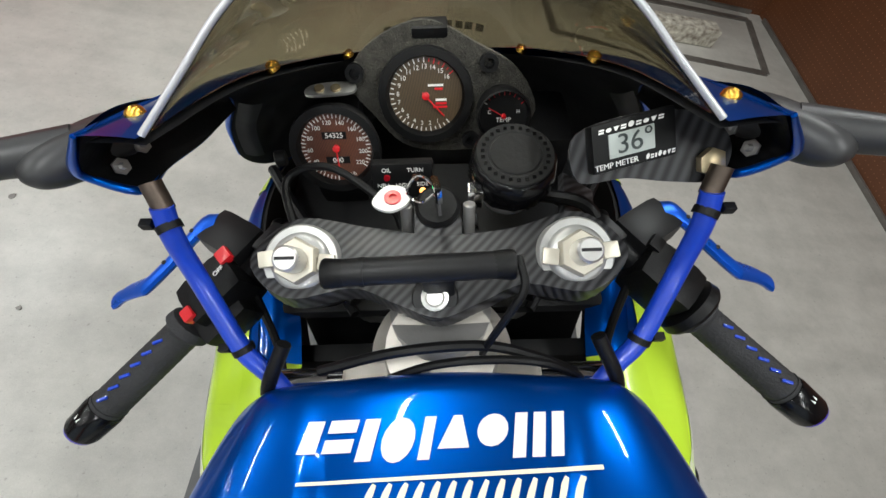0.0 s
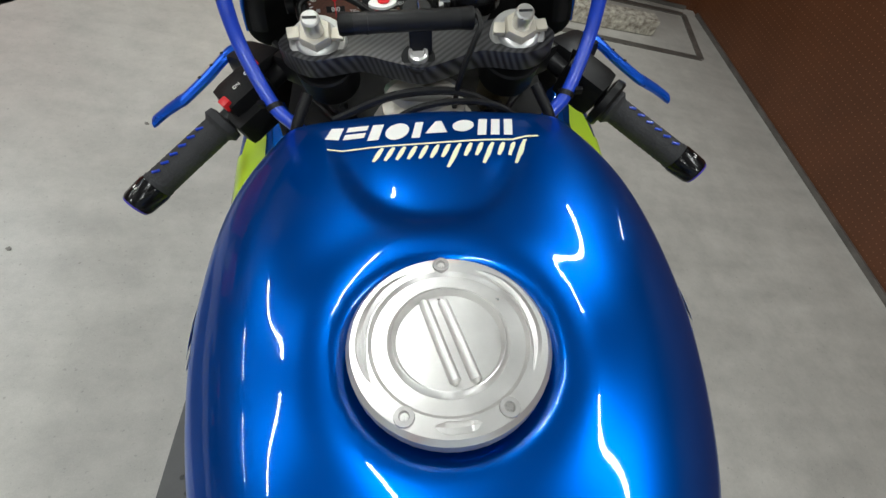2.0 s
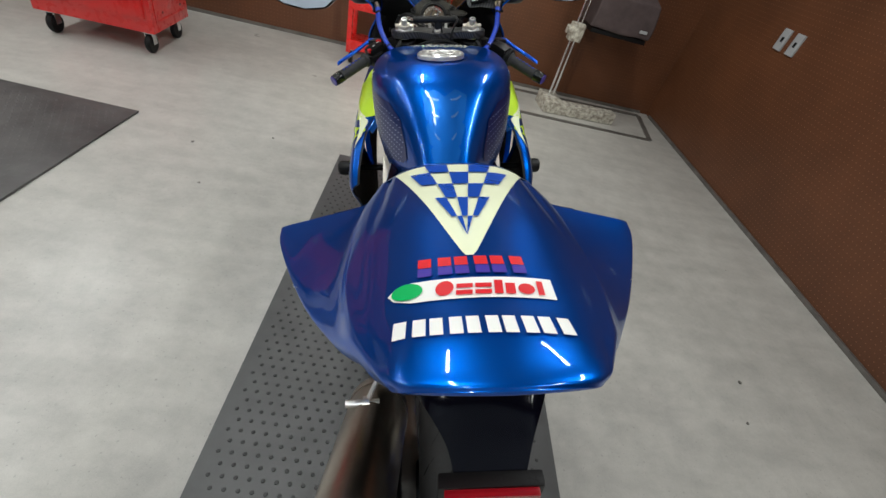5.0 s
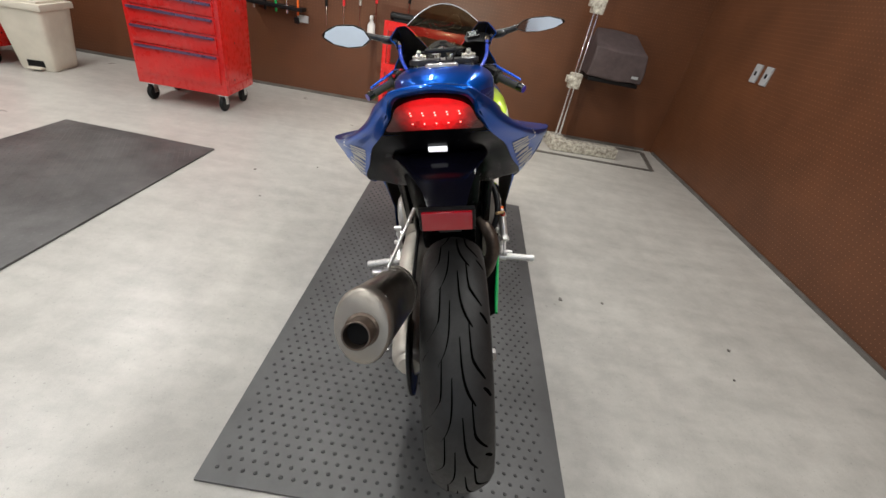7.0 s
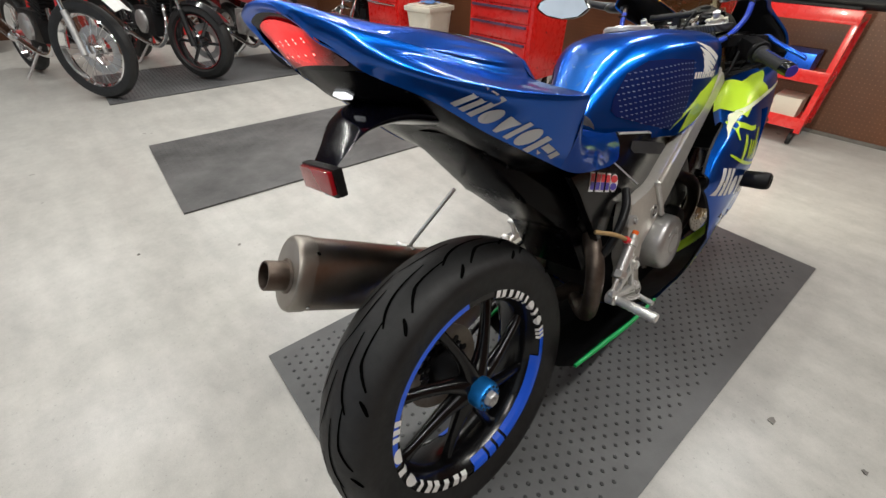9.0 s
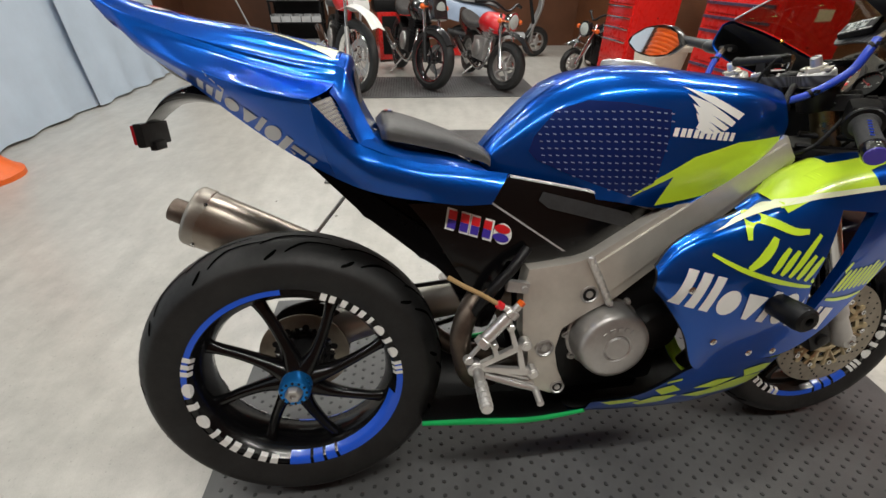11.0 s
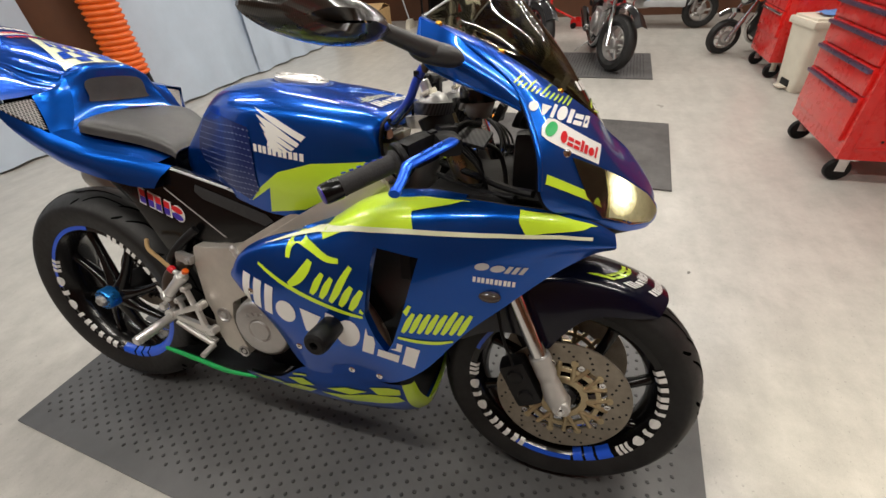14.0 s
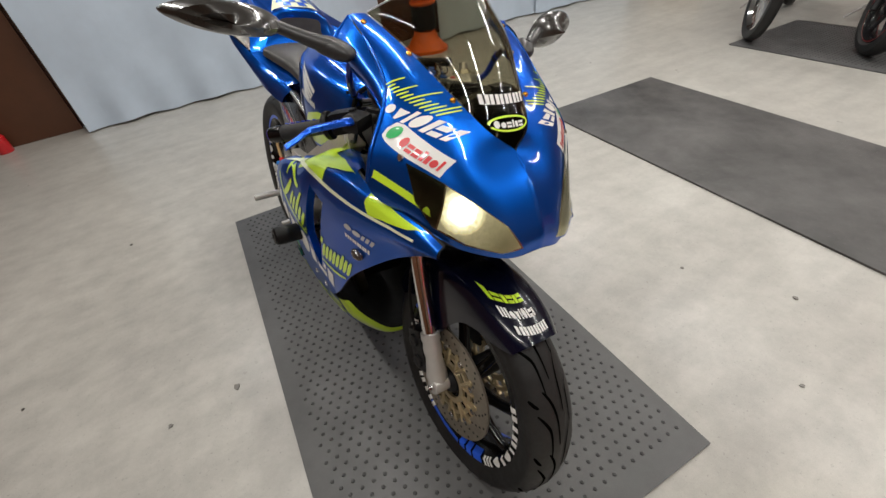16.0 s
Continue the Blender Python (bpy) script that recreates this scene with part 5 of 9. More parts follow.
bpart("belly_lip", shell(lip, 8, 41, 0.0, (0, 0.9, 0.40)), M_LIME, "lime rolled front lip of the belly pan", belly, 60)

vent = [(0.996, 0.704), (1.076, 0.694), (1.066, 0.650), (1.040, 0.572), (1.026, 0.522), (1.002, 0.476), (0.984, 0.520), (0.972, 0.570), (0.984, 0.640)]
lime1 = [(0.896, 0.702), (0.880, 0.735), (0.930, 0.765), (0.947, 0.775), (0.980, 0.800), (1.020, 0.812), (1.045, 0.800), (1.055, 0.772), (1.065, 0.739), (0.948, 0.727)]
lime2 = [(1.017, 0.800), (1.060, 0.800), (1.130, 0.800), (1.160, 0.788), (1.120, 0.778), (1.083, 0.771), (1.045, 0.762)]
lime3 = [(1.227, 0.805), (1.290, 0.790), (1.325, 0.768), (1.345, 0.755), (1.325, 0.750), (1.271, 0.748), (1.241, 0.744), (1.229, 0.764)]
belt = [(0.763, 0.674), (0.885, 0.718), (0.951, 0.732), (1.057, 0.741), (1.204, 0.747), (1.290, 0.745), (1.340, 0.738), (1.340, 0.733), (1.290, 0.739),
        (1.206, 0.740), (1.058, 0.733), (0.952, 0.724), (0.881, 0.709)]


def script_strokes():
    """The lime script mark as plain slanted strokes with a swash and an underline."""
    out = [ribbon([(0.824, 0.662), (0.826, 0.682), (0.840, 0.695), (0.866, 0.689), (0.905, 0.673), (0.931, 0.672)], 0.015, 20),
           ribbon([(0.872, 0.664), (0.862, 0.646), (0.846, 0.627), (0.826, 0.612)], 0.019, 16)]
    out += scribble((0.868, 0.603), (0.112, -0.034), (0.006, 0.052), (0.95, 0.95, 1.65, 0.95, 0.95, 1.75), 0.0135)
    out += scribble((1.022, 0.538), (0.128, 0.002), (0.004, 0.048), (1.3, 0.95, 0.95, 0.95, 0.95, 0.95, 1.1, 0.95, 0.95), 0.0105)
    out.append(ribbon([(0.757, 0.642), (0.790, 0.624), (0.826, 0.607), (0.880, 0.587), (0.940, 0.570), (0.976, 0.563)], 0.009, 24))
    out.append(ribbon([(1.022, 0.526), (1.060, 0.519), (1.100, 0.518), (1.130, 0.524)], 0.008, 16))
    return out


def under_edge(poly):
    """An outline kept just below the fairing's upper edge."""
    ys, ws = [r[0][1] for r in fair_rows], [r[0][2] for r in fair_rows]
    out = []
    for i in range(len(poly)):
        a, b = Vector(poly[i]), Vector(poly[(i + 1) % len(poly)])
        n_ = max(1, int((b - a).length / 0.008))
        for k in range(n_):
            p = a.lerp(b, k / n_)
            out.append((p.x, min(p.y, float(np.interp(p.x, ys, ws)) - 0.003)))
    return out


def cut_hole(bm, poly, sd, depth):
    """Open a skin along an outline (y, w), with a turned-in lip."""
    c = Vector((0, sum(p[0] for p in poly) / len(poly), sum(p[1] for p in poly) / len(poly)))
    ys, ws = [p[0] for p in poly], [p[1] for p in poly]
    near = lambda f: min(ys) - 0.012 < f.calc_center_median().y < max(ys) + 0.012 and min(ws) - 0.015 < f.calc_center_median().z < max(ws) + 0.015
    planes = []
    for i in range(len(poly)):
        a, b = Vector((0, *poly[i - 1])), Vector((0, *poly[i]))
        n_ = (b - a).cross(Vector((1, 0, 0))).normalized()
        if n_.dot(c - a) > 0:
            n_ = -n_
        planes.append((a, n_))
        fs = [f for f in bm.faces if near(f)]
        geom = list({v for f in fs for v in f.verts}) + list({e for f in fs for e in f.edges}) + fs
        bmesh.ops.bisect_plane(bm, geom=geom, dist=1e-6, plane_co=a, plane_no=n_)
    inside = [f for f in bm.faces if near(f) and all(n_.dot(f.calc_center_median() - a) < 0 for a, n_ in planes)]
    rim = [e for e in {e for f in inside for e in f.edges} if sum(f in inside for f in e.link_faces) == 1]
    keep = set(rim)
    bmesh.ops.delete(bm, geom=inside, context="FACES")
    if depth:
        r = bmesh.ops.extrude_edge_only(bm, edges=[e for e in keep if e.is_valid])
        for v in [v for v in r["geom"] if isinstance(v, bmesh.types.BMVert)]:
            v.co.x -= sd * depth
    return bm


for sd in (1, -1):
    bm = shell(fair_rows, 90, 44, 0.0, (0, 1.0, 0.6))
    if sd < 0:
        flip(bm)
    cut_hole(bm, vent, sd, 0.018)
    fp = bpart("side_fairing", bm, M_BLUE, "blue side fairing with lime and white race graphics", sharp=60)
    FT = tree_of(fp)
    # added skin behind the fairing, its near-black colour darkens the hollow
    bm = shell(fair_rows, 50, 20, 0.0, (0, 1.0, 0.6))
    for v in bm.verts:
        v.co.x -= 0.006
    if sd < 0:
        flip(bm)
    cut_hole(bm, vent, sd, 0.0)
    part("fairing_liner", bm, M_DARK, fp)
    for n_, polys, m_, lf in (("lime_panel", [lime1, lime2, lime3], M_LIME, 0.001), ("belt_line", [belt], M_CREAM, 0.0016)):
        for po in polys:
            vinyl(n_, [under_edge(po)], FT, m_, "", fp, side=sd, lift=lf + 0.0008, step=0.008)
    vinyl("script_mark", script_strokes(), FT, M_LIME, "lime script-like strokes", fp, side=sd, lift=0.0016)
    vinyl("white_mark", word("movibtsn", (0.700, 0.552), (0.355, -0.106), (0.012, 0.070), 0.10, 0.14), FT, M_WHITE, "large white block mark", fp, side=sd, lift=0.0014)
    vinyl("front_mark", word("bbw", (1.163, 0.684), (0.078, -0.012), (0.004, 0.014), 0.3, 0.10), FT, M_SILVERV, "silver and pink block mark", fp, side=sd, lift=0.0016)
    vinyl("front_name_mark", word("HHHHH", (1.163, 0.6595), (0.067, -0.012), (0.001, 0.0105), 0.0, 0.12), FT, M_WHITE, "small white block mark", fp, side=sd, lift=0.0016)
    for yy, ww in ((0.730, 0.578), (0.810, 0.455), (0.915, 0.405), (0.975, 0.400)):
        hit, nor, _, _ = FT.ray_cast(Vector((sd, yy, ww)), Vector((-sd, 0, 0)))
        if hit is not None:
            bm = bmesh.new()
            lathe(bm, [(-0.002, 0.007), (0.002, 0.007), (0.003, 0.005), (0.003, 0.003), (0.001, 0.0025), (0.001, 0)], hit, (sd, 0, 0), 12)
            part("fairing_bolt", bm, M_CHROME, fp)
    bm = bmesh.new()
    hit = FT.ray_cast(Vector((sd, 1.191, 0.628)), Vector((-sd, 0, 0)))[0]
    if hit is not None:
        bmesh.ops.create_uvsphere(bm, u_segments=16, v_segments=8, radius=1)
        for v in bm.verts:
            v.co = Vector((v.co.x * 0.012, v.co.y * 0.020, v.co.z * 0.011)) + hit
        part("indicator", bm, mat("smoked_indicator", (0.05, 0.04, 0.035), 0.15, coat=0.6, var=0.05), fp, "small smoked flush indicator")
    for lo_, hi_, m_, lab_ in ((3, 5, M_BLUE, "blue rear end of the fairing edge"), (4, 7, M_LIME, "lime upper edge of the fairing"), (6, 9, M_BLUE, "blue upper edge of the fairing")):
        depth_ = {3: 0.02, 4: 0.03, 5: 0.04, 6: 0.045, 7: 0.04, 8: 0.02}
        shelf = [[(fair_rows[i][0][0] - q * depth_[i], fair_rows[i][0][1], fair_rows[i][0][2] + dz) for i in range(lo_, hi_)] for q, dz in ((0, 0.002 if lo_ == 4 else -0.001), (0.5, 0.004), (1, -0.006))]
        if lo_ == 4:
            rim = [[Vector(fair_rows[i][0]).lerp(Vector(fair_rows[i][1]), q) + Vector((0.002, 0, 0.004)) for i in range(lo_, hi_)] for q in (0.92, 0.45)]
            shelf = [[tuple(p) for p in r] for r in rim] + shelf
        bm = shell(shelf, 14, 18, 0.0, (0.2, 1.0, 0.4))
        if sd < 0:
            flip(bm)
        part("fairing_top", bm, m_, fp, lab_)
    # belly graphics
    bl = [[(0.625, 0.300), (0.690, 0.306), (0.715, 0.292), (0.650, 0.286)], [(0.735, 0.326), (0.775, 0.334), (0.800, 0.312), (0.760, 0.303)],
          [(0.700, 0.284), (0.745, 0.300), (0.800, 0.296), (0.775, 0.276), (0.720, 0.272)], [(0.830, 0.312), (0.880, 0.330), (0.930, 0.326), (0.885, 0.304)],
          [(0.810, 0.290), (0.870, 0.298), (0.940, 0.318), (1.000, 0.322), (1.010, 0.300), (0.950, 0.282), (0.860, 0.274)],
          [(0.940, 0.345), (0.985, 0.356), (1.008, 0.352), (1.006, 0.330), (0.955, 0.320)], [(0.640, 0.330), (0.700, 0.344), (0.790, 0.352), (0.790, 0.345), (0.700, 0.336)]]
    vinyl("belly_lime", bl, BELLY, M_LIME, "lime chequers", belly, side=sd, lift=0.0014)
    bm = bmesh.new()
    hose(bm, [(sd * 0.148, 0.258, 0.236), (sd * 0.160, 0.372, 0.235), (sd * 0.175, 0.492, 0.236), (sd * 0.190, 0.606, 0.258)], [0.005, 0.007, 0.006, 0.004], 8, 24)
    bpart("green_edge", bm, M_GREENV, "bright green edge trim of the lower pan", belly)
    pan = [[(sd * 0.146, 0.258, 0.234), (sd * 0.09, 0.260, 0.20), (0.0, 0.26, 0.185)], [(sd * 0.158, 0.372, 0.232), (sd * 0.10, 0.37, 0.185), (0, 0.37, 0.17)],
           [(sd * 0.173, 0.492, 0.233), (sd * 0.11, 0.49, 0.186), (0, 0.49, 0.167)], [(sd * 0.189, 0.605, 0.256), (sd * 0.13, 0.605, 0.205), (0, 0.60, 0.170)]]
    bpart("lower_pan", shell(pan, 16, 10, 0.0, (0, 0.4, 0.5)), M_BLACK, "", belly, 60)
    # crash slider
    bm = bmesh.new()
    rod(bm, (sd * 0.150, 0.905, 0.535), (sd * 0.275, 0.905, 0.535), 0.010)
    lathe(bm, [(0, 0.019), (0.004, 0.022), (0.055, 0.024), (0.066, 0.022), (0.070, 0.017), (0.070, 0.008), (0.052, 0.008), (0.052, 0)], (sd * 0.268, 0.905, 0.535), (sd, 0, 0), 22)
    bpart("crash_slider", bm, M_BLACK, "black plastic crash slider")

# upper cowl
cow_rows = [
    [(0.144, 1.050, 1.047), (0.156, 1.052, 1.047), (0.170, 1.054, 1.046), (0.181, 1.057, 1.043)],
    [(0.126, 1.130, 1.018), (0.146, 1.130, 1.017), (0.164, 1.131, 1.012), (0.176, 1.130, 1.006)],
    [(0.100, 1.205, 0.978), (0.134, 1.202, 0.978), (0.162, 1.195, 0.972), (0.177, 1.190, 0.963)],
    [(0.074, 1.270, 0.938), (0.128, 1.262, 0.933), (0.172, 1.242, 0.929), (0.193, 1.220, 0.926)],
    [(0.042, 1.325, 0.900), (0.118, 1.316, 0.888), (0.186, 1.284, 0.876), (0.229, 1.248, 0.868)],
    [(0.000, 1.350, 0.872), (0.104, 1.356, 0.846), (0.182, 1.310, 0.832), (0.241, 1.256, 0.818)],
    [(0.000, 1.392, 0.838), (0.092, 1.390, 0.806), (0.170, 1.338, 0.794), (0.226, 1.270, 0.788)],
    [(0.000, 1.428, 0.796), (0.080, 1.420, 0.770), (0.156, 1.362, 0.764), (0.200, 1.296, 0.772)],
    [(0.000, 1.450, 0.760), (0.070, 1.438, 0.744), (0.140, 1.388, 0.748), (0.178, 1.330, 0.760)],
    [(0.000, 1.452, 0.730), (0.062, 1.440, 0.720), (0.124, 1.398, 0.728), (0.160, 1.362, 0.744)]]
bm = shell(cow_rows, 70, 31, 0.0, (0, 1.15, 0.8))
join(bm, flip(shell(cow_rows, 70, 31, 0.0, (0, 1.15, 0.8))))
upper = bpart("upper_cowl", bm, M_BLUE, "blue upper nose cowl", sharp=60)
UC = tree_of(upper)
# added inner skin and chin sheet, near-black for the nose's inner shade
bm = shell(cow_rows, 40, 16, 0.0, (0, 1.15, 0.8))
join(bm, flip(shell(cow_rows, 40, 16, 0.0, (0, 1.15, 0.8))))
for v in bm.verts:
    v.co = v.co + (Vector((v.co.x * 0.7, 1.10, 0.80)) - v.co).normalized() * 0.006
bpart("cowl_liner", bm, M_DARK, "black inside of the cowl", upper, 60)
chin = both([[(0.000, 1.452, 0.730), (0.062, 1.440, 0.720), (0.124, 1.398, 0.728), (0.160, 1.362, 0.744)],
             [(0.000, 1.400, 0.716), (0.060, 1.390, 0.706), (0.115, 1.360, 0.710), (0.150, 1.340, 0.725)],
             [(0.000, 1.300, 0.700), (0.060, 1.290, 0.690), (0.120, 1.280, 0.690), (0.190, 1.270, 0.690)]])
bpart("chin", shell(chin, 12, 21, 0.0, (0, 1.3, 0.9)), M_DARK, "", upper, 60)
for sd in (1, -1):
    lens = [(0.188, 0.858), (0.150, 0.838), (0.104, 0.808), (0.062, 0.776), (0.040, 0.740), (0.076, 0.732), (0.130, 0.742), (0.166, 0.762), (0.184, 0.800)]
    lens = [(sd * a, b) for a, b in lens]
    base = vinyl("headlamp", [lens], UC, mat("lamp_reflector", (0.50, 0.48, 0.34), 0.18, metal=0.9, var=0.15, scale=20), "yellowish headlamp behind a clear lens", upper, "y", 1, 0.0008)
    dark = [(sd * a, b) for a, b in ((0.188, 0.858), (0.150, 0.838), (0.142, 0.832), (0.152, 0.795), (0.163, 0.762), (0.166, 0.762), (0.184, 0.800))]
    vinyl("lamp_surround", [dark], UC, mat("lamp_dark_glass", (0.012, 0.014, 0.008), 0.12, coat=0.6, var=0.1), "", base, "y", 1, 0.0016)
    if sd > 0:
        lit = [(0.140, 0.830), (0.104, 0.806), (0.064, 0.775), (0.046, 0.743), (0.078, 0.736), (0.128, 0.746), (0.160, 0.761), (0.150, 0.795)]
        vinyl("lit_reflector", [lit], UC, M_LIT, "reflector glowing pale yellow round the lit bulb", base, "y", 1, 0.0034, 0.008)
    vinyl("lens", [lens], UC, M_LENS, "clear lens", base, "y", 1, 0.006, 0.01)
    vinyl("cowl_script_mark", scribble((1.196, 0.957), (0.084, -0.036), (0.004, 0.013), (1.2, 0.6, 0.6, 1.1, 0.6, 0.6, 1.1, 0.6, 0.6, 0.6, 0.6, 0.8, 0.6), 0.0030), UC, M_LIME, "lime script-like strokes", upper, side=sd, lift=0.0014)
    vinyl("cowl_name_mark", word("movibtsn", (1.198, 0.933), (0.112, -0.042), (0.003, 0.0165), 0.1, 0.16), UC, M_WHITE, "white block mark", upper, side=sd, lift=0.0014)
    vinyl("cowl_sticker", [[(1.252, 0.911), (1.246, 0.902), (1.247, 0.891), (1.256, 0.884), (1.334, 0.841), (1.335, 0.866), (1.262, 0.909)]], UC, M_WHITE, "white oblong sticker", upper, side=sd, lift=0.0012)
    vinyl("sticker_mark", word("bsstnoi", (1.272, 0.881), (0.056, -0.031), (0.001, 0.014), 0.05, 0.14), UC, M_RED, "red block mark", upper, side=sd, lift=0.0022)
    vinyl("sticker_disc", [[(1.259 + 0.008 * math.cos(a), 0.897 + 0.009 * math.sin(a)) for a in np.linspace(0, 6.1, 16)]], UC, M_GREENV, "green disc", upper, side=sd, lift=0.0022)
    vinyl("cowl_lime_line", [[(1.252, 0.846), (1.290, 0.825), (1.333, 0.801), (1.352, 0.785), (1.346, 0.779), (1.325, 0.793), (1.285, 0.815), (1.252, 0.832)]], UC, M_LIME, "lime pinstripe", upper, side=sd, lift=0.0014)
    for q in ((0.162, 1.080), (0.118, 1.168), (0.084, 1.262)):
        hit = UC.ray_cast(Vector((sd * q[0], q[1], 2)), Vector((0, 0, -1)))[0]
        if hit is not None:
            bm = bmesh.new()
            lathe(bm, [(-0.003, 0.0055), (0.0015, 0.0055), (0.0035, 0.0042), (0.0042, 0.0025), (0.0030, 0.0016), (0.0030, 0)], hit, (sd * 0.3, 0.2, 0.9), 14)
            part("gold_bolt", bm, M_GOLD, upper)
    hit = UC.ray_cast(Vector((sd, 1.285, 0.865)), Vector((-sd, 0, 0)))[0]
    if hit is not None:
        bm = bmesh.new()
        lathe(bm, [(-0.002, 0.006), (0.003, 0.006), (0.004, 0.004), (0.004, 0)], hit, (sd, 0.3, 0.2), 12)
        part("cowl_screw", bm, M_CHROME, upper)
    # flank folded down from the shoulder line, black inside
    flank_ = [[(0.181, 1.057, 1.043), (0.205, 1.063, 1.016), (0.212, 1.068, 1.000), (0.192, 1.072, 0.980)],
              [(0.183, 1.097, 1.028), (0.204, 1.100, 1.005), (0.208, 1.103, 0.988), (0.197, 1.107, 0.964)],
              [(0.174, 1.140, 1.000), (0.194, 1.141, 0.985), (0.199, 1.143, 0.970), (0.191, 1.146, 0.949)],
              [(0.176, 1.182, 0.970), (0.188, 1.182, 0.960), (0.192, 1.183, 0.950), (0.191, 1.186, 0.934)],
              [(0.186, 1.208, 0.944), (0.190, 1.209, 0.938), (0.192, 1.211, 0.932), (0.193, 1.214, 0.922)]]
    for name_, off_, m_, lab_ in (("cowl_flank", 0.0, M_BLUE, "blue flank folded down under the shoulder"), ("flank_liner", 0.004, M_BLACK, "black inside of the flank")):
        bm = shell([[(x - off_, y, z) for x, y, z in r] for r in flank_], 26, 14, 0.0, (0.0, 1.14, 0.96))
        if sd < 0:
            flip(bm)
        bpart(name_, bm, m_, lab_, upper, 60)
    rim_ = [r[-1] for r in cow_rows[3:6]]
    inn = [[(sd * x, y, z), (sd * (x - 0.018), y - 0.004, z - 0.002), (sd * (x - 0.028), y, z - 0.004)] for x, y, z in rim_]
    bpart("cockpit_panel", shell(inn, 10, 8, 0.0, (0, 1.3, 0.95)), M_DARK, "", upper, 60)
    bm = bmesh.new()
    hose(bm, [(sd * r[-1][0], r[-1][1], r[-1][2]) for r in cow_rows[:6]], [0.0015, 0.003, 0.003, 0.004, 0.004, 0.003], 8, 40)
    bpart("cowl_edge", bm, M_BLUE, "rounded blue shoulder edge of the cowl", upper, 60)
    bm = bmesh.new()
    hose(bm, [(sd * x, y, z) for x, y, z in flank_[0]] + [(sd * r[-1][0], r[-1][1], r[-1][2]) for r in flank_[1:]], [0.0015, 0.003, 0.003, 0.003, 0.0025, 0.0025, 0.0025, 0.002], 8, 40)
    bpart("flank_edge", bm, M_BLUE, "rounded blue lower edge of the flank", upper, 60)

# windscreen
low = [(0.142, 1.055, 1.047), (0.124, 1.128, 1.021), (0.099, 1.203, 0.981), (0.073, 1.268, 0.941), (0.042, 1.322, 0.903), (0, 1.346, 0.876)]
mid = [(0.141, 1.052, 1.048), (0.124, 1.104, 1.048), (0.102, 1.156, 1.038), (0.073, 1.204, 1.026), (0.040, 1.238, 1.012), (0, 1.252, 1.005)]
hi = [(0.140, 1.050, 1.049), (0.118, 1.071, 1.066), (0.097, 1.094, 1.082), (0.068, 1.120, 1.097), (0.036, 1.140, 1.108), (0, 1.148, 1.112)]
scr = [[(-x, y, z) for x, y, z in r[:-1]] + [r[-1]] + list(reversed(r[:-1])) for r in (low, mid, hi)]
bm = shell(scr, 20, 50, 0.002, (0, 1.1, 0.8))
screen = bpart("windscreen", bm, M_SMOKE, "smoked amber windscreen", sharp=60)
screen.visible_shadow = False
bm = bmesh.new()
hose(bm, [(-x, y, z) for x, y, z in hi[:-1]] + [hi[-1]] + list(reversed(hi[:-1])), 0.0018, 12, 90)
part("screen_edge", bm, M_SILVERV, screen)
SC = tree_of(screen)
vinyl("screen_name_mark", word("HHHHH", (0.048, 0.940), (-0.096, 0), (0, 0.014), 0.0, 0.12), SC, M_WHITE, "white block mark", screen, "y", 1, 0.002)
vinyl("screen_ring_mark", [[(0.045 * math.cos(a), 0.912 + 0.012 * math.sin(a)) for a in np.linspace(0, 5.9, 24)] +
                           [(0.040 * math.cos(a), 0.912 + 0.009 * math.sin(a)) for a in np.linspace(5.9, 0, 24)]], SC, M_LIME, "lime oval mark", screen, "y", 1, 0.002)
vinyl("screen_small_mark", word("bosins", (0.034, 0.906), (-0.064, 0), (0, 0.011), 0.0, 0.15), SC, M_WHITE, "white block mark", screen, "y", 1, 0.0025)

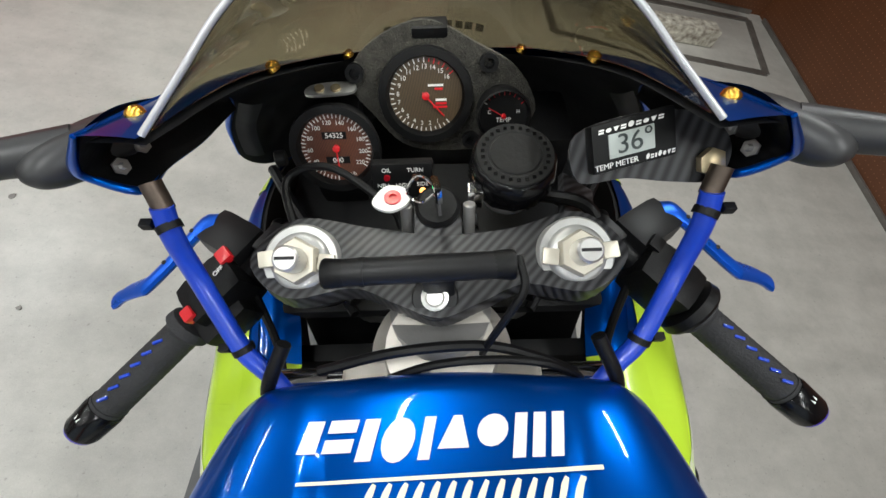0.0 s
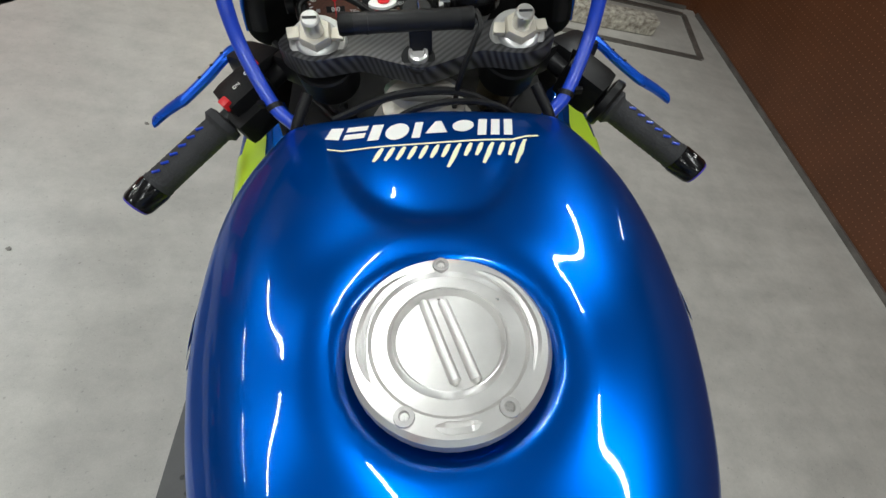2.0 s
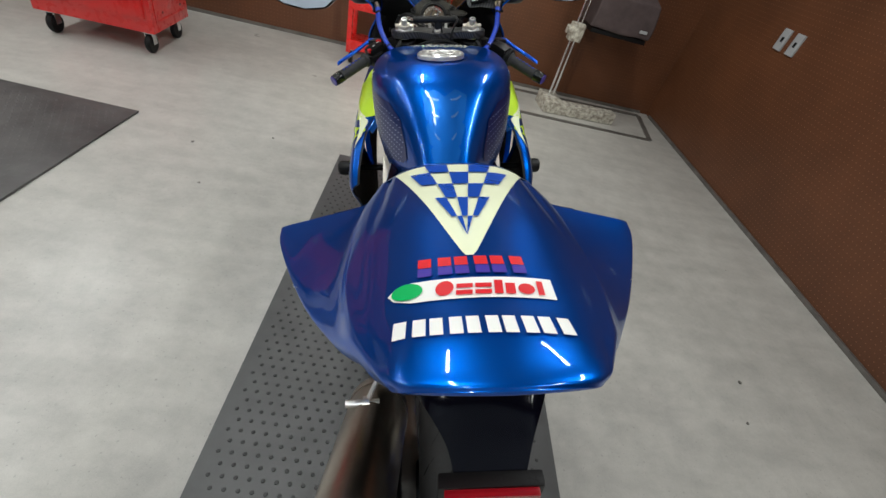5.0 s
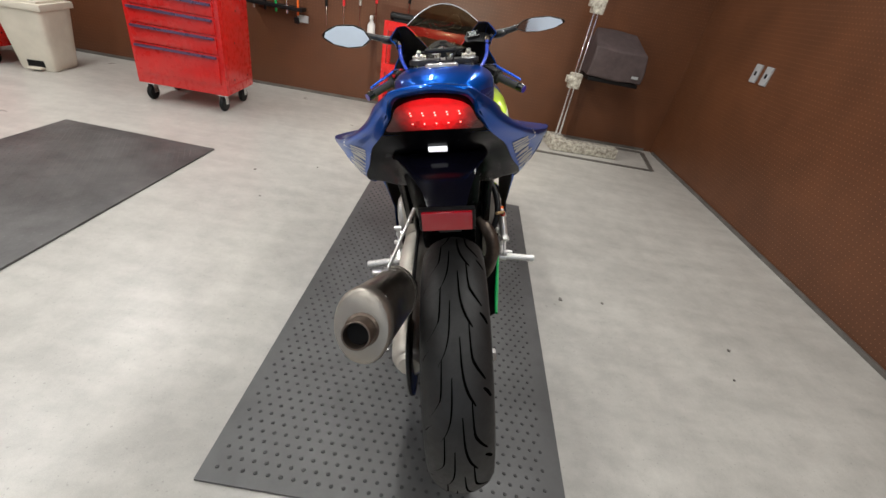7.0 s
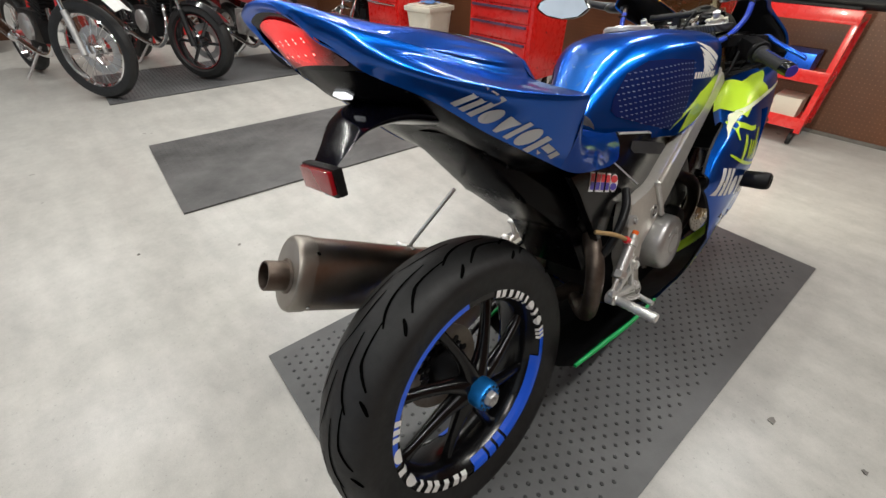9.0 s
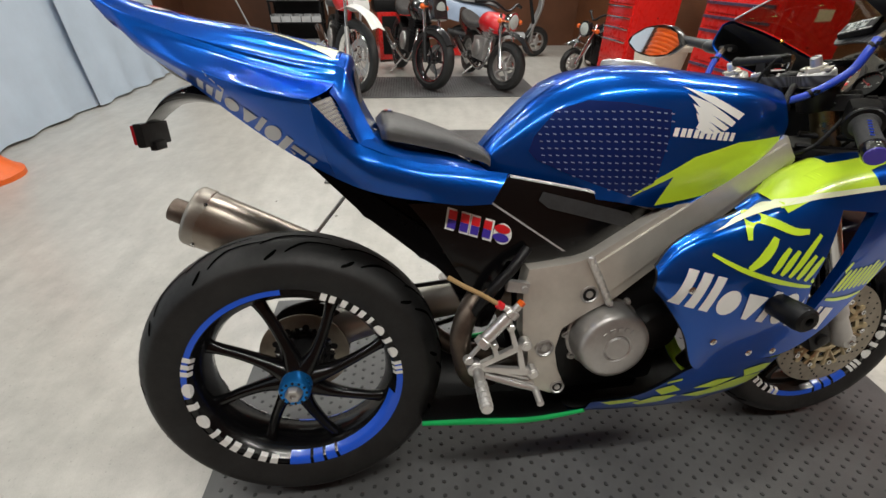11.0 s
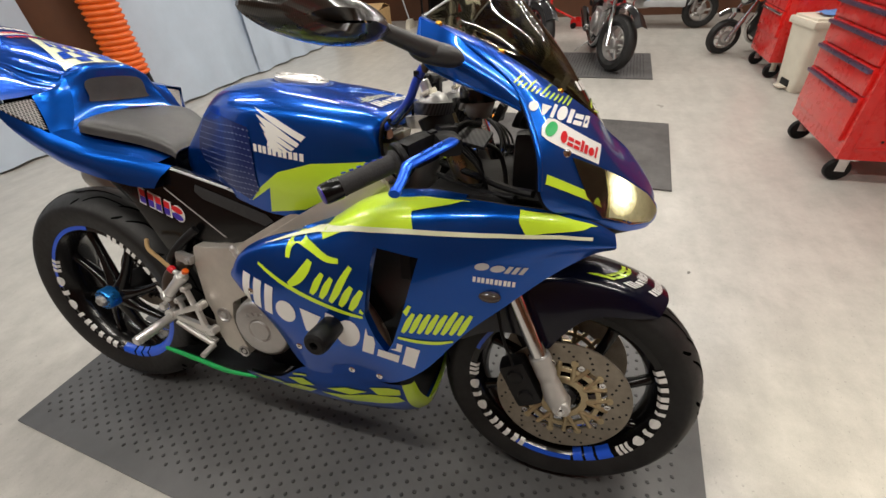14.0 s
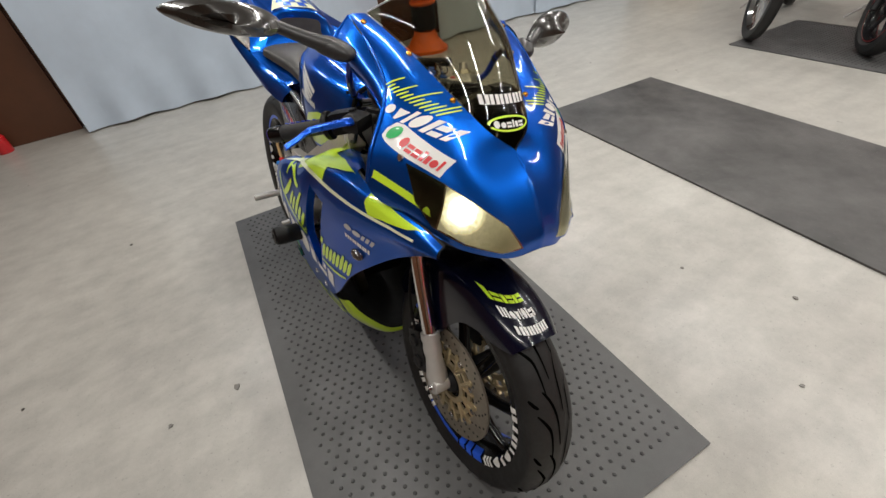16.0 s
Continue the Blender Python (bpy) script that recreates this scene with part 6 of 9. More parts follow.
# mirrors
M_STALK = mat("satin_black_stalk", (0.034, 0.034, 0.035), 0.42, var=0.15, scale=20)
M_SHELLC = weave("lacquered_carbon", (0.008, 0.007, 0.006), (0.030, 0.026, 0.022), 170, 0.3, 0.7)
for sd in (1, -1):
    t0 = Vector((sd * 0.200, 1.075, 1.010))
    bm = bmesh.new()
    bmesh.ops.create_uvsphere(bm, u_segments=24, v_segments=14, radius=1)
    for v in bm.verts:
        q = Vector((0.5 * sum((abs(k) ** 0.7) * (1 if k > 0 else -1) * w_ for k, w_ in zip(v.co, (2, 0, 0))), (abs(v.co.y) ** 0.7) * (1 if v.co.y > 0 else -1), v.co.z))
        v.co = pose(sd * 0.224, 1.096, 0.996, -10, sd * 14, sd * 33) @ Vector((q.x * 0.019, q.y * 0.041, q.z * 0.015))
    mr = bpart("mirror", bm, M_STALK, "black mirror on a round stalk with carbon-look shell")
    bm = bmesh.new()
    hose(bm, [(sd * 0.228, 1.094, 0.998), (sd * 0.268, 1.072, 1.010), (sd * 0.310, 1.045, 1.025)], [0.015, 0.0115, 0.010], 12, 12)
    part("stalk", bm, M_STALK, mr)
    up_ = (lambda b: 1.046 + 0.62 * (b - 1.046) - 0.004) if sd > 0 else (lambda b: b)
    outl = [(0.288, 1.008), (0.306, 1.040), (0.345, 1.062), (0.410, 1.066), (0.455, 1.048), (0.462, 1.030), (0.430, 1.004), (0.375, 0.986), (0.320, 0.986)]
    outl = [(a, up_(b)) for a, b in outl]
    tmp = bmesh.new()
    cen = Vector((0.372, 1.0, 1.026))
    rings = []
    for d, k in ((0.0, 1.0), (0.006, 1.03), (0.018, 1.0), (0.034, 0.80), (0.044, 0.45), (0.047, 0.05)):
        rings.append([Vector((cen.x + (a - cen.x) * k, 1.028 - 0.30 * (a - 0.30) + 0.14 * (b - cen.z) + d, cen.z + (b - cen.z) * k)) for a, b in outl])
    vs = grid(tmp, [list(catmull([tuple(p) for p in r] + [tuple(r[0])], 33))[:-1] for r in rings], True)
    bmesh.ops.recalc_face_normals(tmp, faces=tmp.faces)
    if sd < 0:
        flip(tmp)
    part("mirror_shell", tmp, M_SHELLC, mr, "carbon-weave mirror shell")
    tmp = bmesh.new()
    q = [Vector((cen.x + (a - cen.x) * 0.95, 1.028 - 0.30 * (a - 0.30) + 0.14 * (b - cen.z) + 0.001, cen.z + (b - cen.z) * 0.95)) for a, b in outl]
    tmp.faces.new([tmp.verts.new(p) for p in reversed(q)])
    if sd < 0:
        flip(tmp)
    part("mirror_glass", tmp, M_MIRROR, mr, "mirror glass")

# front fender
AXF = Vector((0, 1.342, 0.292))


def around(axis, r, deg, u):
    a = math.radians(deg)
    return (u, axis.y + r * math.cos(a), axis.z + r * math.sin(a))


fen_rows = []
for deg, ex, wd in ((57, 0.006, 0.058), (61, 0.022, 0.064), (67, 0.036, 0.070), (76, 0.050, 0.075), (86, 0.075, 0.078), (98, 0.120, 0.080), (112, 0.150, 0.080),
                    (126, 0.100, 0.076), (142, 0.060, 0.072), (156, 0.030, 0.066)):
    fen_rows.append([around(AXF, 0.318, deg, 0), around(AXF, 0.314, deg, 0.032), around(AXF, 0.300, deg, wd * 0.86),
                     around(AXF, 0.292 - ex * 0.4, deg, wd), around(AXF, 0.290 - ex, deg, wd + 0.002)])
bm = shell(both(fen_rows), 50, 41, 0.003, AXF)
fender = bpart("front_fender", bm, mat("fender_paint", (0.0015, 0.0025, 0.013), 0.22, coat=0.3, var=0.05, spec=0.3), "dark navy front fender with stickers", sharp=60)
FE = tree_of(fender)
vinyl("fender_lime_mark", word("tsnsns", (0.050, 0.5945), (-0.056, 0), (0, 0.0075), 0.1, 0.1), FE, M_LIME, "lime strokes", fender, "y", 1, 0.0016)
vinyl("fender_white_mark", word("movibtsn", (0.050, 0.582), (-0.062, 0), (0, 0.0085), 0.1, 0.14), FE, M_WHITE, "white block mark", fender, "y", 1, 0.0016)
vinyl("fender_name_mark", word("HHHHH", (0.042, 0.5665), (-0.064, 0), (0, 0.0085), 0, 0.12), FE, M_WHITE, "white block mark", fender, "y", 1, 0.0016)


# ---- wheels ----
M_GROOVE = mat("groove_black", (0.002, 0.002, 0.002), 0.9, var=0.0, spec=0.0)


def wheel(name, axis, R, half, rim_r, spokes, label, letters, discs):
    ax = Vector(axis)
    bm = bmesh.new()
    hw = half * 0.80
    lathe(bm, [(-hw, rim_r + 0.006), (-hw, rim_r - 0.010), (-hw + 0.006, rim_r - 0.014), (-hw + 0.02, rim_r - 0.026), (0, rim_r - 0.034), (hw - 0.02, rim_r - 0.026),
               (hw - 0.006, rim_r - 0.014), (hw, rim_r - 0.010), (hw, rim_r + 0.006)], ax, (1, 0, 0), 72)
    for f in [f for f in bm.faces if len(f.verts) > 8]:
        bm.faces.remove(f)
    w = bpart(name, bm, M_BLACKG, label, sharp=50)
    prof = []
    for a in np.linspace(-1, 1, 19):
        ang = a * 1.25
        prof.append((half * math.sin(ang) / math.sin(1.25), R - half * 0.93 * (1 - math.cos(ang)) / (1 - math.cos(1.25)) * 0.58))
    side_in = [(half * 0.985, prof[-1][1] - 0.012), (half * 0.93, rim_r + 0.018), (half * 0.84, rim_r + 0.004)]
    prof = [(-a, b) for a, b in reversed(side_in)] + prof + side_in
    bm = bmesh.new()
    lathe(bm, prof, ax, (1, 0, 0), 96)
    for f in [f for f in bm.faces if len(f.verts) > 8]:
        bm.faces.remove(f)
    tyre = part("tyre", bm, M_RUBBER, w, "black sport tyre with curved tread grooves", 50)

    def on_tyre(u, deg, lift):
        s = max(-1, min(1, u / half))
        ang = math.asin(max(-1, min(1, s * math.sin(1.25))))
        r = R - half * 0.93 * (1 - math.cos(ang)) / (1 - math.cos(1.25)) * 0.58 + lift
        a = math.radians(deg)
        return (ax.x + u, ax.y + r * math.cos(a), ax.z + r * math.sin(a))
    bm = bmesh.new()
    n = 13
    for k in range(n):
        for sg in (1, -1):
            d0 = 360 / n * (k + (0.5 if sg < 0 else 0))
            for pts in (((0.76, 3), (0.52, -2), (0.42, -6), (0.38, -18)), ((0.48, 12), (0.28, 7), (0.16, 0), (0.12, -12)), ((0.90, 10), (0.80, 7.5), (0.70, 6))):
                cs = catmull([(sg * p * half, d0 + q) for p, q in pts], 9)
                row = []
                for i, (u, dg) in enumerate(cs):
                    wd = 0.0022 * math.sin(math.pi * (i + 0.7) / 9.4) ** 0.5
                    dgd = math.degrees(wd / R) * 1.2
                    row.append((on_tyre(u - wd, dg + dgd, 0.0010), on_tyre(u + wd, dg - dgd, 0.0010)))
                vs = [(bm.verts.new(a), bm.verts.new(b)) for a, b in row]
                for i in range(8):
                    bm.faces.new((vs[i][0], vs[i][1], vs[i + 1][1], vs[i + 1][0]))
    g = part("tread_pattern", bm, M_GROOVE, tyre)
    tagged(g, kind="stuff")
    # spokes
    for k in range(spokes):
        a = 2 * math.pi * k / spokes + 0.10
        bm = bmesh.new()
        e1, e2 = Vector((0, math.cos(a), math.sin(a))), Vector((0, -math.sin(a), math.cos(a)))
        rows = []
        for s, wd, dp, tw in ((0.030, 0.024, 0.022, 0.0), (0.075, 0.0150, 0.017, 0.004), (0.13, 0.0125, 0.013, 0.018), (0.175, 0.0135, 0.012, 0.034), (rim_r - 0.024, 0.021, 0.012, 0.046)):
            c = ax + e1 * s + e2 * tw + Vector((half * (0.58 - 1.6 * s), 0, 0))
            rows.append([tuple(c + e2 * (wd * math.cos(q)) + Vector((dp * math.sin(q), 0, 0))) for q in np.linspace(0, 2 * math.pi, 11)[:-1]])
        grid(bm, [[tuple(p) for p in r] for r in dense([r + [r[0]] for r in rows], 12, 21)])
        bmesh.ops.remove_doubles(bm, verts=bm.verts, dist=1e-5)
        bmesh.ops.recalc_face_normals(bm, faces=bm.faces)
        part("spoke", bm, M_BLACKG, w)
    # tape and letters on the rim lip
    for sg in (1, -1):
        def ring(name, r0, r1, d0, d1, m_, off, lab=""):
            bm = bmesh.new()
            st = max(2, int(abs(d1 - d0) / 4) + 1)
            vs = []
            for dg in np.linspace(d0, d1, st):
                c, s = math.cos(math.radians(dg)), math.sin(math.radians(dg))
                vs.append([bm.verts.new((ax.x + sg * (hw + off), ax.y + r * c, ax.z + r * s)) for r in (r0, r1)])
            for i in range(st - 1):
                bm.faces.new((vs[i][0], vs[i][1], vs[i + 1][1], vs[i + 1][0]))
            bmesh.ops.recalc_face_normals(bm, faces=bm.faces)
            if bm.faces and bm.faces[:][0].normal.x * sg < 0:
                bmesh.ops.reverse_faces(bm, faces=bm.faces)
            return part(name, bm, m_, w, lab)
        ring("rim_band", rim_r - 0.010, rim_r + 0.006, 0, 360, M_BLACKG, 0.0012)

        def letter_row(d0, nl, span):
            """Plain white shapes round the rim, tops towards the hub."""
            for group in word("wOtOiAtU"[:nl], (0, 0), (span, 0), (0, 0.025), 0.0, 0.42):
                bm = bmesh.new()
                for q in group:
                    bm.faces.new([bm.verts.new((a, b, 0)) for a, b in q])
                for cut in (0.0155, 0.020):
                    bmesh.ops.bisect_plane(bm, geom=bm.verts[:] + bm.edges[:] + bm.faces[:], plane_co=(0, cut, 0), plane_no=(0, 1, 0))
                for v in bm.verts:
                    a, b = math.radians(d0 + v.co.x), v.co.y
                    flat, slope = min(b, 0.0155), max(0.0, b - 0.0155)
                    r = rim_r + 0.004 - flat - 0.60 * slope
                    v.co = (ax.x + sg * (hw + 0.0036 - 0.80 * slope), ax.y + r * math.cos(a), ax.z + r * math.sin(a))
                bmesh.ops.recalc_face_normals(bm, faces=bm.faces)
                bmesh.ops.reverse_faces(bm, faces=[f for f in bm.faces if f.normal.x * sg < 0])
                part("white_block", bm, M_WHITE, w, "plain white shape on the rim")
        for d0, d1, r0 in letters["tape"]:
            if r0 < 0.02:
                ring("blue_tape", rim_r - r0, rim_r + 0.004, d0, d1, M_TAPE, 0.0022, "blue rim tape")
                continue
            bm = bmesh.new()
            st = max(2, int(abs(d1 - d0) / 3) + 1)
            grid(bm, [[(ax.x + sg * (hw + o), ax.y + (rim_r + q) * math.cos(math.radians(dg)), ax.z + (rim_r + q) * math.sin(math.radians(dg)))
                       for o, q in ((0.0024, 0.004), (0.0024, -0.0125), (-0.0052, -0.017), (-0.014, -0.0235))] for dg in np.linspace(d0, d1, st)])
            if sg < 0:
                bmesh.ops.reverse_faces(bm, faces=bm.faces)
            part("blue_tape", bm, M_TAPE, w, "blue rim tape", 60)
        for d0, nl, span in letters["words"]:
            letter_row(d0, nl, span)
    return w, tyre


AXR = Vector((0.016, -0.006, 0.321))
rw, rtyre = wheel("rear_wheel", AXR, 0.325, 0.076, 0.226, 8, "black eight-spoke rear wheel with blue rim tape", {
    "tape": [(-102, -90, 0.022), (-88, -82, 0.022), (-80, -74, 0.022), (-72, -14, 0.024), (-14, 8, 0.010), (90, 182, 0.008)], "words": [(155, 8, 96), (0, 8, 70)]}, None)
fw, ftyre = wheel("front_wheel", AXF, 0.292, 0.060, 0.216, 8, "black spoked front wheel with blue rim tape", {
    "tape": [(-60, -50, 0.022), (-68, -62, 0.022), (-76, -70, 0.022), (-115, -78, 0.012), (90, 160, 0.005)], "words": [(-46, 8, 76), (172, 8, 78)]}, None)

# rear hub and drive side
bm = bmesh.new()
lathe(bm, [(-0.09, 0.045), (0.04, 0.045), (0.05, 0.040), (0.060, 0.034)], AXR, (1, 0, 0), 28)
part("hub", bm, M_BLACKM, rw)
bm = bmesh.new()
lathe(bm, [(0.050, 0.034), (0.085, 0.033), (0.092, 0.029), (0.093, 0.020), (0.088, 0.019)], AXR, (1, 0, 0), 32)
part("hub_collar", bm, M_HUB, rw, "light blue anodised hub collar")
bm = bmesh.new()
lathe(bm, [(0.085, 0.019), (0.100, 0.018), (0.104, 0.014), (0.104, 0.008), (0.098, 0.007), (0.098, 0)], AXR, (1, 0, 0), 6)
part("axle_nut", bm, M_CAST, rw, "steel axle nut")
bm = bmesh.new()
for k in range(12):
    a = 2 * math.pi * k / 12
    lathe(bm, [(0, 0.003), (0.0015, 0.003), (0.0015, 0)], (AXR.x + 0.0925, AXR.y + 0.026 * math.cos(a), AXR.z + 0.026 * math.sin(a)), (1, 0, 0), 6)
tagged(part("collar_holes", bm, M_DARK, rw), kind="stuff")


def disc(parent, axis, u, r, material, carrier):
    bm = bmesh.new()
    sg = 1 if u > 0 else -1
    lathe(bm, [(-0.002, r * 0.66), (-0.002, r), (0.003, r), (0.003, r * 0.66)], (u, axis.y, axis.z), (sg, 0, 0), 64)
    for f in [f for f in bm.faces if len(f.verts) > 8]:
        bm.faces.remove(f)
    d = part("brake_disc", bm, material, parent, "drilled bronze-grey brake disc")
    bm = bmesh.new()
    for k in range(72):
        a = 2 * math.pi * k / 72
        rr = r * (0.73 + 0.07 * (k % 4))
        lathe(bm, [(0, 0.0032), (0.0006, 0.003), (0.0006, 0)], (u + sg * 0.003, axis.y + rr * math.cos(a), axis.z + rr * math.sin(a)), (sg, 0, 0), 6)
    tagged(part("disc_drilling", bm, M_DARK, d), kind="stuff")
    bm = bmesh.new()
    for r0_, r1_ in ((0.28, 0.38), (0.50, 0.57)):
        ring_ = bmesh.new()
        lathe(ring_, [(-0.003, r * r0_), (-0.003, r * r1_), (0.004, r * r1_), (0.004, r * r0_), (-0.003, r * r0_)], (u, axis.y, axis.z), (sg, 0, 0), 40)
        for f in [f for f in ring_.faces if len(f.verts) > 8]:
            ring_.faces.remove(f)
        join(bm, ring_)
    part("disc_carrier", bm, carrier, d, "bronze disc carrier")
    for k in range(10):
        a = 2 * math.pi * k / 10
        bm = bmesh.new()
        for q in (-0.16, 0.16):
            p0 = (u + sg * 0.002, axis.y + r * 0.36 * math.cos(a), axis.z + r * 0.36 * math.sin(a))
            p1 = (u + sg * 0.002, axis.y + r * 0.68 * math.cos(a + q), axis.z + r * 0.68 * math.sin(a + q))
            rod(bm, p0, p1, 0.0055, n=6)
        lathe(bm, [(-0.004, 0.008), (0.006, 0.008), (0.006, 0)], (u, axis.y + r * 0.68 * math.cos(a + 0.16), axis.z + r * 0.68 * math.sin(a + 0.16)), (sg, 0, 0), 10)
        part("carrier_arm", bm, carrier, d)
    for k in range(10):
        a = 2 * math.pi * k / 10
        bm = bmesh.new()
        lathe(bm, [(0.002, 0.0075), (0.007, 0.0070), (0.007, 0.004), (0.005, 0.0035), (0.005, 0)], (u, axis.y + r * 0.655 * math.cos(a), axis.z + r * 0.655 * math.sin(a)), (sg, 0, 0), 12)
        part("floating_pin", bm, M_CHROME, d)
    return d


M_CARR = mat("gold_bronze", (0.58, 0.48, 0.30), 0.35, metal=0.75, var=0.1)
for sd in (1, -1):
    disc(fw, AXF, sd * 0.068, 0.148, M_BRONZE, M_CARR)
disc(rw, AXR, -0.039, 0.105, M_BRONZE, M_BLACKM)
bm = bmesh.new()
lathe(bm, [(-0.07, 0.03), (0.07, 0.03), (0.08, 0.022)], AXF, (1, 0, 0), 24)
part("hub", bm, M_BLACKM, fw)
bm = bmesh.new()
lathe(bm, [(0, 0.085), (0.006, 0.100), (0.012, 0.085), (0.012, 0.06)], (-0.115, 0, 0.320), (1, 0, 0), 48)
bpart("rear_sprocket", bm, M_BLACKM, "dark rear sprocket", rw)
bm = bmesh.new()
hose(bm, [(-0.11, 0.52, 0.40), (-0.125, 0.35, 0.39), (-0.125, 0.15, 0.35), (-0.115, 0.0, 0.32), (-0.115, -0.04, 0.32)], [0.05, 0.048, 0.046, 0.052, 0.03], 14, 24)
bpart("swingarm", bm, M_SPAR, "satin aluminium single-sided swingarm")
bm = bmesh.new()
hose(bm, [(-0.109, 0.50, 0.455), (-0.109, 0.25, 0.440), (-0.109, 0.0, 0.418), (-0.109, -0.075, 0.385), (-0.109, -0.098, 0.320), (-0.109, -0.075, 0.255), (-0.109, 0.0, 0.222), (-0.109, 0.25, 0.30), (-0.109, 0.5, 0.37)], 0.006, 6, 60)
bpart("chain", bm, M_BLACKM, "dark drive chain")

# fork
M_SLIDER = mat("slider_alloy", (0.60, 0.59, 0.57), 0.4, metal=0.5, var=0.06)
for sd in (1, -1):
    top_, bot = Vector((sd * 0.100, 1.046, 0.945)), Vector((sd * 0.100, 1.345, 0.292))
    bot = Vector((sd * 0.100, 1.335, 0.300))
    d = (bot - top_).normalized()
    bm = bmesh.new()
    rod(bm, top_ + d * 0.05, top_ + d * 0.66, 0.0175, n=20)
    leg = bpart("fork_leg", bm, M_CHROME, "fork leg with chrome tube and grey cast slider")
    bm = bmesh.new()
    L = (bot - top_).length
    lathe(bm, [(0.575, 0.0185), (0.575, 0.0225), (0.590, 0.0235), (0.600, 0.0205), (0.612, 0.0225), (0.625, 0.0225), (0.63, 0.0205), (L - 0.07, 0.0200), (L - 0.02, 0.026), (L + 0.012, 0.020)], top_, d, 22)
    rod(bm, bot - Vector((sd * 0.02, -0.006, 0)), bot + Vector((sd * 0.022, 0.006, 0)), 0.020, n=18, bevel=0.003)
    part("slider", bm, M_SLIDER, leg, "grey cast fork slider")
    bm = bmesh.new()
    rod(bm, top_ + d * 0.055, top_ + d * 0.24, 0.0225, n=18)
    part("upper_tube", bm, mat("gold_fork_tube", (0.34, 0.28, 0.16), 0.3, metal=0.9, var=0.1) if sd > 0 else M_CHROME, leg)
    bm = bmesh.new()
    lathe(bm, [(0, 0.008), (0.004, 0.008), (0.004, 0.005), (0.010, 0.0045), (0.010, 0)], bot + Vector((sd * 0.022, 0.006, 0)), (sd, 0, 0), 6)
    part("pinch_bolt", bm, M_CHROME, leg)
    bm = bmesh.new()
    c = Vector((sd * 0.088, 1.250, 0.335))
    box(bm, c, (0.050, 0.060, 0.115), 0.014, pose(0, 0, 0, 28, 0, 0))
    cal = bpart("brake_caliper", bm, M_BLACKM, "black front brake caliper")
    for q in (-0.028, 0.028):
        bm = bmesh.new()
        lathe(bm, [(0, 0.017), (0.006, 0.016), (0.008, 0.010), (0.008, 0)], c + Vector((sd * 0.025, -q * 0.47, q * 0.88)), (sd, 0, 0), 16)
        part("piston_cap", bm, M_BLACKM, cal)
    bm = bmesh.new()
    hose(bm, [c + Vector((sd * 0.02, -0.02, 0.05)), (sd * 0.11, 1.20, 0.47), (sd * 0.09, 1.17, 0.60), (sd * 0.07, 1.14, 0.75)], 0.004, 8, 20)
    part("brake_hose", bm, M_BLACK, cal)
bm = bmesh.new()
plate(bm, rounded([(-0.130, 1.115), (-0.11, 1.155), (0, 1.14), (0.11, 1.155), (0.130, 1.115), (0.09, 1.075), (0, 1.09), (-0.09, 1.075)], 48), 0.705, 0.735, 0.006, "w")
bpart("lower_yoke", bm, M_CAST, "grey cast lower yoke")

# radiator and dark innards
bm = bmesh.new()
box(bm, (0, 1.085, 0.645), (0.34, 0.045, 0.17), 0.008, pose(0, 0, 0, -14, 0, 0))
rad = bpart("radiator", bm, M_BLACKM, "black radiator behind the front wheel")
bm = bmesh.new()
for k in range(15):
    box(bm, (0, 1.085 + 0.006 - 0.0027 * k + 0.028, 0.575 + 0.0098 * k - 0.003), (0.31, 0.004, 0.003))
tagged(part("fins", bm, M_BLACKM, rad), kind="stuff")
# plain near-black boxes added to fill the nose hollow with darkness
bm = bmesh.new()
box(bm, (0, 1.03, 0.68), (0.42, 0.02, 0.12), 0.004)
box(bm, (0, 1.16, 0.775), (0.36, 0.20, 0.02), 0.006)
bpart("inner_dark_fill", bm, M_DARK, "near-black panels added to darken the hollow behind the nose")
for sd in (1, -1):
    bm = bmesh.new()
    box(bm, (sd * 0.112, 1.240, 0.832), (0.060, 0.080, 0.100), 0.018)
    bpart("lamp_housing", bm, M_BLACK, "black headlamp housing inside the nose")
for sd in (1, -1):
    bm = bmesh.new()
    hose(bm, [(sd * 0.085, 1.060, 0.812), (sd * 0.130, 1.130, 0.806), (sd * 0.178, 1.200, 0.800), (sd * 0.205, 1.244, 0.802)], 0.0065, 8, 20)
    hose(bm, [(sd * 0.090, 1.055, 0.790), (sd * 0.140, 1.130, 0.784), (sd * 0.190, 1.215, 0.788)], 0.005, 8, 20)
    bpart("fairing_stay", bm, M_BLACKM, "black tubular fairing stay")
    for q in range(4):
        bm = bmesh.new()
        a_ = 0.012 * q
        hose(bm, [(sd * (0.115 + a_), 1.075 + 0.4 * a_, 0.872), (sd * (0.128 + 1.2 * a_), 1.110 + a_, 0.860 - 0.8 * a_), (sd * (0.112 + a_), 1.140 + 0.6 * a_, 0.820 - a_), (sd * (0.082 + 0.5 * a_), 1.130, 0.760)], 0.0042 - 0.0005 * q, 8, 22)
        bpart("cable", bm, M_BLACK, "black control cable")
    bm = bmesh.new()
    hose(bm, [(sd * 0.112, 0.990, 0.905), (sd * 0.128, 0.965, 0.880), (sd * 0.136, 0.960, 0.840), (sd * 0.125, 0.975, 0.790), (sd * 0.100, 0.990, 0.740)], 0.0055, 10, 24)
    bpart("cable", bm, M_BLACK, "black hose looping beside the tank")

# exhaust
e0, e1 = Vector((-0.155, -0.236, 0.652)), Vector((-0.142, 0.090, 0.476))
ed = (e1 - e0).normalized()
bm = bmesh.new()
x_, y_ = frame_axes(ed)


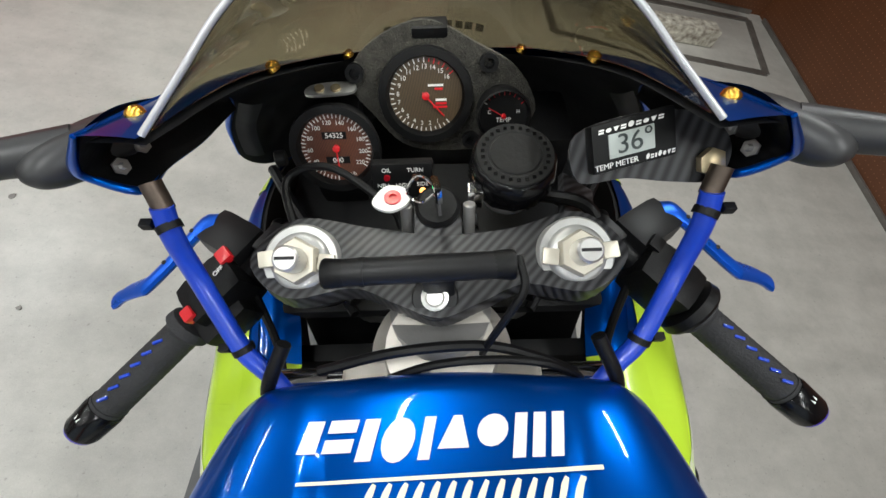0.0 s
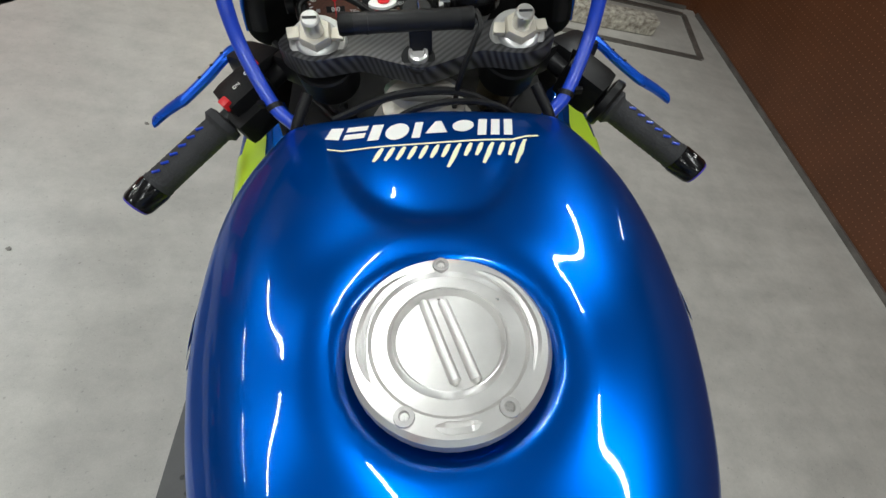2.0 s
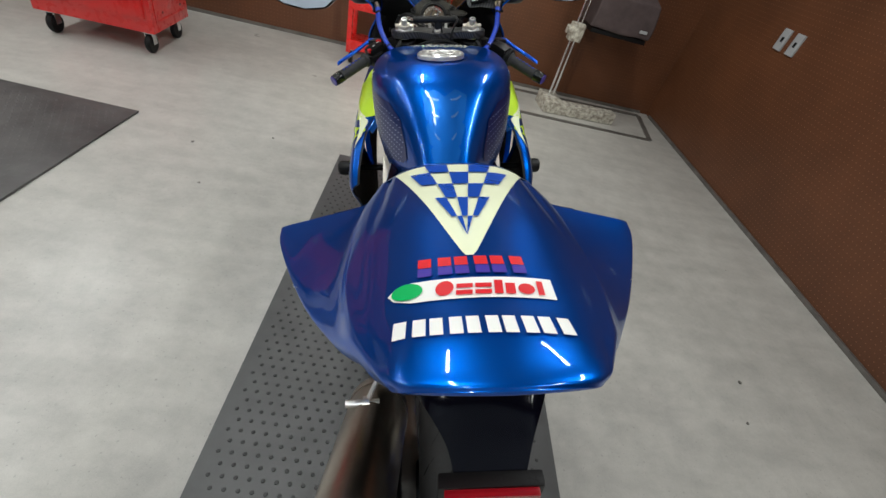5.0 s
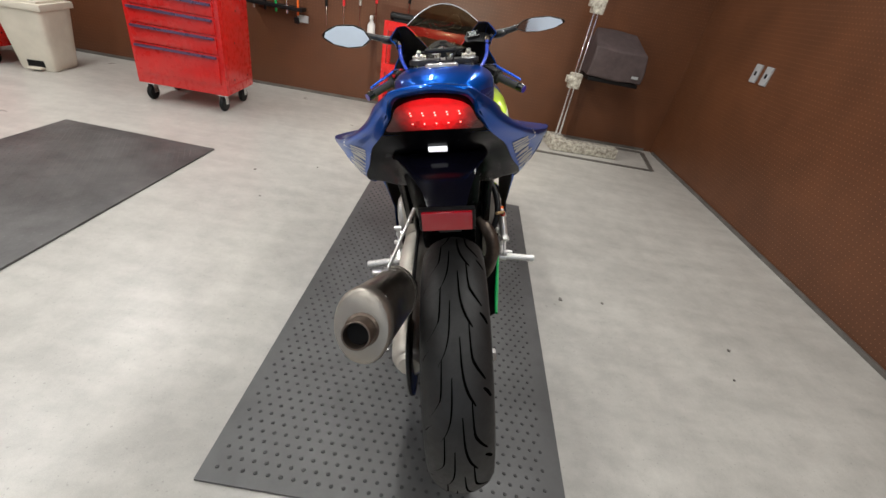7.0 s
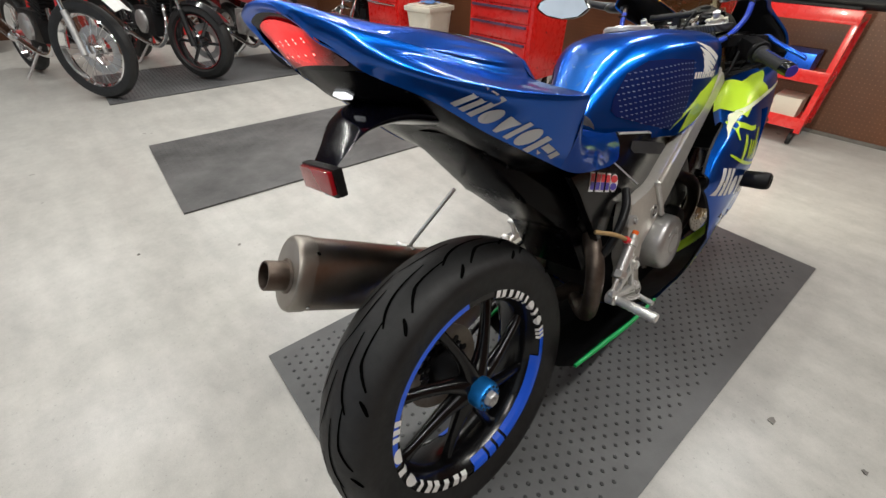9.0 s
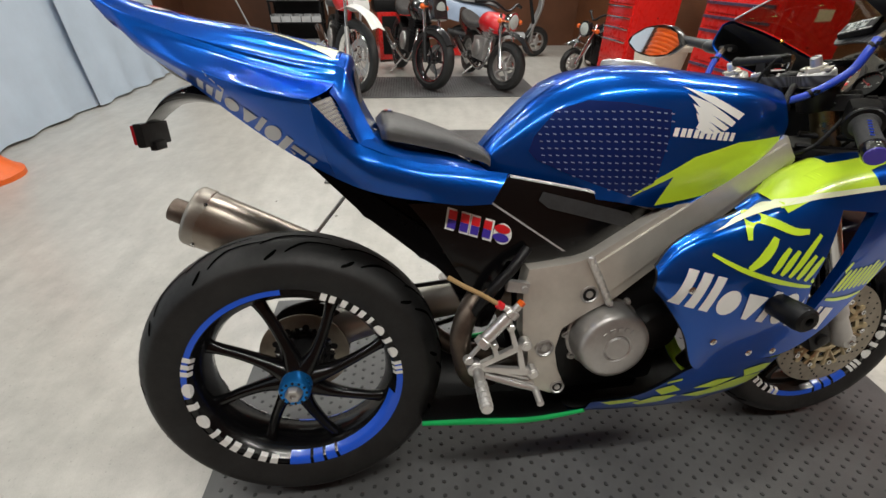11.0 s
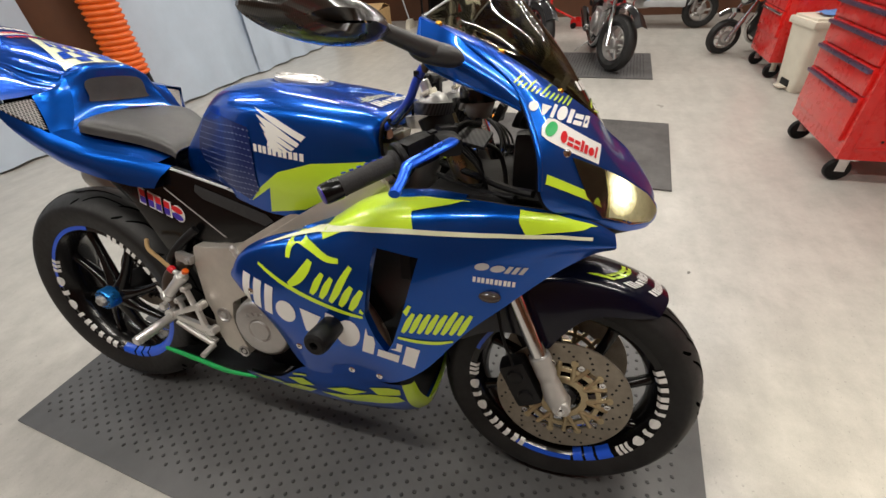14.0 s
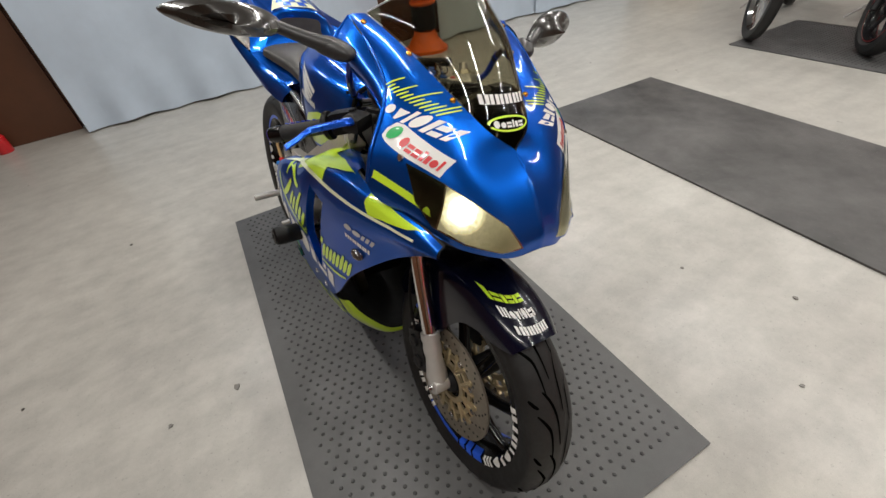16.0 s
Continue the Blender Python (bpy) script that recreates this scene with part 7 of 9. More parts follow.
def oval(bm, prof, ru, rv):
    g = [[e0 + ed * h + x_ * (ru * k * math.cos(a)) + y_ * (rv * k * math.sin(a)) for a in np.linspace(0, 2 * math.pi, 41)[:-1]] for h, k in prof]
    vs = grid(bm, g, True)
    bm.faces.new(vs[0]), bm.faces.new(vs[-1])
    bmesh.ops.recalc_face_normals(bm, faces=bm.faces)


oval(bm, [(0.028, 0.99), (0.032, 1.0), (0.33, 1.0), (0.335, 0.98)], 0.056, 0.072)
sil = bpart("silencer", bm, M_TITAN, "oval steel silencer with a dark sleeve")
bm = bmesh.new()
oval(bm, [(0.0, 0.93), (0.003, 0.99), (0.010, 1.03), (0.034, 1.03), (0.036, 1.0)], 0.054, 0.072)
part("end_cap", bm, mat("satin_cap_steel", (0.36, 0.33, 0.29), 0.42, metal=0.85, var=0.08), sil, "satin end cap")
bm = bmesh.new()
oval(bm, [(0.325, 1.03), (0.345, 1.03), (0.40, 0.62), (0.44, 0.42)], 0.056, 0.072)
part("front_cone", bm, M_TITAN, sil)
bm = bmesh.new()
lathe(bm, [(0.004, 0.033), (-0.004, 0.033), (-0.007, 0.028), (-0.042, 0.0275), (-0.044, 0.026), (-0.044, 0.0235), (0.01, 0.023), (0.01, 0.0)], e0 - Vector((0.0, 0.0, 0.006)), ed, 28)
part("tail_pipe", bm, M_BURNT, sil, "heat-darkened tail pipe")
bm = bmesh.new()
lathe(bm, [(-0.020, 0.0228), (-0.020, 0.0)], e0 - Vector((0.0, 0.0, 0.006)), ed, 24)
part("pipe_bore", bm, M_DARK, sil)
for k in range(4):
    a = math.pi / 4 + k * math.pi / 2
    bm = bmesh.new()
    p = e0 + ed * 0.034 + x_ * (0.057 * math.cos(a)) + y_ * (0.073 * math.sin(a))
    lathe(bm, [(0, 0.004), (0.002, 0.004), (0.003, 0)], p, x_ * math.cos(a) + y_ * math.sin(a), 8)
    part("rivet", bm, M_CHROME, sil)
bm = bmesh.new()
hose(bm, [e0 + ed * 0.43, (-0.12, 0.24, 0.38), (-0.09, 0.34, 0.28), (-0.06, 0.46, 0.24), (-0.03, 0.60, 0.23)], 0.024, 12, 30)
hose(bm, [(0.10, 0.395, 0.53), (0.138, 0.352, 0.475), (0.138, 0.346, 0.405), (0.10, 0.385, 0.30), (0.0, 0.50, 0.24)], 0.022, 12, 24)
bpart("exhaust_pipe", bm, M_BURNT, "heat-stained exhaust pipe")
bm = bmesh.new()
rod(bm, (-0.078, 0.135, 0.705), (-0.152, 0.035, 0.582), 0.0045, n=10)
rod(bm, (-0.130, 0.037, 0.580), (-0.188, 0.035, 0.582), 0.007, n=10)
lathe(bm, [(-0.006, 0.012), (0.006, 0.012)], (-0.152, 0.036, 0.581), (1, 0, 0), 14)
bpart("silencer_strut", bm, M_ALU, "thin aluminium silencer strut")

# rearsets, pegs
for sd in (1, -1):
    bm = bmesh.new()
    for a, b, r in (((0.366, 0.392), (0.469, 0.436), 0.0075), ((0.366, 0.392), (0.487, 0.366), 0.0075), ((0.455, 0.432), (0.466, 0.372), 0.0065), ((0.436, 0.480), (0.449, 0.430), 0.0055),
                    ((0.404, 0.442), (0.410, 0.412), 0.0055), ((0.384, 0.374), (0.491, 0.334), 0.0055), ((0.390, 0.386), (0.480, 0.352), 0.003)):
        a, b = Vector(a), Vector(b)
        o = Vector((a.y - b.y, b.x - a.x)).normalized() * r
        plate(bm, [tuple(a + o * 0.8), tuple(b + o), tuple(b - o), tuple(a - o * 0.8)], sd * 0.172, sd * 0.183, 0.002)
    for yy, ww, r in ((0.469, 0.436, 0.0115), (0.487, 0.366, 0.0115), (0.366, 0.392, 0.016), (0.436, 0.480, 0.008), (0.404, 0.442, 0.008)):
        lathe(bm, [(-0.012, r), (0.008, r), (0.010, r - 0.002), (0.010, r * 0.6), (0.012, r * 0.55), (0.012, 0)], (sd * 0.178, yy, ww), (sd, 0, 0), 16)
    rs = bpart("footrest_hanger", bm, M_ALU, "polished aluminium footrest hanger")
    bm = bmesh.new()
    rod(bm, (sd * 0.188, 0.370, 0.389), (sd * 0.284, 0.366, 0.380), 0.0115, n=16, bevel=0.002)
    for k in range(5):
        q = 0.35 + 0.13 * k
        lathe(bm, [(0, 0.0128), (0.004, 0.0128)], (sd * (0.188 + 0.096 * q), 0.370 - 0.004 * q, 0.389 - 0.009 * q), (sd, -0.04, -0.09), 16)
    part("footpeg", bm, M_ALU, rs, "knurled aluminium footpeg")
    bm = bmesh.new()
    hose(bm, [(sd * 0.184, 0.384, 0.376), (sd * 0.188, 0.440, 0.352), (sd * 0.190, 0.492, 0.332)], 0.0060, 8, 12)
    rod(bm, (sd * 0.188, 0.492, 0.332), (sd * 0.228, 0.490, 0.324), 0.0075, n=12, bevel=0.002)
    part("foot_lever", bm, M_ALU, rs)
    if sd > 0:
        bm = bmesh.new()
        rod(bm, (0.185, 0.374, 0.448), (0.183, 0.386, 0.460), 0.016, n=6, bevel=0.002)
        rod(bm, (0.183, 0.386, 0.460), (0.181, 0.431, 0.506), 0.0125, n=16, bevel=0.002)
        rod(bm, (0.181, 0.431, 0.506), (0.180, 0.442, 0.517), 0.015, n=16, bevel=0.002)
        rod(bm, (0.180, 0.442, 0.517), (0.180, 0.452, 0.527), 0.008, n=12, bevel=0.001)
        part("master_cylinder", bm, M_ALU, rs, "rear brake master cylinder")
        bm = bmesh.new()
        rod(bm, (0.184, 0.374, 0.446), (0.182, 0.352, 0.418), 0.005, n=10)
        rod(bm, (0.176, 0.352, 0.416), (0.190, 0.352, 0.416), 0.010, n=14, bevel=0.002)
        part("push_rod", bm, M_ALU, rs)
        bm = bmesh.new()
        rod(bm, (0.180, 0.450, 0.525), (0.180, 0.458, 0.534), 0.0075, n=6, bevel=0.001)
        part("union_bolt", bm, M_ORANGE, rs, "orange union bolt")
        bm = bmesh.new()
        rod(bm, (0.180, 0.440, 0.516), (0.180, 0.418, 0.527), 0.006, n=10)
        part("banjo", bm, M_ALU, rs)
        bm = bmesh.new()
        rod(bm, (0.180, 0.420, 0.525), (0.179, 0.407, 0.534), 0.0085, n=12, bevel=0.002)
        part("red_fitting", bm, M_RED, rs, "red hose fitting")
        bm = bmesh.new()
        hose(bm, [(0.179, 0.409, 0.533), (0.177, 0.380, 0.553), (0.172, 0.348, 0.571), (0.150, 0.320, 0.582)], 0.0048, 8, 18)
        part("brake_line", bm, M_CARD, rs, "tan braided brake line")
        bm = bmesh.new()
        box(bm, (0.166, 0.450, 0.560), (0.016, 0.044, 0.022), 0.004, pose(0, 0, 0, -12, 0, 0))
        lathe(bm, [(0, 0.007), (0.005, 0.007), (0.005, 0)], (0.174, 0.462, 0.556), (1, 0, 0), 12)
        bpart("subframe_bracket", bm, M_CAST, "grey cast bracket on the frame")
        bm = bmesh.new()
        hose(bm, [(0.140, 0.475, 0.625), (0.158, 0.442, 0.594), (0.162, 0.402, 0.552), (0.150, 0.378, 0.510), (0.120, 0.372, 0.470)], 0.010, 10, 24)
        bpart("drain_hose", bm, M_BLACKM, "black rubber hose beside the frame")
# side stand
bm = bmesh.new()
rod(bm, (-0.120, 0.520, 0.300), (-0.235, 0.590, 0.052), 0.011, n=12)
box(bm, (-0.243, 0.595, 0.056), (0.075, 0.05, 0.010), 0.003, pose(0, 0, 0, 0, 12.5, 0))
bpart("side_stand", bm, M_BLACKM, "black side stand propping the machine")
bm = bmesh.new()
for k, (a, b) in enumerate(((-14, 0), (16, 0.006))):
    box(bm, (-0.300 - b, 0.630 - b * 3, 0.115 + b), (0.034, 0.085, 0.003), 0.001, pose(0, 0, 0, 10, 15, a - 18))
bpart("red_tag", bm, mat("red_ribbon", (0.42, 0.02, 0.012), 0.6, var=0.15), "red tag hanging at the side stand")
# ---- cockpit ----
bm = bmesh.new()
plate(bm, rounded([(-0.142, 1.050), (-0.112, 1.086), (-0.055, 1.077), (0.0, 1.068), (0.055, 1.072), (0.112, 1.086), (0.142, 1.050), (0.110, 1.018), (0.062, 1.024),
                   (0.030, 1.011), (0.0, 1.000), (-0.030, 1.011), (-0.062, 1.024), (-0.110, 1.018)], 84), 0.902, 0.922, 0.003, "w")
M_CAPW = mat("bright_machined_alloy", (0.50, 0.50, 0.49), 0.36, metal=0.6, var=0.05)
yoke = bpart("top_yoke", bm, M_CARBON, "top yoke wrapped in carbon-look vinyl")
for sd in (1, -1):
    c = Vector((sd * 0.101, 1.047, 0.921))
    d = Vector((0, -0.40, 0.92)).normalized()
    bm = bmesh.new()
    lathe(bm, [(-0.012, 0.0285), (0.004, 0.0285), (0.006, 0.0270), (0.006, 0.022), (0.009, 0.021), (0.011, 0.018)], c, d, 40)
    fc = part("fork_cap", bm, M_CAPW, yoke, "bright aluminium fork cap")
    bm = bmesh.new()
    lathe(bm, [(0.009, 0.0170), (0.018, 0.0170), (0.020, 0.0155), (0.020, 0.009)], c, d, 6)
    part("cap_nut", bm, M_IVORY, fc, "ivory preload nut")
    bm = bmesh.new()
    lathe(bm, [(0.020, 0.0095), (0.036, 0.0090), (0.0375, 0.0075), (0.0375, 0.0)], c, d, 22)
    part("adjuster", bm, M_ALU, fc, "grey slotted adjuster stud")
    bm = bmesh.new()
    box(bm, c + d * 0.0376, (0.013, 0.0022, 0.0012), 0, pose(0, 0, 0, 23, 0, 0))
    part("adjuster_slot", bm, M_DARK, fc)
    for q in (1, -1):
        bm = bmesh.new()
        box(bm, c + d * 0.0145 + Vector((q * 0.0215, 0.002 * q * sd, 0.0)), (0.012, 0.012, 0.005), 0.002, pose(0, 0, 0, 23, 0, q * sd * 8))
        part("cap_tab", bm, M_IVORY, fc)
bm = bmesh.new()
sc = Vector((-0.003, 1.015, 0.9225))
lathe(bm, [(-0.004, 0.0165), (0.001, 0.0165), (0.002, 0.0155), (0.002, 0.0100)], sc, (0, -0.35, 0.94), 28)
part("stem_collar", bm, M_BLACKM, yoke, "dark stem collar")
bm = bmesh.new()
lathe(bm, [(0.001, 0.0098), (0.008, 0.0095), (0.009, 0.0070), (0.0065, 0.0055), (0.0065, 0)], sc, (0, -0.35, 0.94), 18)
part("stem_nut", bm, M_ALU, yoke, "chrome steering stem nut")
bm = bmesh.new()
rod(bm, (-0.066, 1.020, 0.955), (0.042, 1.023, 0.955), 0.0092, n=22, bevel=0.002)
rod(bm, (-0.050, 1.0205, 0.955), (-0.047, 1.0205, 0.955), 0.0098, n=22)
bar = bpart("cross_bar", bm, M_BLACKM, "matt black accessory bar above the yoke")
bm = bmesh.new()
lathe(bm, [(0, 0.0092), (0.012, 0.0102), (0.014, 0.0092)], (0.036, 1.023, 0.955), (1, 0, 0), 20)
part("bar_end", bm, M_BLACK, bar)
bm = bmesh.new()
lathe(bm, [(0, 0.0092), (-0.012, 0.0102), (-0.014, 0.0092)], (-0.060, 1.020, 0.955), (1, 0, 0), 20)
part("bar_end", bm, M_BLACK, bar)
bm = bmesh.new()
box(bm, (0, 1.024, 0.938), (0.022, 0.018, 0.036), 0.003)
part("bar_clamp", bm, M_BLACK, bar)
bm = bmesh.new()
hose(bm, [(0.052, 1.026, 0.960), (0.054, 1.006, 0.958), (0.046, 0.995, 0.945), (0.034, 0.985, 0.915), (0.03, 0.985, 0.88)], 0.0028, 8, 24)
part("cable", bm, M_BLACK, bar)

bm = bmesh.new()
lathe(bm, [(0, 0.060), (0.012, 0.058), (0.022, 0.046), (0.045, 0.042), (0.046, 0.0)], (0, 0.995, 0.842), (0, -0.10, 0.99), 32)
box(bm, (0, 0.962, 0.848), (0.17, 0.05, 0.036), 0.012)
bpart("head_casting", bm, M_SPAR, "satin cast aluminium steering head top")
for sd in (1, -1):
    bm = bmesh.new()
    lathe(bm, [(0, 0.010), (0.05, 0.010)], (sd * 0.075, 0.972, 0.866), (sd, 0, 0), 14)
    bpart("hose_clip", bm, M_CHROME, "steel hose fitting")

# key and ignition
bm = bmesh.new()
rod(bm, (0.0, 1.098, 0.890), (0.0, 1.090, 0.930), 0.018, n=22, bevel=0.003)
ign = bpart("ignition_switch", bm, M_BLACK, "black ignition switch on a carbon-wrapped block")
bm = bmesh.new()
box(bm, (0, 1.082, 0.902), (0.038, 0.036, 0.040), 0.004)
part("carbon_block", bm, M_CARBON, ign)
for sd in (1, -1):
    bm = bmesh.new()
    rod(bm, (sd * 0.025, 1.080, 0.90), (sd * 0.025, 1.092, 0.928), 0.005, n=10, bevel=0.001)
    part("block_post", bm, M_CAST, ign)
bm = bmesh.new()
box(bm, (0.0, 1.087, 0.945), (0.003, 0.012, 0.030), 0.001, pose(0, 0, 0, -15, 0, 12))
box(bm, (0.0, 1.083, 0.957), (0.006, 0.016, 0.016), 0.003, pose(0, 0, 0, -15, 0, 12))
part("key", bm, M_CHROME, ign)
bm = bmesh.new()
hose(bm, [(0.0, 1.082, 0.962), (-0.012, 1.088, 0.968), (-0.022, 1.088, 0.950), (-0.012, 1.082, 0.944), (0.0, 1.081, 0.958)], 0.0012, 6, 20)
part("key_ring", bm, M_CHROME, ign)
bm = bmesh.new()
plate(bm, rounded([(-0.050, 1.088), (-0.040, 1.104), (-0.024, 1.101), (-0.022, 1.088), (-0.036, 1.080)], 30), 0.934, 0.937, 0.0006, "w")
tag = part("key_tag", bm, M_WHITE, ign, "white leather key tag with a red ring")
bm = bmesh.new()
lathe(bm, [(0, 0.0065), (0.0015, 0.0065), (0.0015, 0.003), (0, 0.003)], (-0.034, 1.092, 0.9375), (0, 0, 1), 20)
part("tag_ring", bm, M_RED, tag)


# gauges
GN, GU = Vector((0, -0.91, 0.41)).normalized(), Vector((0, 0.41, 0.91)).normalized()


def dial_matrix(c, roll=0.0):
    m = Matrix((Vector((1, 0, 0)), GU, GN)).transposed().to_4x4()
    return Matrix.Translation(c) @ m @ Matrix.Rotation(radians(roll), 4, "Z")


def gauge(name, c, r, material, label, marks, needle_deg, red_from, numbers, start=-50, sweep=270, roll=0.0, bezel=1.12):
    mtx = dial_matrix(c, roll)
    bm = bmesh.new()
    lathe(bm, [(-0.040, r * 0.80), (-0.030, r * 0.98), (0.004, r * bezel), (0.008, r * (bezel - 0.03)), (0.0085, r * 1.04), (0.004, r * 0.99), (0.0, r * 0.98), (0.0, 0.0)], (0, 0, 0), (0, 0, 1), 48)
    bm.transform(mtx)
    g = bpart(name, bm, M_BLACK, label)
    bm = bmesh.new()
    lathe(bm, [(0.0004, r * 0.975), (0.0012, r * 0.97), (0.0012, 0)], (0, 0, 0), (0, 0, 1), 48)
    bm.transform(mtx)
    part("dial", bm, material, g)
    ticks, reds = bmesh.new(), bmesh.new()
    for k in range(marks + 1):
        a = math.radians(start - sweep * k / marks)
        big = k % 2 == 0
        tgt = reds if k >= red_from else ticks
        box(tgt, (0.90 * r * math.cos(a), 0.90 * r * math.sin(a), 0.0016), (r * (0.13 if big else 0.08), r * 0.028, 0.0006), 0, Matrix.Rotation(a, 4, "Z"))
    for b_, m_, n_ in ((ticks, M_WHITE, "dial_ticks"), (reds, M_RED, "red_zone")):
        b_.transform(mtx)
        if b_.verts:
            tagged(part(n_, b_, m_, g), kind="stuff")
        else:
            b_.free()
    for k, (txt, deg) in enumerate(numbers):
        a = math.radians(deg)
        bm = text_bm(txt, r * 0.165)
        bm.transform(mtx @ Matrix.Translation((0.74 * r * math.cos(a), 0.74 * r * math.sin(a), 0.0018)))
        part("dial_number", bm, M_WHITE, g, merge=False)
    bm = bmesh.new()
    box(bm, (0, r * 0.30, 0.0034), (r * 0.035, r * 0.85, 0.0012), 0.0003)
    lathe(bm, [(0.001, r * 0.10), (0.004, r * 0.10), (0.005, r * 0.06), (0.005, 0)], (0, 0, 0), (0, 0, 1), 16)
    bm.transform(mtx @ Matrix.Rotation(radians(needle_deg), 4, "Z"))
    part("needle", bm, M_RED, g, "red needle")
    return g, mtx


def dial_text(g, mtx, txt, size, x, y, m_=None):
    bm = text_bm(txt, size)
    bm.transform(mtx @ Matrix.Translation((x, y, 0.0019)))
    part("dial_word", bm, m_ or M_WHITE, g, merge=False)


tc = Vector((-0.010, 1.236, 0.912))
tach, tm = gauge("tachometer", tc, 0.037, M_DIAL, "round tachometer with carbon-look dial", 32, -138, 27,
                 [(str(k), -50 - 270 * k / 16) for k in range(1, 17)], bezel=1.27)
for x0, y0, w_, m_ in ((0.008, 0.010, 0.015, M_WHITE), (0.011, 0.0065, 0.008, M_RED), (0.013, -0.004, 0.011, M_WHITE), (0.013, -0.0075, 0.011, M_RED), (0.012, -0.011, 0.014, M_RED)):
    bm = bmesh.new()
    box(bm, (x0 + 0.002, y0, 0.0018), (w_, 0.0022, 0.0006), 0.0002)
    bm.transform(tm)
    part("dial_mark", bm, m_, tach)
sp = Vector((-0.098, 1.188, 0.893))
speedo, sm = gauge("speedometer", sp, 0.0350, weave("dial_red_carbon", (0.045, 0.018, 0.012), (0.16, 0.055, 0.030), 300, 0.4, 0.0),
                   "round speedometer with reddish carbon-look dial", 44, 180, 60, [(str(k * 20), -95 - 300 * k / 11) for k in range(1, 12)], -95, 300, bezel=1.27)
dial_text(speedo, sm, "km/h", 0.006, 0.010, -0.027)
for txt, yy in (("54325", 0.013), ("000", -0.012)):
    bm = bmesh.new()
    box(bm, (0, yy, 0.0018), (0.023, 0.007, 0.0008))
    bm.transform(sm)
    part("counter_window", bm, M_BLACK, speedo)
    bm = text_bm(txt, 0.0070)
    bm.transform(sm @ Matrix.Translation((0, yy, 0.0026)))
    part("counter_digits", bm, M_WHITE, speedo, merge=False)
bm = bmesh.new()
rod(bm, (-0.148, 1.182, 0.888), (-0.158, 1.180, 0.888), 0.008, n=14, bevel=0.001)
part("reset_knob", bm, M_BLACK, speedo)
hc = Vector((0.066, 1.216, 0.902))
tgauge, hm = gauge("temperature_gauge", hc, 0.024, M_BLACK, "small round water temperature gauge", 8, 60, 1, [], 145, 110)
dial_text(tgauge, hm, "TEMP", 0.0062, 0, -0.004)
dial_text(tgauge, hm, "C", 0.005, -0.014, 0.004)
dial_text(tgauge, hm, "H", 0.005, 0.014, 0.004)
bm = bmesh.new()
plate(bm, rounded([(-0.075, 0.012), (-0.055, 0.045), (0.0, 0.066), (0.05, 0.045), (0.092, 0.020), (0.112, -0.02), (0.085, -0.046), (0.05, -0.060), (-0.02, -0.055), (-0.055, -0.02)], 60),
      -0.018, -0.006, 0.003, "w")
bm.transform(dial_matrix(tc))
foam = bpart("gauge_bracket", bm, M_FOAM, "rough black foam gauge bracket")
for x, y in ((-0.068, 0.022), (0.062, 0.028), (0.045, -0.048)):
    bm = bmesh.new()
    lathe(bm, [(-0.010, 0.009), (0.0, 0.009), (0.0, 0.005), (-0.006, 0.0045), (-0.006, 0)], (x, y, 0), (0, 0, 1), 18)
    bm.transform(dial_matrix(tc))
    part("rubber_bush", bm, M_BLACK, foam)
bm = bmesh.new()
box(bm, (-0.004, 1.272, 0.958), (0.034, 0.020, 0.014), 0.003)
bpart("camera_mount", bm, M_BLACK, "small black block on top of the gauges")
bm = bmesh.new()
plate(bm, rounded([(-0.125, 1.232), (-0.122, 1.247), (-0.084, 1.250), (-0.082, 1.235)], 24), 0.917, 0.920, 0.0006, "w")
lug = bpart("alloy_tab", bm, M_ALU, "small drilled alloy tab")
for x in (-0.114, -0.098):
    bm = bmesh.new()
    lathe(bm, [(0, 0.005), (0.002, 0.005), (0.002, 0.003)], (x, 1.240, 0.920), (0, 0, 1), 12)
    part("tab_bolt", bm, M_CARR, lug)
# warning lamp panel
bm = bmesh.new()
box(bm, (0, 0, 0), (0.056, 0.034, 0.014), 0.003)
pm = dial_matrix(Vector((-0.032, 1.148, 0.893)))
bm.transform(pm)
warn = bpart("warning_panel", bm, M_BLACK, "black warning lamp panel, green and amber lamps lit")
for txt, x, y in (("OIL", -0.014, 0.011), ("TURN", 0.012, 0.011), ("NEU", -0.018, -0.004), ("HIGH", 0.0, -0.004), ("SIDE", 0.018, -0.003)):
    bm = text_bm(txt, 0.0055)
    bm.transform(pm @ Matrix.Translation((x, y, 0.0073)))
    part("panel_word", bm, M_WHITE, warn, merge=False)
for x, y, m_ in ((-0.018, -0.011, M_GREENL), (0.018, -0.010, M_AMBER), (-0.014, 0.004, M_REFL), (0.012, 0.004, M_BROWN)):
    bm = bmesh.new()
    lathe(bm, [(0.006, 0.0035), (0.0085, 0.003), (0.009, 0)], (x, y, 0), (0, 0, 1), 10)
    bm.transform(pm)
    part("lamp", bm, m_, warn)

# brake fluid reservoir
bm = bmesh.new()
rd = Vector((0.02, -0.06, 1.0)).normalized()
rc_ = Vector((0.0605, 1.124, 0.906))
lathe(bm, [(-0.015, 0.016), (-0.010, 0.022), (0.010, 0.028), (0.018, 0.029)], rc_, rd, 28)
res = bpart("brake_reservoir", bm, M_CLEARBIN, "translucent brake fluid reservoir with a black lid")
bm = bmesh.new()
prof = [(0.014, 0.034), (0.018, 0.0355), (0.034, 0.0355), (0.041, 0.033), (0.043, 0.030), (0.044, 0.0)]
lathe(bm, prof, rc_, rd, 12)
part("lid", bm, M_BLACKG, res, "black reservoir lid")
bm = bmesh.new()
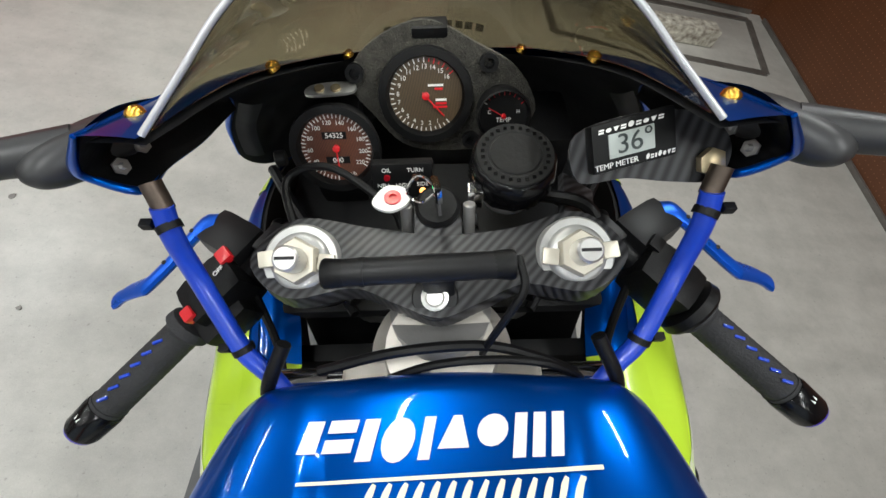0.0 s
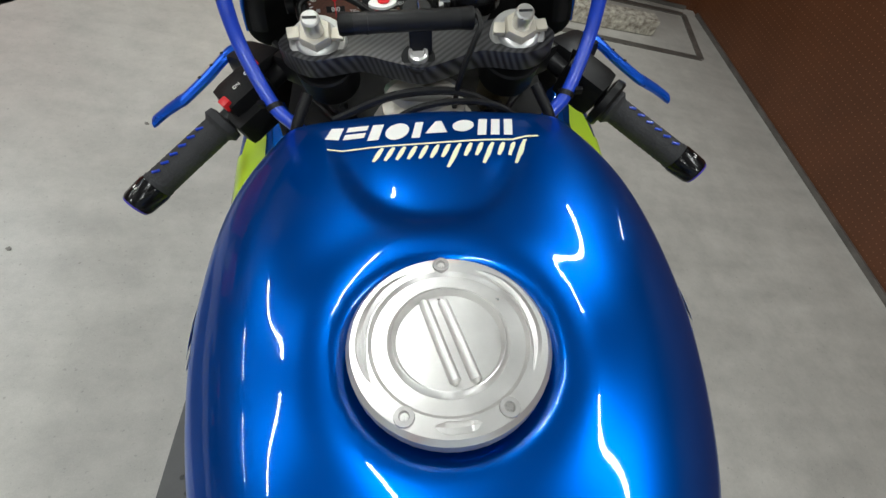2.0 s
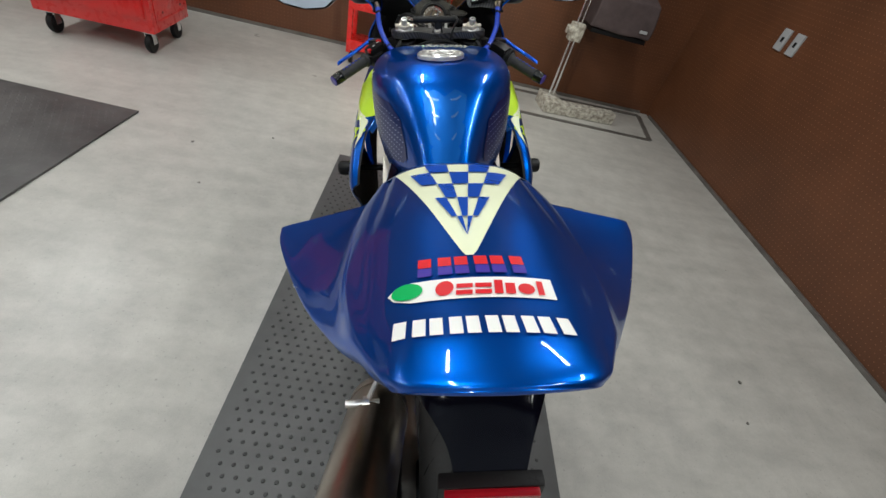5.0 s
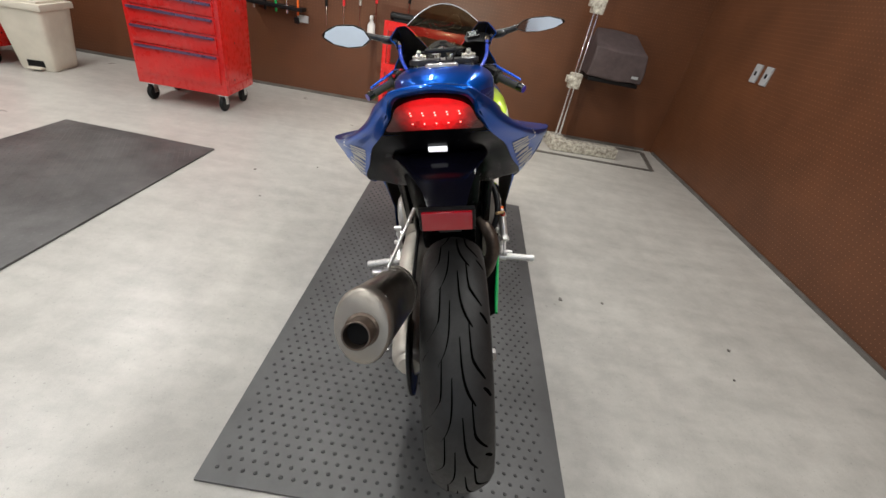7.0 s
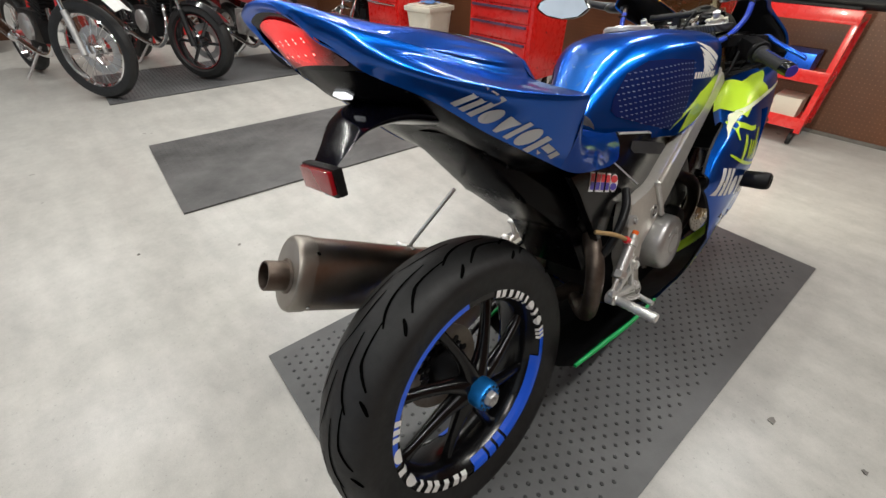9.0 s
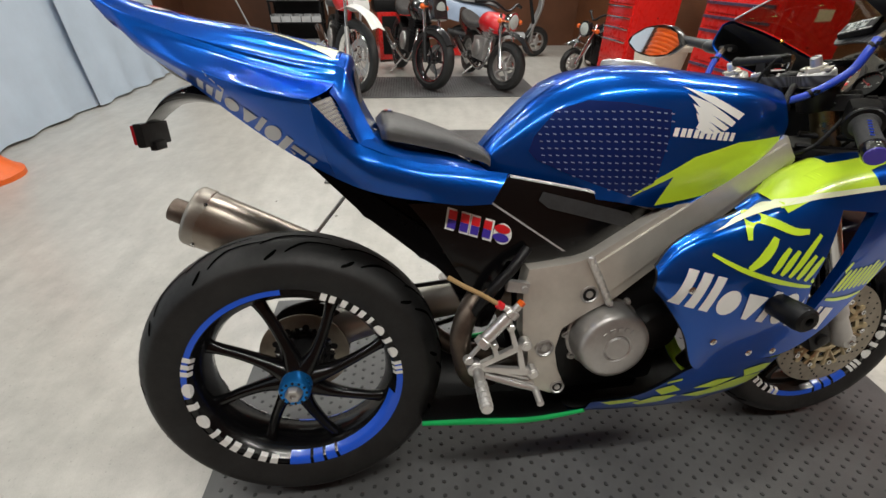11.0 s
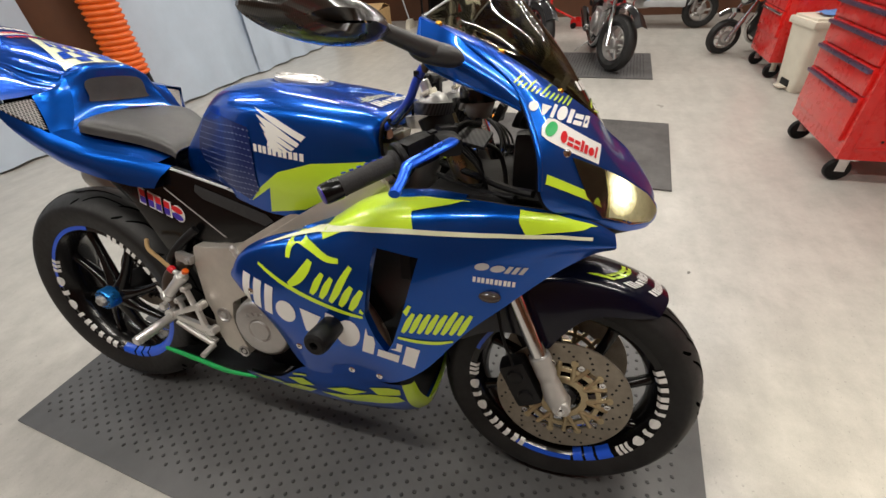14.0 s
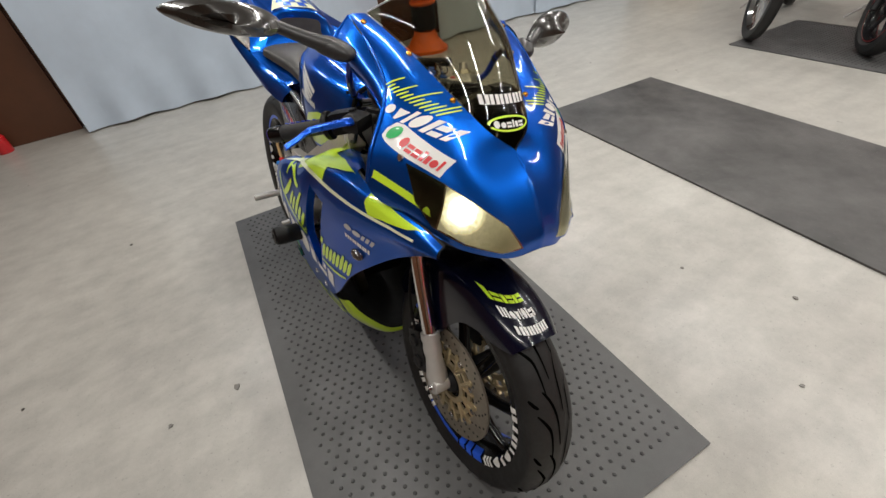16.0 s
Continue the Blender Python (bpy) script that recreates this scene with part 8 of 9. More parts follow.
lathe(bm, [(0.0440, 0.031), (0.0450, 0.030), (0.0450, 0.022), (0.0445, 0.0215), (0.0445, 0.020), (0.0452, 0.0195), (0.0452, 0.0)], rc_, rd, 40)
part("lid_top", bm, M_BLACK, res)
bm = bmesh.new()
lx, ly = frame_axes(rd)
for k in range(26):
    a = 2 * math.pi * k / 26
    box(bm, rc_ + rd * 0.0452 + (lx * math.cos(a) + ly * math.sin(a)) * 0.0255, (0.0028, 0.0028, 0.0010), 0)
tagged(part("lid_wording", bm, M_BLACKG, res), kind="stuff")
bm = bmesh.new()
box(bm, rc_ + Vector((-0.030, -0.020, 0.016)), (0.013, 0.012, 0.022), 0.002)
rod(bm, rc_ + Vector((-0.032, -0.024, -0.008)), rc_ + Vector((-0.032, -0.036, -0.010)), 0.006, n=8)
part("lid_clamp", bm, M_CHROME, res)
bm = bmesh.new()
hose(bm, [rc_ + Vector((0.01, 0.0, -0.012)), (0.09, 1.13, 0.885), (0.130, 1.115, 0.89), (0.15, 1.09, 0.87)], 0.006, 8, 18)
part("hose", bm, M_BLACK, res)

# temperature meter and its bracket
tmx = Matrix.Translation((0.122, 1.084, 1.000)) @ Matrix((Vector((0.97, 0.18, 0.14)).normalized(), Vector((-0.14, 0.72, 0.68)).normalized(), Vector((0.02, -0.68, 0.73)).normalized())).transposed().to_4x4()
bm = bmesh.new()
box(bm, (0, 0, 0), (0.052, 0.030, 0.012), 0.003)
bm.transform(tmx)
meter = bpart("temp_meter", bm, M_BLACK, "black digital temperature meter reading 36 degrees")
bm = bmesh.new()
box(bm, (-0.002, 0.0, 0.0065), (0.028, 0.0145, 0.001))
bm.transform(tmx)
part("display", bm, M_LCD, meter)
bm = text_bm("36°", 0.0165)
bm.transform(tmx @ Matrix.Translation((0.0, -0.0002, 0.0074)))
part("display_digits", bm, M_LCDD, meter, merge=False)
bm = text_bm("TEMP METER", 0.0048)
bm.transform(tmx @ Matrix.Translation((-0.012, -0.0112, 0.0066)))
part("meter_word", bm, M_WHITE, meter, merge=False)
for w_, o, al in (("sovsbsovs", (-0.022, 0.0088), 0.040), ("bsnbovs", (0.006, -0.0130), 0.018)):
    bm = bmesh.new()
    for q in itertools.chain(*word(w_, o, (al, 0.0), (0, 0.0034), 0.2, 0.25)):
        bm.faces.new([bm.verts.new((p[0], p[1], 0.0066)) for p in q])
    bm.transform(tmx)
    part("meter_mark", bm, M_WHITE, meter)
bm = bmesh.new()
plate(bm, rounded([(-0.032, -0.018), (-0.030, 0.012), (0.02, 0.014), (0.055, 0.002), (0.070, -0.020), (0.060, -0.040), (0.030, -0.034), (0.0, -0.024)], 48), -0.012, -0.0085, 0.001, "w")
bm.transform(tmx)
part("meter_bracket", bm, M_CARBON, meter, "carbon-look bracket plate")
bm = bmesh.new()
lathe(bm, [(-0.009, 0.009), (-0.003, 0.009), (-0.002, 0.007), (-0.002, 0)], (0.054, -0.027, 0), (0, 0, 1), 6)
bm.transform(tmx)
part("bracket_bolt", bm, M_CARR, meter)

# clip-ons, grips, levers, struts
for sd in (1, -1):
    e = Vector((0.317, 0.947, 0.806))
    a = Vector((0.150, 1.094, 0.870))
    d = (e - a).normalized()
    L = (e - a).length

    def at(s, up=0.0, fwd=0.0):
        p = a + d * s + Vector((0, 0, up)) + Vector((0, fwd, 0))
        return Vector((sd * p.x, p.y, p.z))
    dd = Vector((sd * d.x, d.y, d.z))
    bm = bmesh.new()
    rod(bm, at(-0.01), at(L - 0.02), 0.011, n=16)
    clip = bpart("clip_on", bm, M_BLACKM, "black clip-on handlebar")
    bm = bmesh.new()
    lathe(bm, [(-0.022, 0.031), (-0.020, 0.033), (0.016, 0.033), (0.018, 0.031), (0.018, 0.024)], Vector((sd * 0.101, 1.060, 0.885)), (0, -0.40, 0.92), 26)
    box(bm, (sd * 0.130, 1.080, 0.873), (0.060, 0.032, 0.030), 0.006, pose(0, 0, 0, 0, 0, sd * 33))
    part("clamp", bm, M_BLACKM, clip)
    bm = bmesh.new()
    prof = [(L - 0.134, 0.0145), (L - 0.132, 0.0198), (L - 0.124, 0.0208), (L - 0.120, 0.0164)]
    for k in range(12):
        s0 = L - 0.118 + k * 0.0072
        prof += [(s0, 0.0154), (s0 + 0.0050, 0.0157)]
    prof += [(L - 0.034, 0.0166), (L - 0.030, 0.0158)]
    lathe(bm, prof, at(0), dd, 20)
    gr = part("grip", bm, M_GRIP, clip, "black ribbed rubber grip with blue flecks")
    for k in range(6):
        bm = bmesh.new()
        s0 = L - 0.108 + 0.012 * k
        p = a + d * s0 + Vector((0.004, -0.004, 0.0150))
        box(bm, (sd * p.x, p.y - 0.001 * k, p.z), (0.008, 0.0025, 0.002), 0.0005, pose(0, 0, 0, 0, 0, sd * (-41 + 20)))
        part("grip_fleck", bm, M_STRUT, gr)
    bm = bmesh.new()
    lathe(bm, [(L - 0.030, 0.0166), (L - 0.026, 0.0173), (L - 0.004, 0.0160), (L - 0.001, 0.0148)], at(0), dd, 20)
    be = part("bar_end", bm, M_BLACKG, clip, "gloss black bar end weight")
    bm = bmesh.new()
    lathe(bm, [(L - 0.002, 0.0150), (L + 0.001, 0.0138), (L + 0.001, 0.0)], at(0), dd, 20)
    part("bar_end_ring", bm, M_VIOLET, be)
    bm = bmesh.new()
    p = a + d * (L - 0.016) + Vector((0, 0, 0.0167))
    box(bm, (sd * p.x, p.y, p.z), (0.011, 0.005, 0.001), 0, pose(0, 0, 0, 0, sd * 16, sd * -41))
    part("bar_end_mark", bm, M_WHITE, be)
    # switch housing
    bm = bmesh.new()
    box(bm, at(0.062, 0.003), (0.056, 0.044, 0.046), 0.014, pose(0, 0, 0, 0, sd * 16, sd * -41))
    if sd < 0:
        box(bm, at(0.060, -0.010, -0.018), (0.046, 0.040, 0.032), 0.008, pose(0, 0, 0, 0, sd * 16, sd * -41))
    sw = part("switch_housing", bm, M_BLACK, clip, "black switch housing")
    for s0, up, fw, size in ((0.050, 0.026, 0.014, (0.012, 0.014, 0.008)), (0.084, 0.021, -0.012, (0.010, 0.012, 0.010)))[:2 if sd < 0 else 1]:
        bm = bmesh.new()
        box(bm, at(s0, up, fw), size, 0.002, pose(0, 0, 0, 0, sd * 16, sd * -41))
        part("rocker_switch", bm, M_RED if sd < 0 else M_BLACK, sw, "red rocker switch" if sd < 0 else "")
    if sd > 0:
        bm = bmesh.new()
        lathe(bm, [(L - 0.142, 0.022), (L - 0.140, 0.028), (L - 0.132, 0.029), (L - 0.129, 0.027), (L - 0.129, 0.018)], at(0), dd, 28)
        part("throttle_flange", bm, M_BLACK, clip, "dark throttle drum flange")
    for txt, s0, f in (("OFF", 0.052, 0.000), ("ON", 0.068, -0.006)) if sd < 0 else ():
        bm = text_bm(txt, 0.006)
        bm.transform(Matrix.Translation(at(s0, 0.0280 if txt == "OFF" else 0.0268, f)) @ pose(0, 0, 0, 0, sd * 16, sd * -41))
        part("switch_word", bm, M_WHITE, sw, merge=False)
    # lever with its perch
    tip = Vector((sd * 0.320, 1.064, 0.820))
    piv = Vector((sd * 0.205, 1.114, 0.874))
    bm = bmesh.new()
    box(bm, (piv + at(0.030)) / 2 + Vector((0, 0.006, 0)), (0.056, 0.040, 0.030), 0.012, pose(0, 0, 0, 0, sd * 6, sd * 33))
    part("lever_perch", bm, M_BLACKM, clip)
    bm = bmesh.new()
    cs = catmull([piv, (sd * 0.220, 1.112, 0.873), (sd * 0.242, 1.090, 0.862), (sd * 0.268, 1.068, 0.850), (sd * 0.278, 1.066, 0.845), (sd * 0.300, 1.067, 0.832), tip], 24)
    g_ = []
    for i, c_ in enumerate(cs):
        k = i / 23
        w_, h_ = 0.0125 - 0.0055 * k + (0.002 if k > 0.95 else 0), 0.0070 - 0.001 * k
        g_.append([Vector(c_) + Vector((0, w_ * math.cos(q), h_ * math.sin(q))) for q in np.linspace(0, 2 * math.pi, 11)[:-1]])
    vs = grid(bm, g_, True)
    bm.faces.new(vs[0]), bm.faces.new(vs[-1])
    bmesh.ops.recalc_face_normals(bm, faces=bm.faces)
    lev = part("lever", bm, M_ANOB, clip, "blue anodised brake or clutch lever")
    for k in (5, 7, 9):
        bm = bmesh.new()
        lathe(bm, [(0, 0.0022), (0.0006, 0.0022), (0.0006, 0)], Vector(cs[k]) + Vector((0, 0, 0.0066)), (0, 0, 1), 8)
        part("lever_hole", bm, M_DARK, lev)
    # struts
    bm = bmesh.new()
    hose(bm, [(sd * x, y, z) for x, y, z in ((0.108, 0.955, 0.868), (0.128, 0.974, 0.880), (0.146, 0.989, 0.890), (0.160, 1.010, 0.906), (0.173, 1.034, 0.930), (0.177, 1.048, 0.958), (0.177, 1.060, 0.978))],
         [0.0064, 0.0068, 0.0070, 0.0070, 0.0070, 0.0072, 0.0072], 14, 42)
    st = bpart("cowl_strut", bm, M_STRUT, "blue coated tubular cowl strut")
    for s0 in ((0.147, 0.991, 0.891), (0.1765, 1.052, 0.966)):
        bm = bmesh.new()
        lathe(bm, [(-0.0025, 0.0084), (0.0025, 0.0084)], (sd * s0[0], s0[1], s0[2]), (sd * 0.4, 0.7, 0.6), 14)
        box(bm, (sd * (s0[0] + 0.012), s0[1], s0[2] + 0.004), (0.008, 0.006, 0.006), 0.001)
        part("cable_tie", bm, M_BLACK, st)
    bm = bmesh.new()
    rod(bm, (sd * 0.177, 1.060, 0.974), (sd * 0.182, 1.072, 0.988), 0.007, n=12)
    part("rusty_lug", bm, M_BURNT, st)
    for k in (0, 1):
        bm = bmesh.new()
        lathe(bm, [(0, 0.004), (0.003, 0.004), (0.003, 0.0055), (0.005, 0.0055), (0.005, 0.0025), (0.010, 0.002), (0.010, 0)], (sd * (0.203 - 0.003 * k), 1.082 + 0.022 * k, 0.992 - 0.004 * k), (-sd, -0.3, 0.5), 6)
        part("stud_nut", bm, M_CAST, st)
# cables and small metal in the head
for pts, r_, m_ in (([(-0.115, 1.075, 0.90), (-0.13, 1.13, 0.915), (-0.09, 1.135, 0.925), (-0.04, 1.10, 0.915), (-0.03, 1.085, 0.905)], 0.0035, M_BLACK),
                    ([(-0.09, 0.975, 0.885), (-0.03, 0.982, 0.905), (0.03, 0.985, 0.905), (0.07, 0.98, 0.89), (0.10, 0.972, 0.875)], 0.004, M_BLACK),
                    ([(-0.06, 0.965, 0.87), (0.0, 0.975, 0.897), (0.07, 0.975, 0.895), (0.12, 0.965, 0.86)], 0.0032, M_BLACK),
                    ([(0.17, 1.06, 0.86), (0.16, 1.02, 0.80), (0.15, 0.97, 0.78)], 0.004, M_BLACK),
                    ([(-0.17, 1.06, 0.86), (-0.16, 1.02, 0.80), (-0.15, 0.97, 0.78)], 0.004, M_BLACK),
                    ([(0.15, 1.10, 0.87), (0.10, 1.17, 0.84), (0.11, 1.19, 0.75), (0.10, 1.17, 0.70)], 0.0045, M_BLACK)):
    bm = bmesh.new()
    hose(bm, pts, r_, 8, 24)
    bpart("cable", bm, m_, "black control cable")
bm = bmesh.new()
box(bm, (0.128, 1.112, 0.872), (0.04, 0.095, 0.008), 0.003, pose(0, 0, 0, -10, 30, -15))
bpart("carbon_duct", bm, M_CARBON, "carbon-look inner duct panel")


# ---- other motorcycles ----
def side_wheel(t, c, R, half, rim_r, wires, rim_m, turn, label, tape=None):
    m = Matrix.Translation(c) @ Matrix.Rotation(turn, 4, "Z")
    bm = bmesh.new()
    lathe(bm, [(-half * 0.6, rim_r), (-half * 0.75, rim_r * 0.97), (0, rim_r * 0.90), (half * 0.75, rim_r * 0.97), (half * 0.6, rim_r)], (0, 0, 0), (0, 1, 0), 40)
    for f in [f for f in bm.faces if len(f.verts) > 8]:
        bm.faces.remove(f)
    bm.transform(m)
    w = part("wheel", bm, rim_m, t, label)
    bm = bmesh.new()
    lathe(bm, [(-half * 0.65, rim_r), (-half * 0.98, R - half * 1.1), (-half * 0.85, R - half * 0.4), (-half * 0.4, R - 0.004), (0, R), (half * 0.4, R - 0.004),
               (half * 0.85, R - half * 0.4), (half * 0.98, R - half * 1.1), (half * 0.65, rim_r)], (0, 0, 0), (0, 1, 0), 48)
    for f in [f for f in bm.faces if len(f.verts) > 8]:
        bm.faces.remove(f)
    bm.transform(m)
    part("tyre", bm, M_RUBBER, w)
    bm = bmesh.new()
    lathe(bm, [(-half, 0.02), (-half * 0.8, 0.045), (half * 0.8, 0.045), (half, 0.02)], (0, 0, 0), (0, 1, 0), 18)
    for k in range(wires):
        a = 2 * math.pi * k / wires
        s = 0.5 if k % 2 else -0.5
        rr = 0.0022 if wires > 10 else 0.014
        rod(bm, (0.03 * math.cos(a + 0.4 * s), s * half if wires > 10 else 0, 0.03 * math.sin(a + 0.4 * s)), (rim_r * 0.93 * math.cos(a), 0, rim_r * 0.93 * math.sin(a)), rr, n=6)
    bm.transform(m)
    part("spokes", bm, M_CHROME if wires > 10 else rim_m, w)
    bm = bmesh.new()
    lathe(bm, [(half + 0.004, rim_r * 0.42), (half + 0.004, rim_r * 0.66), (half + 0.008, rim_r * 0.66), (half + 0.008, rim_r * 0.42)], (0, 0, 0), (0, 1, 0), 30)
    for f in [f for f in bm.faces if len(f.verts) > 8]:
        bm.faces.remove(f)
    bm.transform(m)
    part("brake_disc", bm, M_CAST, w)
    if tape:
        bm = bmesh.new()
        for s in (-1, 1):
            lathe(bm, [(s * half * 0.78, rim_r * 0.975), (s * half * 0.78, rim_r * 0.955), (s * half * 0.80, rim_r * 0.955), (s * half * 0.80, rim_r * 0.975)], (0, 0, 0), (0, 1, 0), 40)
        for f in [f for f in bm.faces if len(f.verts) > 8]:
            bm.faces.remove(f)
        bm.transform(m)
        part("rim_tape", bm, tape, w)
    return w


def parked(name, label, m, R, base, steer, lean, look_):
    """A parked motorcycle that points along x, with its front wheel over its origin."""
    t = thing(name, label, "motorcycle", m @ Matrix.Rotation(radians(lean), 4, "X"), group="parked motorcycles")
    K = look_
    st = Matrix.Rotation(radians(steer), 4, "Z")
    fw_ = side_wheel(t, (0, 0, R), R, K["tw"], K["rim"], K["wires"], K["rimm"], radians(steer), "front wheel", K.get("tape"))
    side_wheel(t, (-base, 0, K["rR"]), K["rR"], K["tw"] * 1.15, K["rR"] * K["rim"] / R, K["wires"], K["rimm"], 0, "rear wheel", K.get("tape"))
    h, rake = K["height"], 0.42
    top_ = Vector((-(h - R) * rake, 0, h))
    for s in (-1, 1):
        o = st @ Vector((0.0, s * (K["tw"] + 0.045), 0))
        bm = bmesh.new()
        lo = Vector((o.x, o.y, R))
        hi_ = Vector((top_.x + o.x, o.y, h))
        d = hi_ - lo
        rod(bm, lo - d * 0.04, lo + d * 0.45, 0.024, n=12)
        leg = part("fork_leg", bm, K["forkm"], t)
        bm = bmesh.new()
        rod(bm, lo + d * 0.45, hi_, 0.017, n=12)
        part("fork_tube", bm, M_CHROME, leg)
    bm = bmesh.new()
    kb = K.get("bar", 1.0)
    hose(bm, [Vector(top_) + st @ Vector((p[0], p[1] * kb, p[2])) for p in ((-0.12, -0.36, 0.08), (-0.04, -0.20, 0.10), (0, 0, 0.03), (-0.04, 0.20, 0.10), (-0.12, 0.36, 0.08))], 0.012, 8, 24)
    part("handlebar", bm, M_BLACKM, t)
    for s in (-1, 1):
        bm = bmesh.new()
        a, b = Vector(top_) + st @ Vector((-0.075, s * 0.26 * kb, 0.092)), Vector(top_) + st @ Vector((-0.125, s * 0.38 * kb, 0.078))
        rod(bm, a, b, 0.017, n=10)
        part("grip", bm, M_BLACK, t)
    # fender
    rows = []
    for dg in K["fender"]:
        a = math.radians(dg)
        r = R + K["fgap"]
        rows.append([st @ Vector(p) for p in ((r * math.cos(a) - 0.0, s * K["fw"], R + (r - 0.03 * abs(s)) * math.sin(a)) for s in (-1, -0.5, 0, 0.5, 1))])
    bm = shell([[tuple(p) for p in r] for r in rows], 20, 12, 0.004, (0, 0, R - 0.2))
    part("front_fender", bm, K["fm"], t, sharp=70)
    # body
    tk = Vector((top_.x - 0.33, 0, h - 0.10))
    rows = []
    for dx, hw, zt, zb in ((0.24, 0.03, -0.02, -0.10), (0.18, 0.10, 0.06, -0.10), (0.05, 0.145, 0.10, -0.10), (-0.10, 0.13, 0.07, -0.09), (-0.20, 0.08, 0.0, -0.08), (-0.24, 0.03, -0.05, -0.07)):
        rows.append([tuple(tk + Vector((dx, u, w))) for u, w in ((-hw * 0.7, zb), (-hw, (zt + zb) / 2), (-hw * 0.7, zt - 0.01), (0, zt), (hw * 0.7, zt - 0.01), (hw, (zt + zb) / 2), (hw * 0.7, zb))])
    part("fuel_tank", shell(rows, 24, 24, 0.0, tuple(tk + Vector((0, 0, -0.3)))), K["tankm"], t, sharp=70)
    rows = []
    for dx, hw, z in ((-0.20, 0.07, -0.02), (-0.30, 0.11, -0.035), (-0.50, 0.13, -0.03), (-0.75, 0.11, 0.03), (-0.85, 0.06, 0.06)):
        rows.append([tuple(tk + Vector((dx, u, z + w))) for u, w in ((-hw, -0.06), (-hw * 0.9, 0.0), (0, 0.012), (hw * 0.9, 0.0), (hw, -0.06))])
    part("seat", shell(rows, 20, 16, 0.0, tuple(tk + Vector((-0.5, 0, -0.4)))), K.get("seatm", M_SEAT), t, sharp=70)
    bm = bmesh.new()
    rows = []
    for dx, hw, z in ((-0.45, 0.12, -0.05), (-0.80, 0.10, 0.04), (-1.00, 0.05, 0.09)):
        rows.append([tuple(tk + Vector((dx, u, z + w))) for u, w in ((-hw, -0.14), (-hw, -0.03), (0, 0.0), (hw, -0.03), (hw, -0.14))])
    bm.free()
    part("tail", shell(rows, 12, 12, 0.004, tuple(tk + Vector((-0.7, 0, -0.4)))), K["bodym"], t, sharp=70)
    bm = bmesh.new()
    z0 = R + 0.10
    box(bm, (-base * 0.52, 0, z0), (0.34, 0.26, 0.24), 0.03)
    box(bm, (-base * 0.42, 0, z0 + 0.17), (0.17, 0.18, 0.20), 0.02, pose(0, 0, 0, 0, 18, 0))
    en = part("engine", bm, K.get("engm", M_BLACKM), t)
    for s in (-1, 1):
        bm = bmesh.new()
        lathe(bm, [(0, 0.10), (0.03, 0.095), (0.045, 0.07), (0.046, 0)], (-base * 0.55, s * 0.12, z0 - 0.01), (0, s, 0), 20)
        part("engine_cover", bm, M_CAST, en)
    bm = bmesh.new()
    for k in range(6):
        box(bm, (-base * 0.42 + 0.01 * k - 0.02, 0, z0 + 0.10 + 0.028 * k), (0.20, 0.21, 0.008), 0.002, pose(0, 0, 0, 0, 18, 0))
    part("cooling_fins", bm, K.get("engm", M_BLACKM), en)
    bm = bmesh.new()
    hose(bm, [(top_.x - 0.04, 0, h - 0.06), (-base * 0.33, 0, R + 0.12), (-base * 0.40, 0, R - 0.06), (-base * 0.65, 0, R - 0.05), (-base * 0.72, 0, R + 0.25), (-base * 0.45, 0, h - 0.16), (top_.x - 0.06, 0, h - 0.08)], 0.022, 8, 40)
    hose(bm, [(-base * 0.72, 0.09, R + 0.02), (-base, 0.09, K["rR"])], 0.022, 8, 8)
    hose(bm, [(-base * 0.72, -0.09, R + 0.02), (-base, -0.09, K["rR"])], 0.022, 8, 8)
    part("frame", bm, K.get("framem", M_BLACKM), t)
    bm = bmesh.new()
    hose(bm, [(-base * 0.34, -0.05, z0 + 0.14), (-base * 0.28, -0.10, z0 - 0.05), (-base * 0.42, -0.13, R - 0.10), (-base * 0.8, -0.15, R - 0.02)], 0.02, 10, 24)
    rod(bm, (-base * 0.78, -0.155, R - 0.02), (-base * 1.12, -0.17, R + 0.12), 0.045, n=16, bevel=0.01)
    part("exhaust", bm, K.get("exm", M_CHROME), t)
    bm = bmesh.new()
    hl = Vector(top_) + st @ Vector((0.10, 0, -0.06))
    if K["lamp"] == "round":
        lathe(bm, [(-0.10, 0.02), (-0.07, 0.07), (0.0, 0.088), (0.012, 0.088), (0.014, 0.08), (0.02, 0.0)], hl, st @ Vector((1, 0, 0)), 24)
    else:
        box(bm, hl, (0.10, 0.20, 0.24), 0.03, st @ pose(0, 0, 0, 0, -20, 0))
    la = part("headlamp_unit", bm, K["lampm"], t)
    bm = bmesh.new()
    lathe(bm, [(0.0, 0.075 if K["lamp"] == "round" else 0.055), (0.008, 0.06), (0.012, 0)], hl + st @ Vector((0.012 if K["lamp"] == "round" else 0.05, 0, 0)), st @ Vector((1, 0, 0)), 20)
    part("lamp_glass", bm, M_LCD, la)
    for s in (-1, 1):
        bm = bmesh.new()
        rod(bm, hl + st @ Vector((-0.04, s * 0.08, 0.0)), hl + st @ Vector((-0.04, s * 0.15, 0.0)), 0.007, n=8)
        bmesh.ops.create_uvsphere(bm, u_segments=10, v_segments=6, radius=0.026, matrix=Matrix.Translation(hl + st @ Vector((-0.04, s * 0.17, 0))))
        part("indicator", bm, M_ORANGE, la)
    bm = bmesh.new()
    sl = -1 if lean > 0 else 1
    rod(bm, (-base * 0.55, sl * -0.10, R - 0.06), (-base * 0.50, sl * -0.28, 0.02 + 0.28 * math.sin(radians(abs(lean)))), 0.010, n=8)
    part("side_stand", bm, M_CAST, t)
    return t


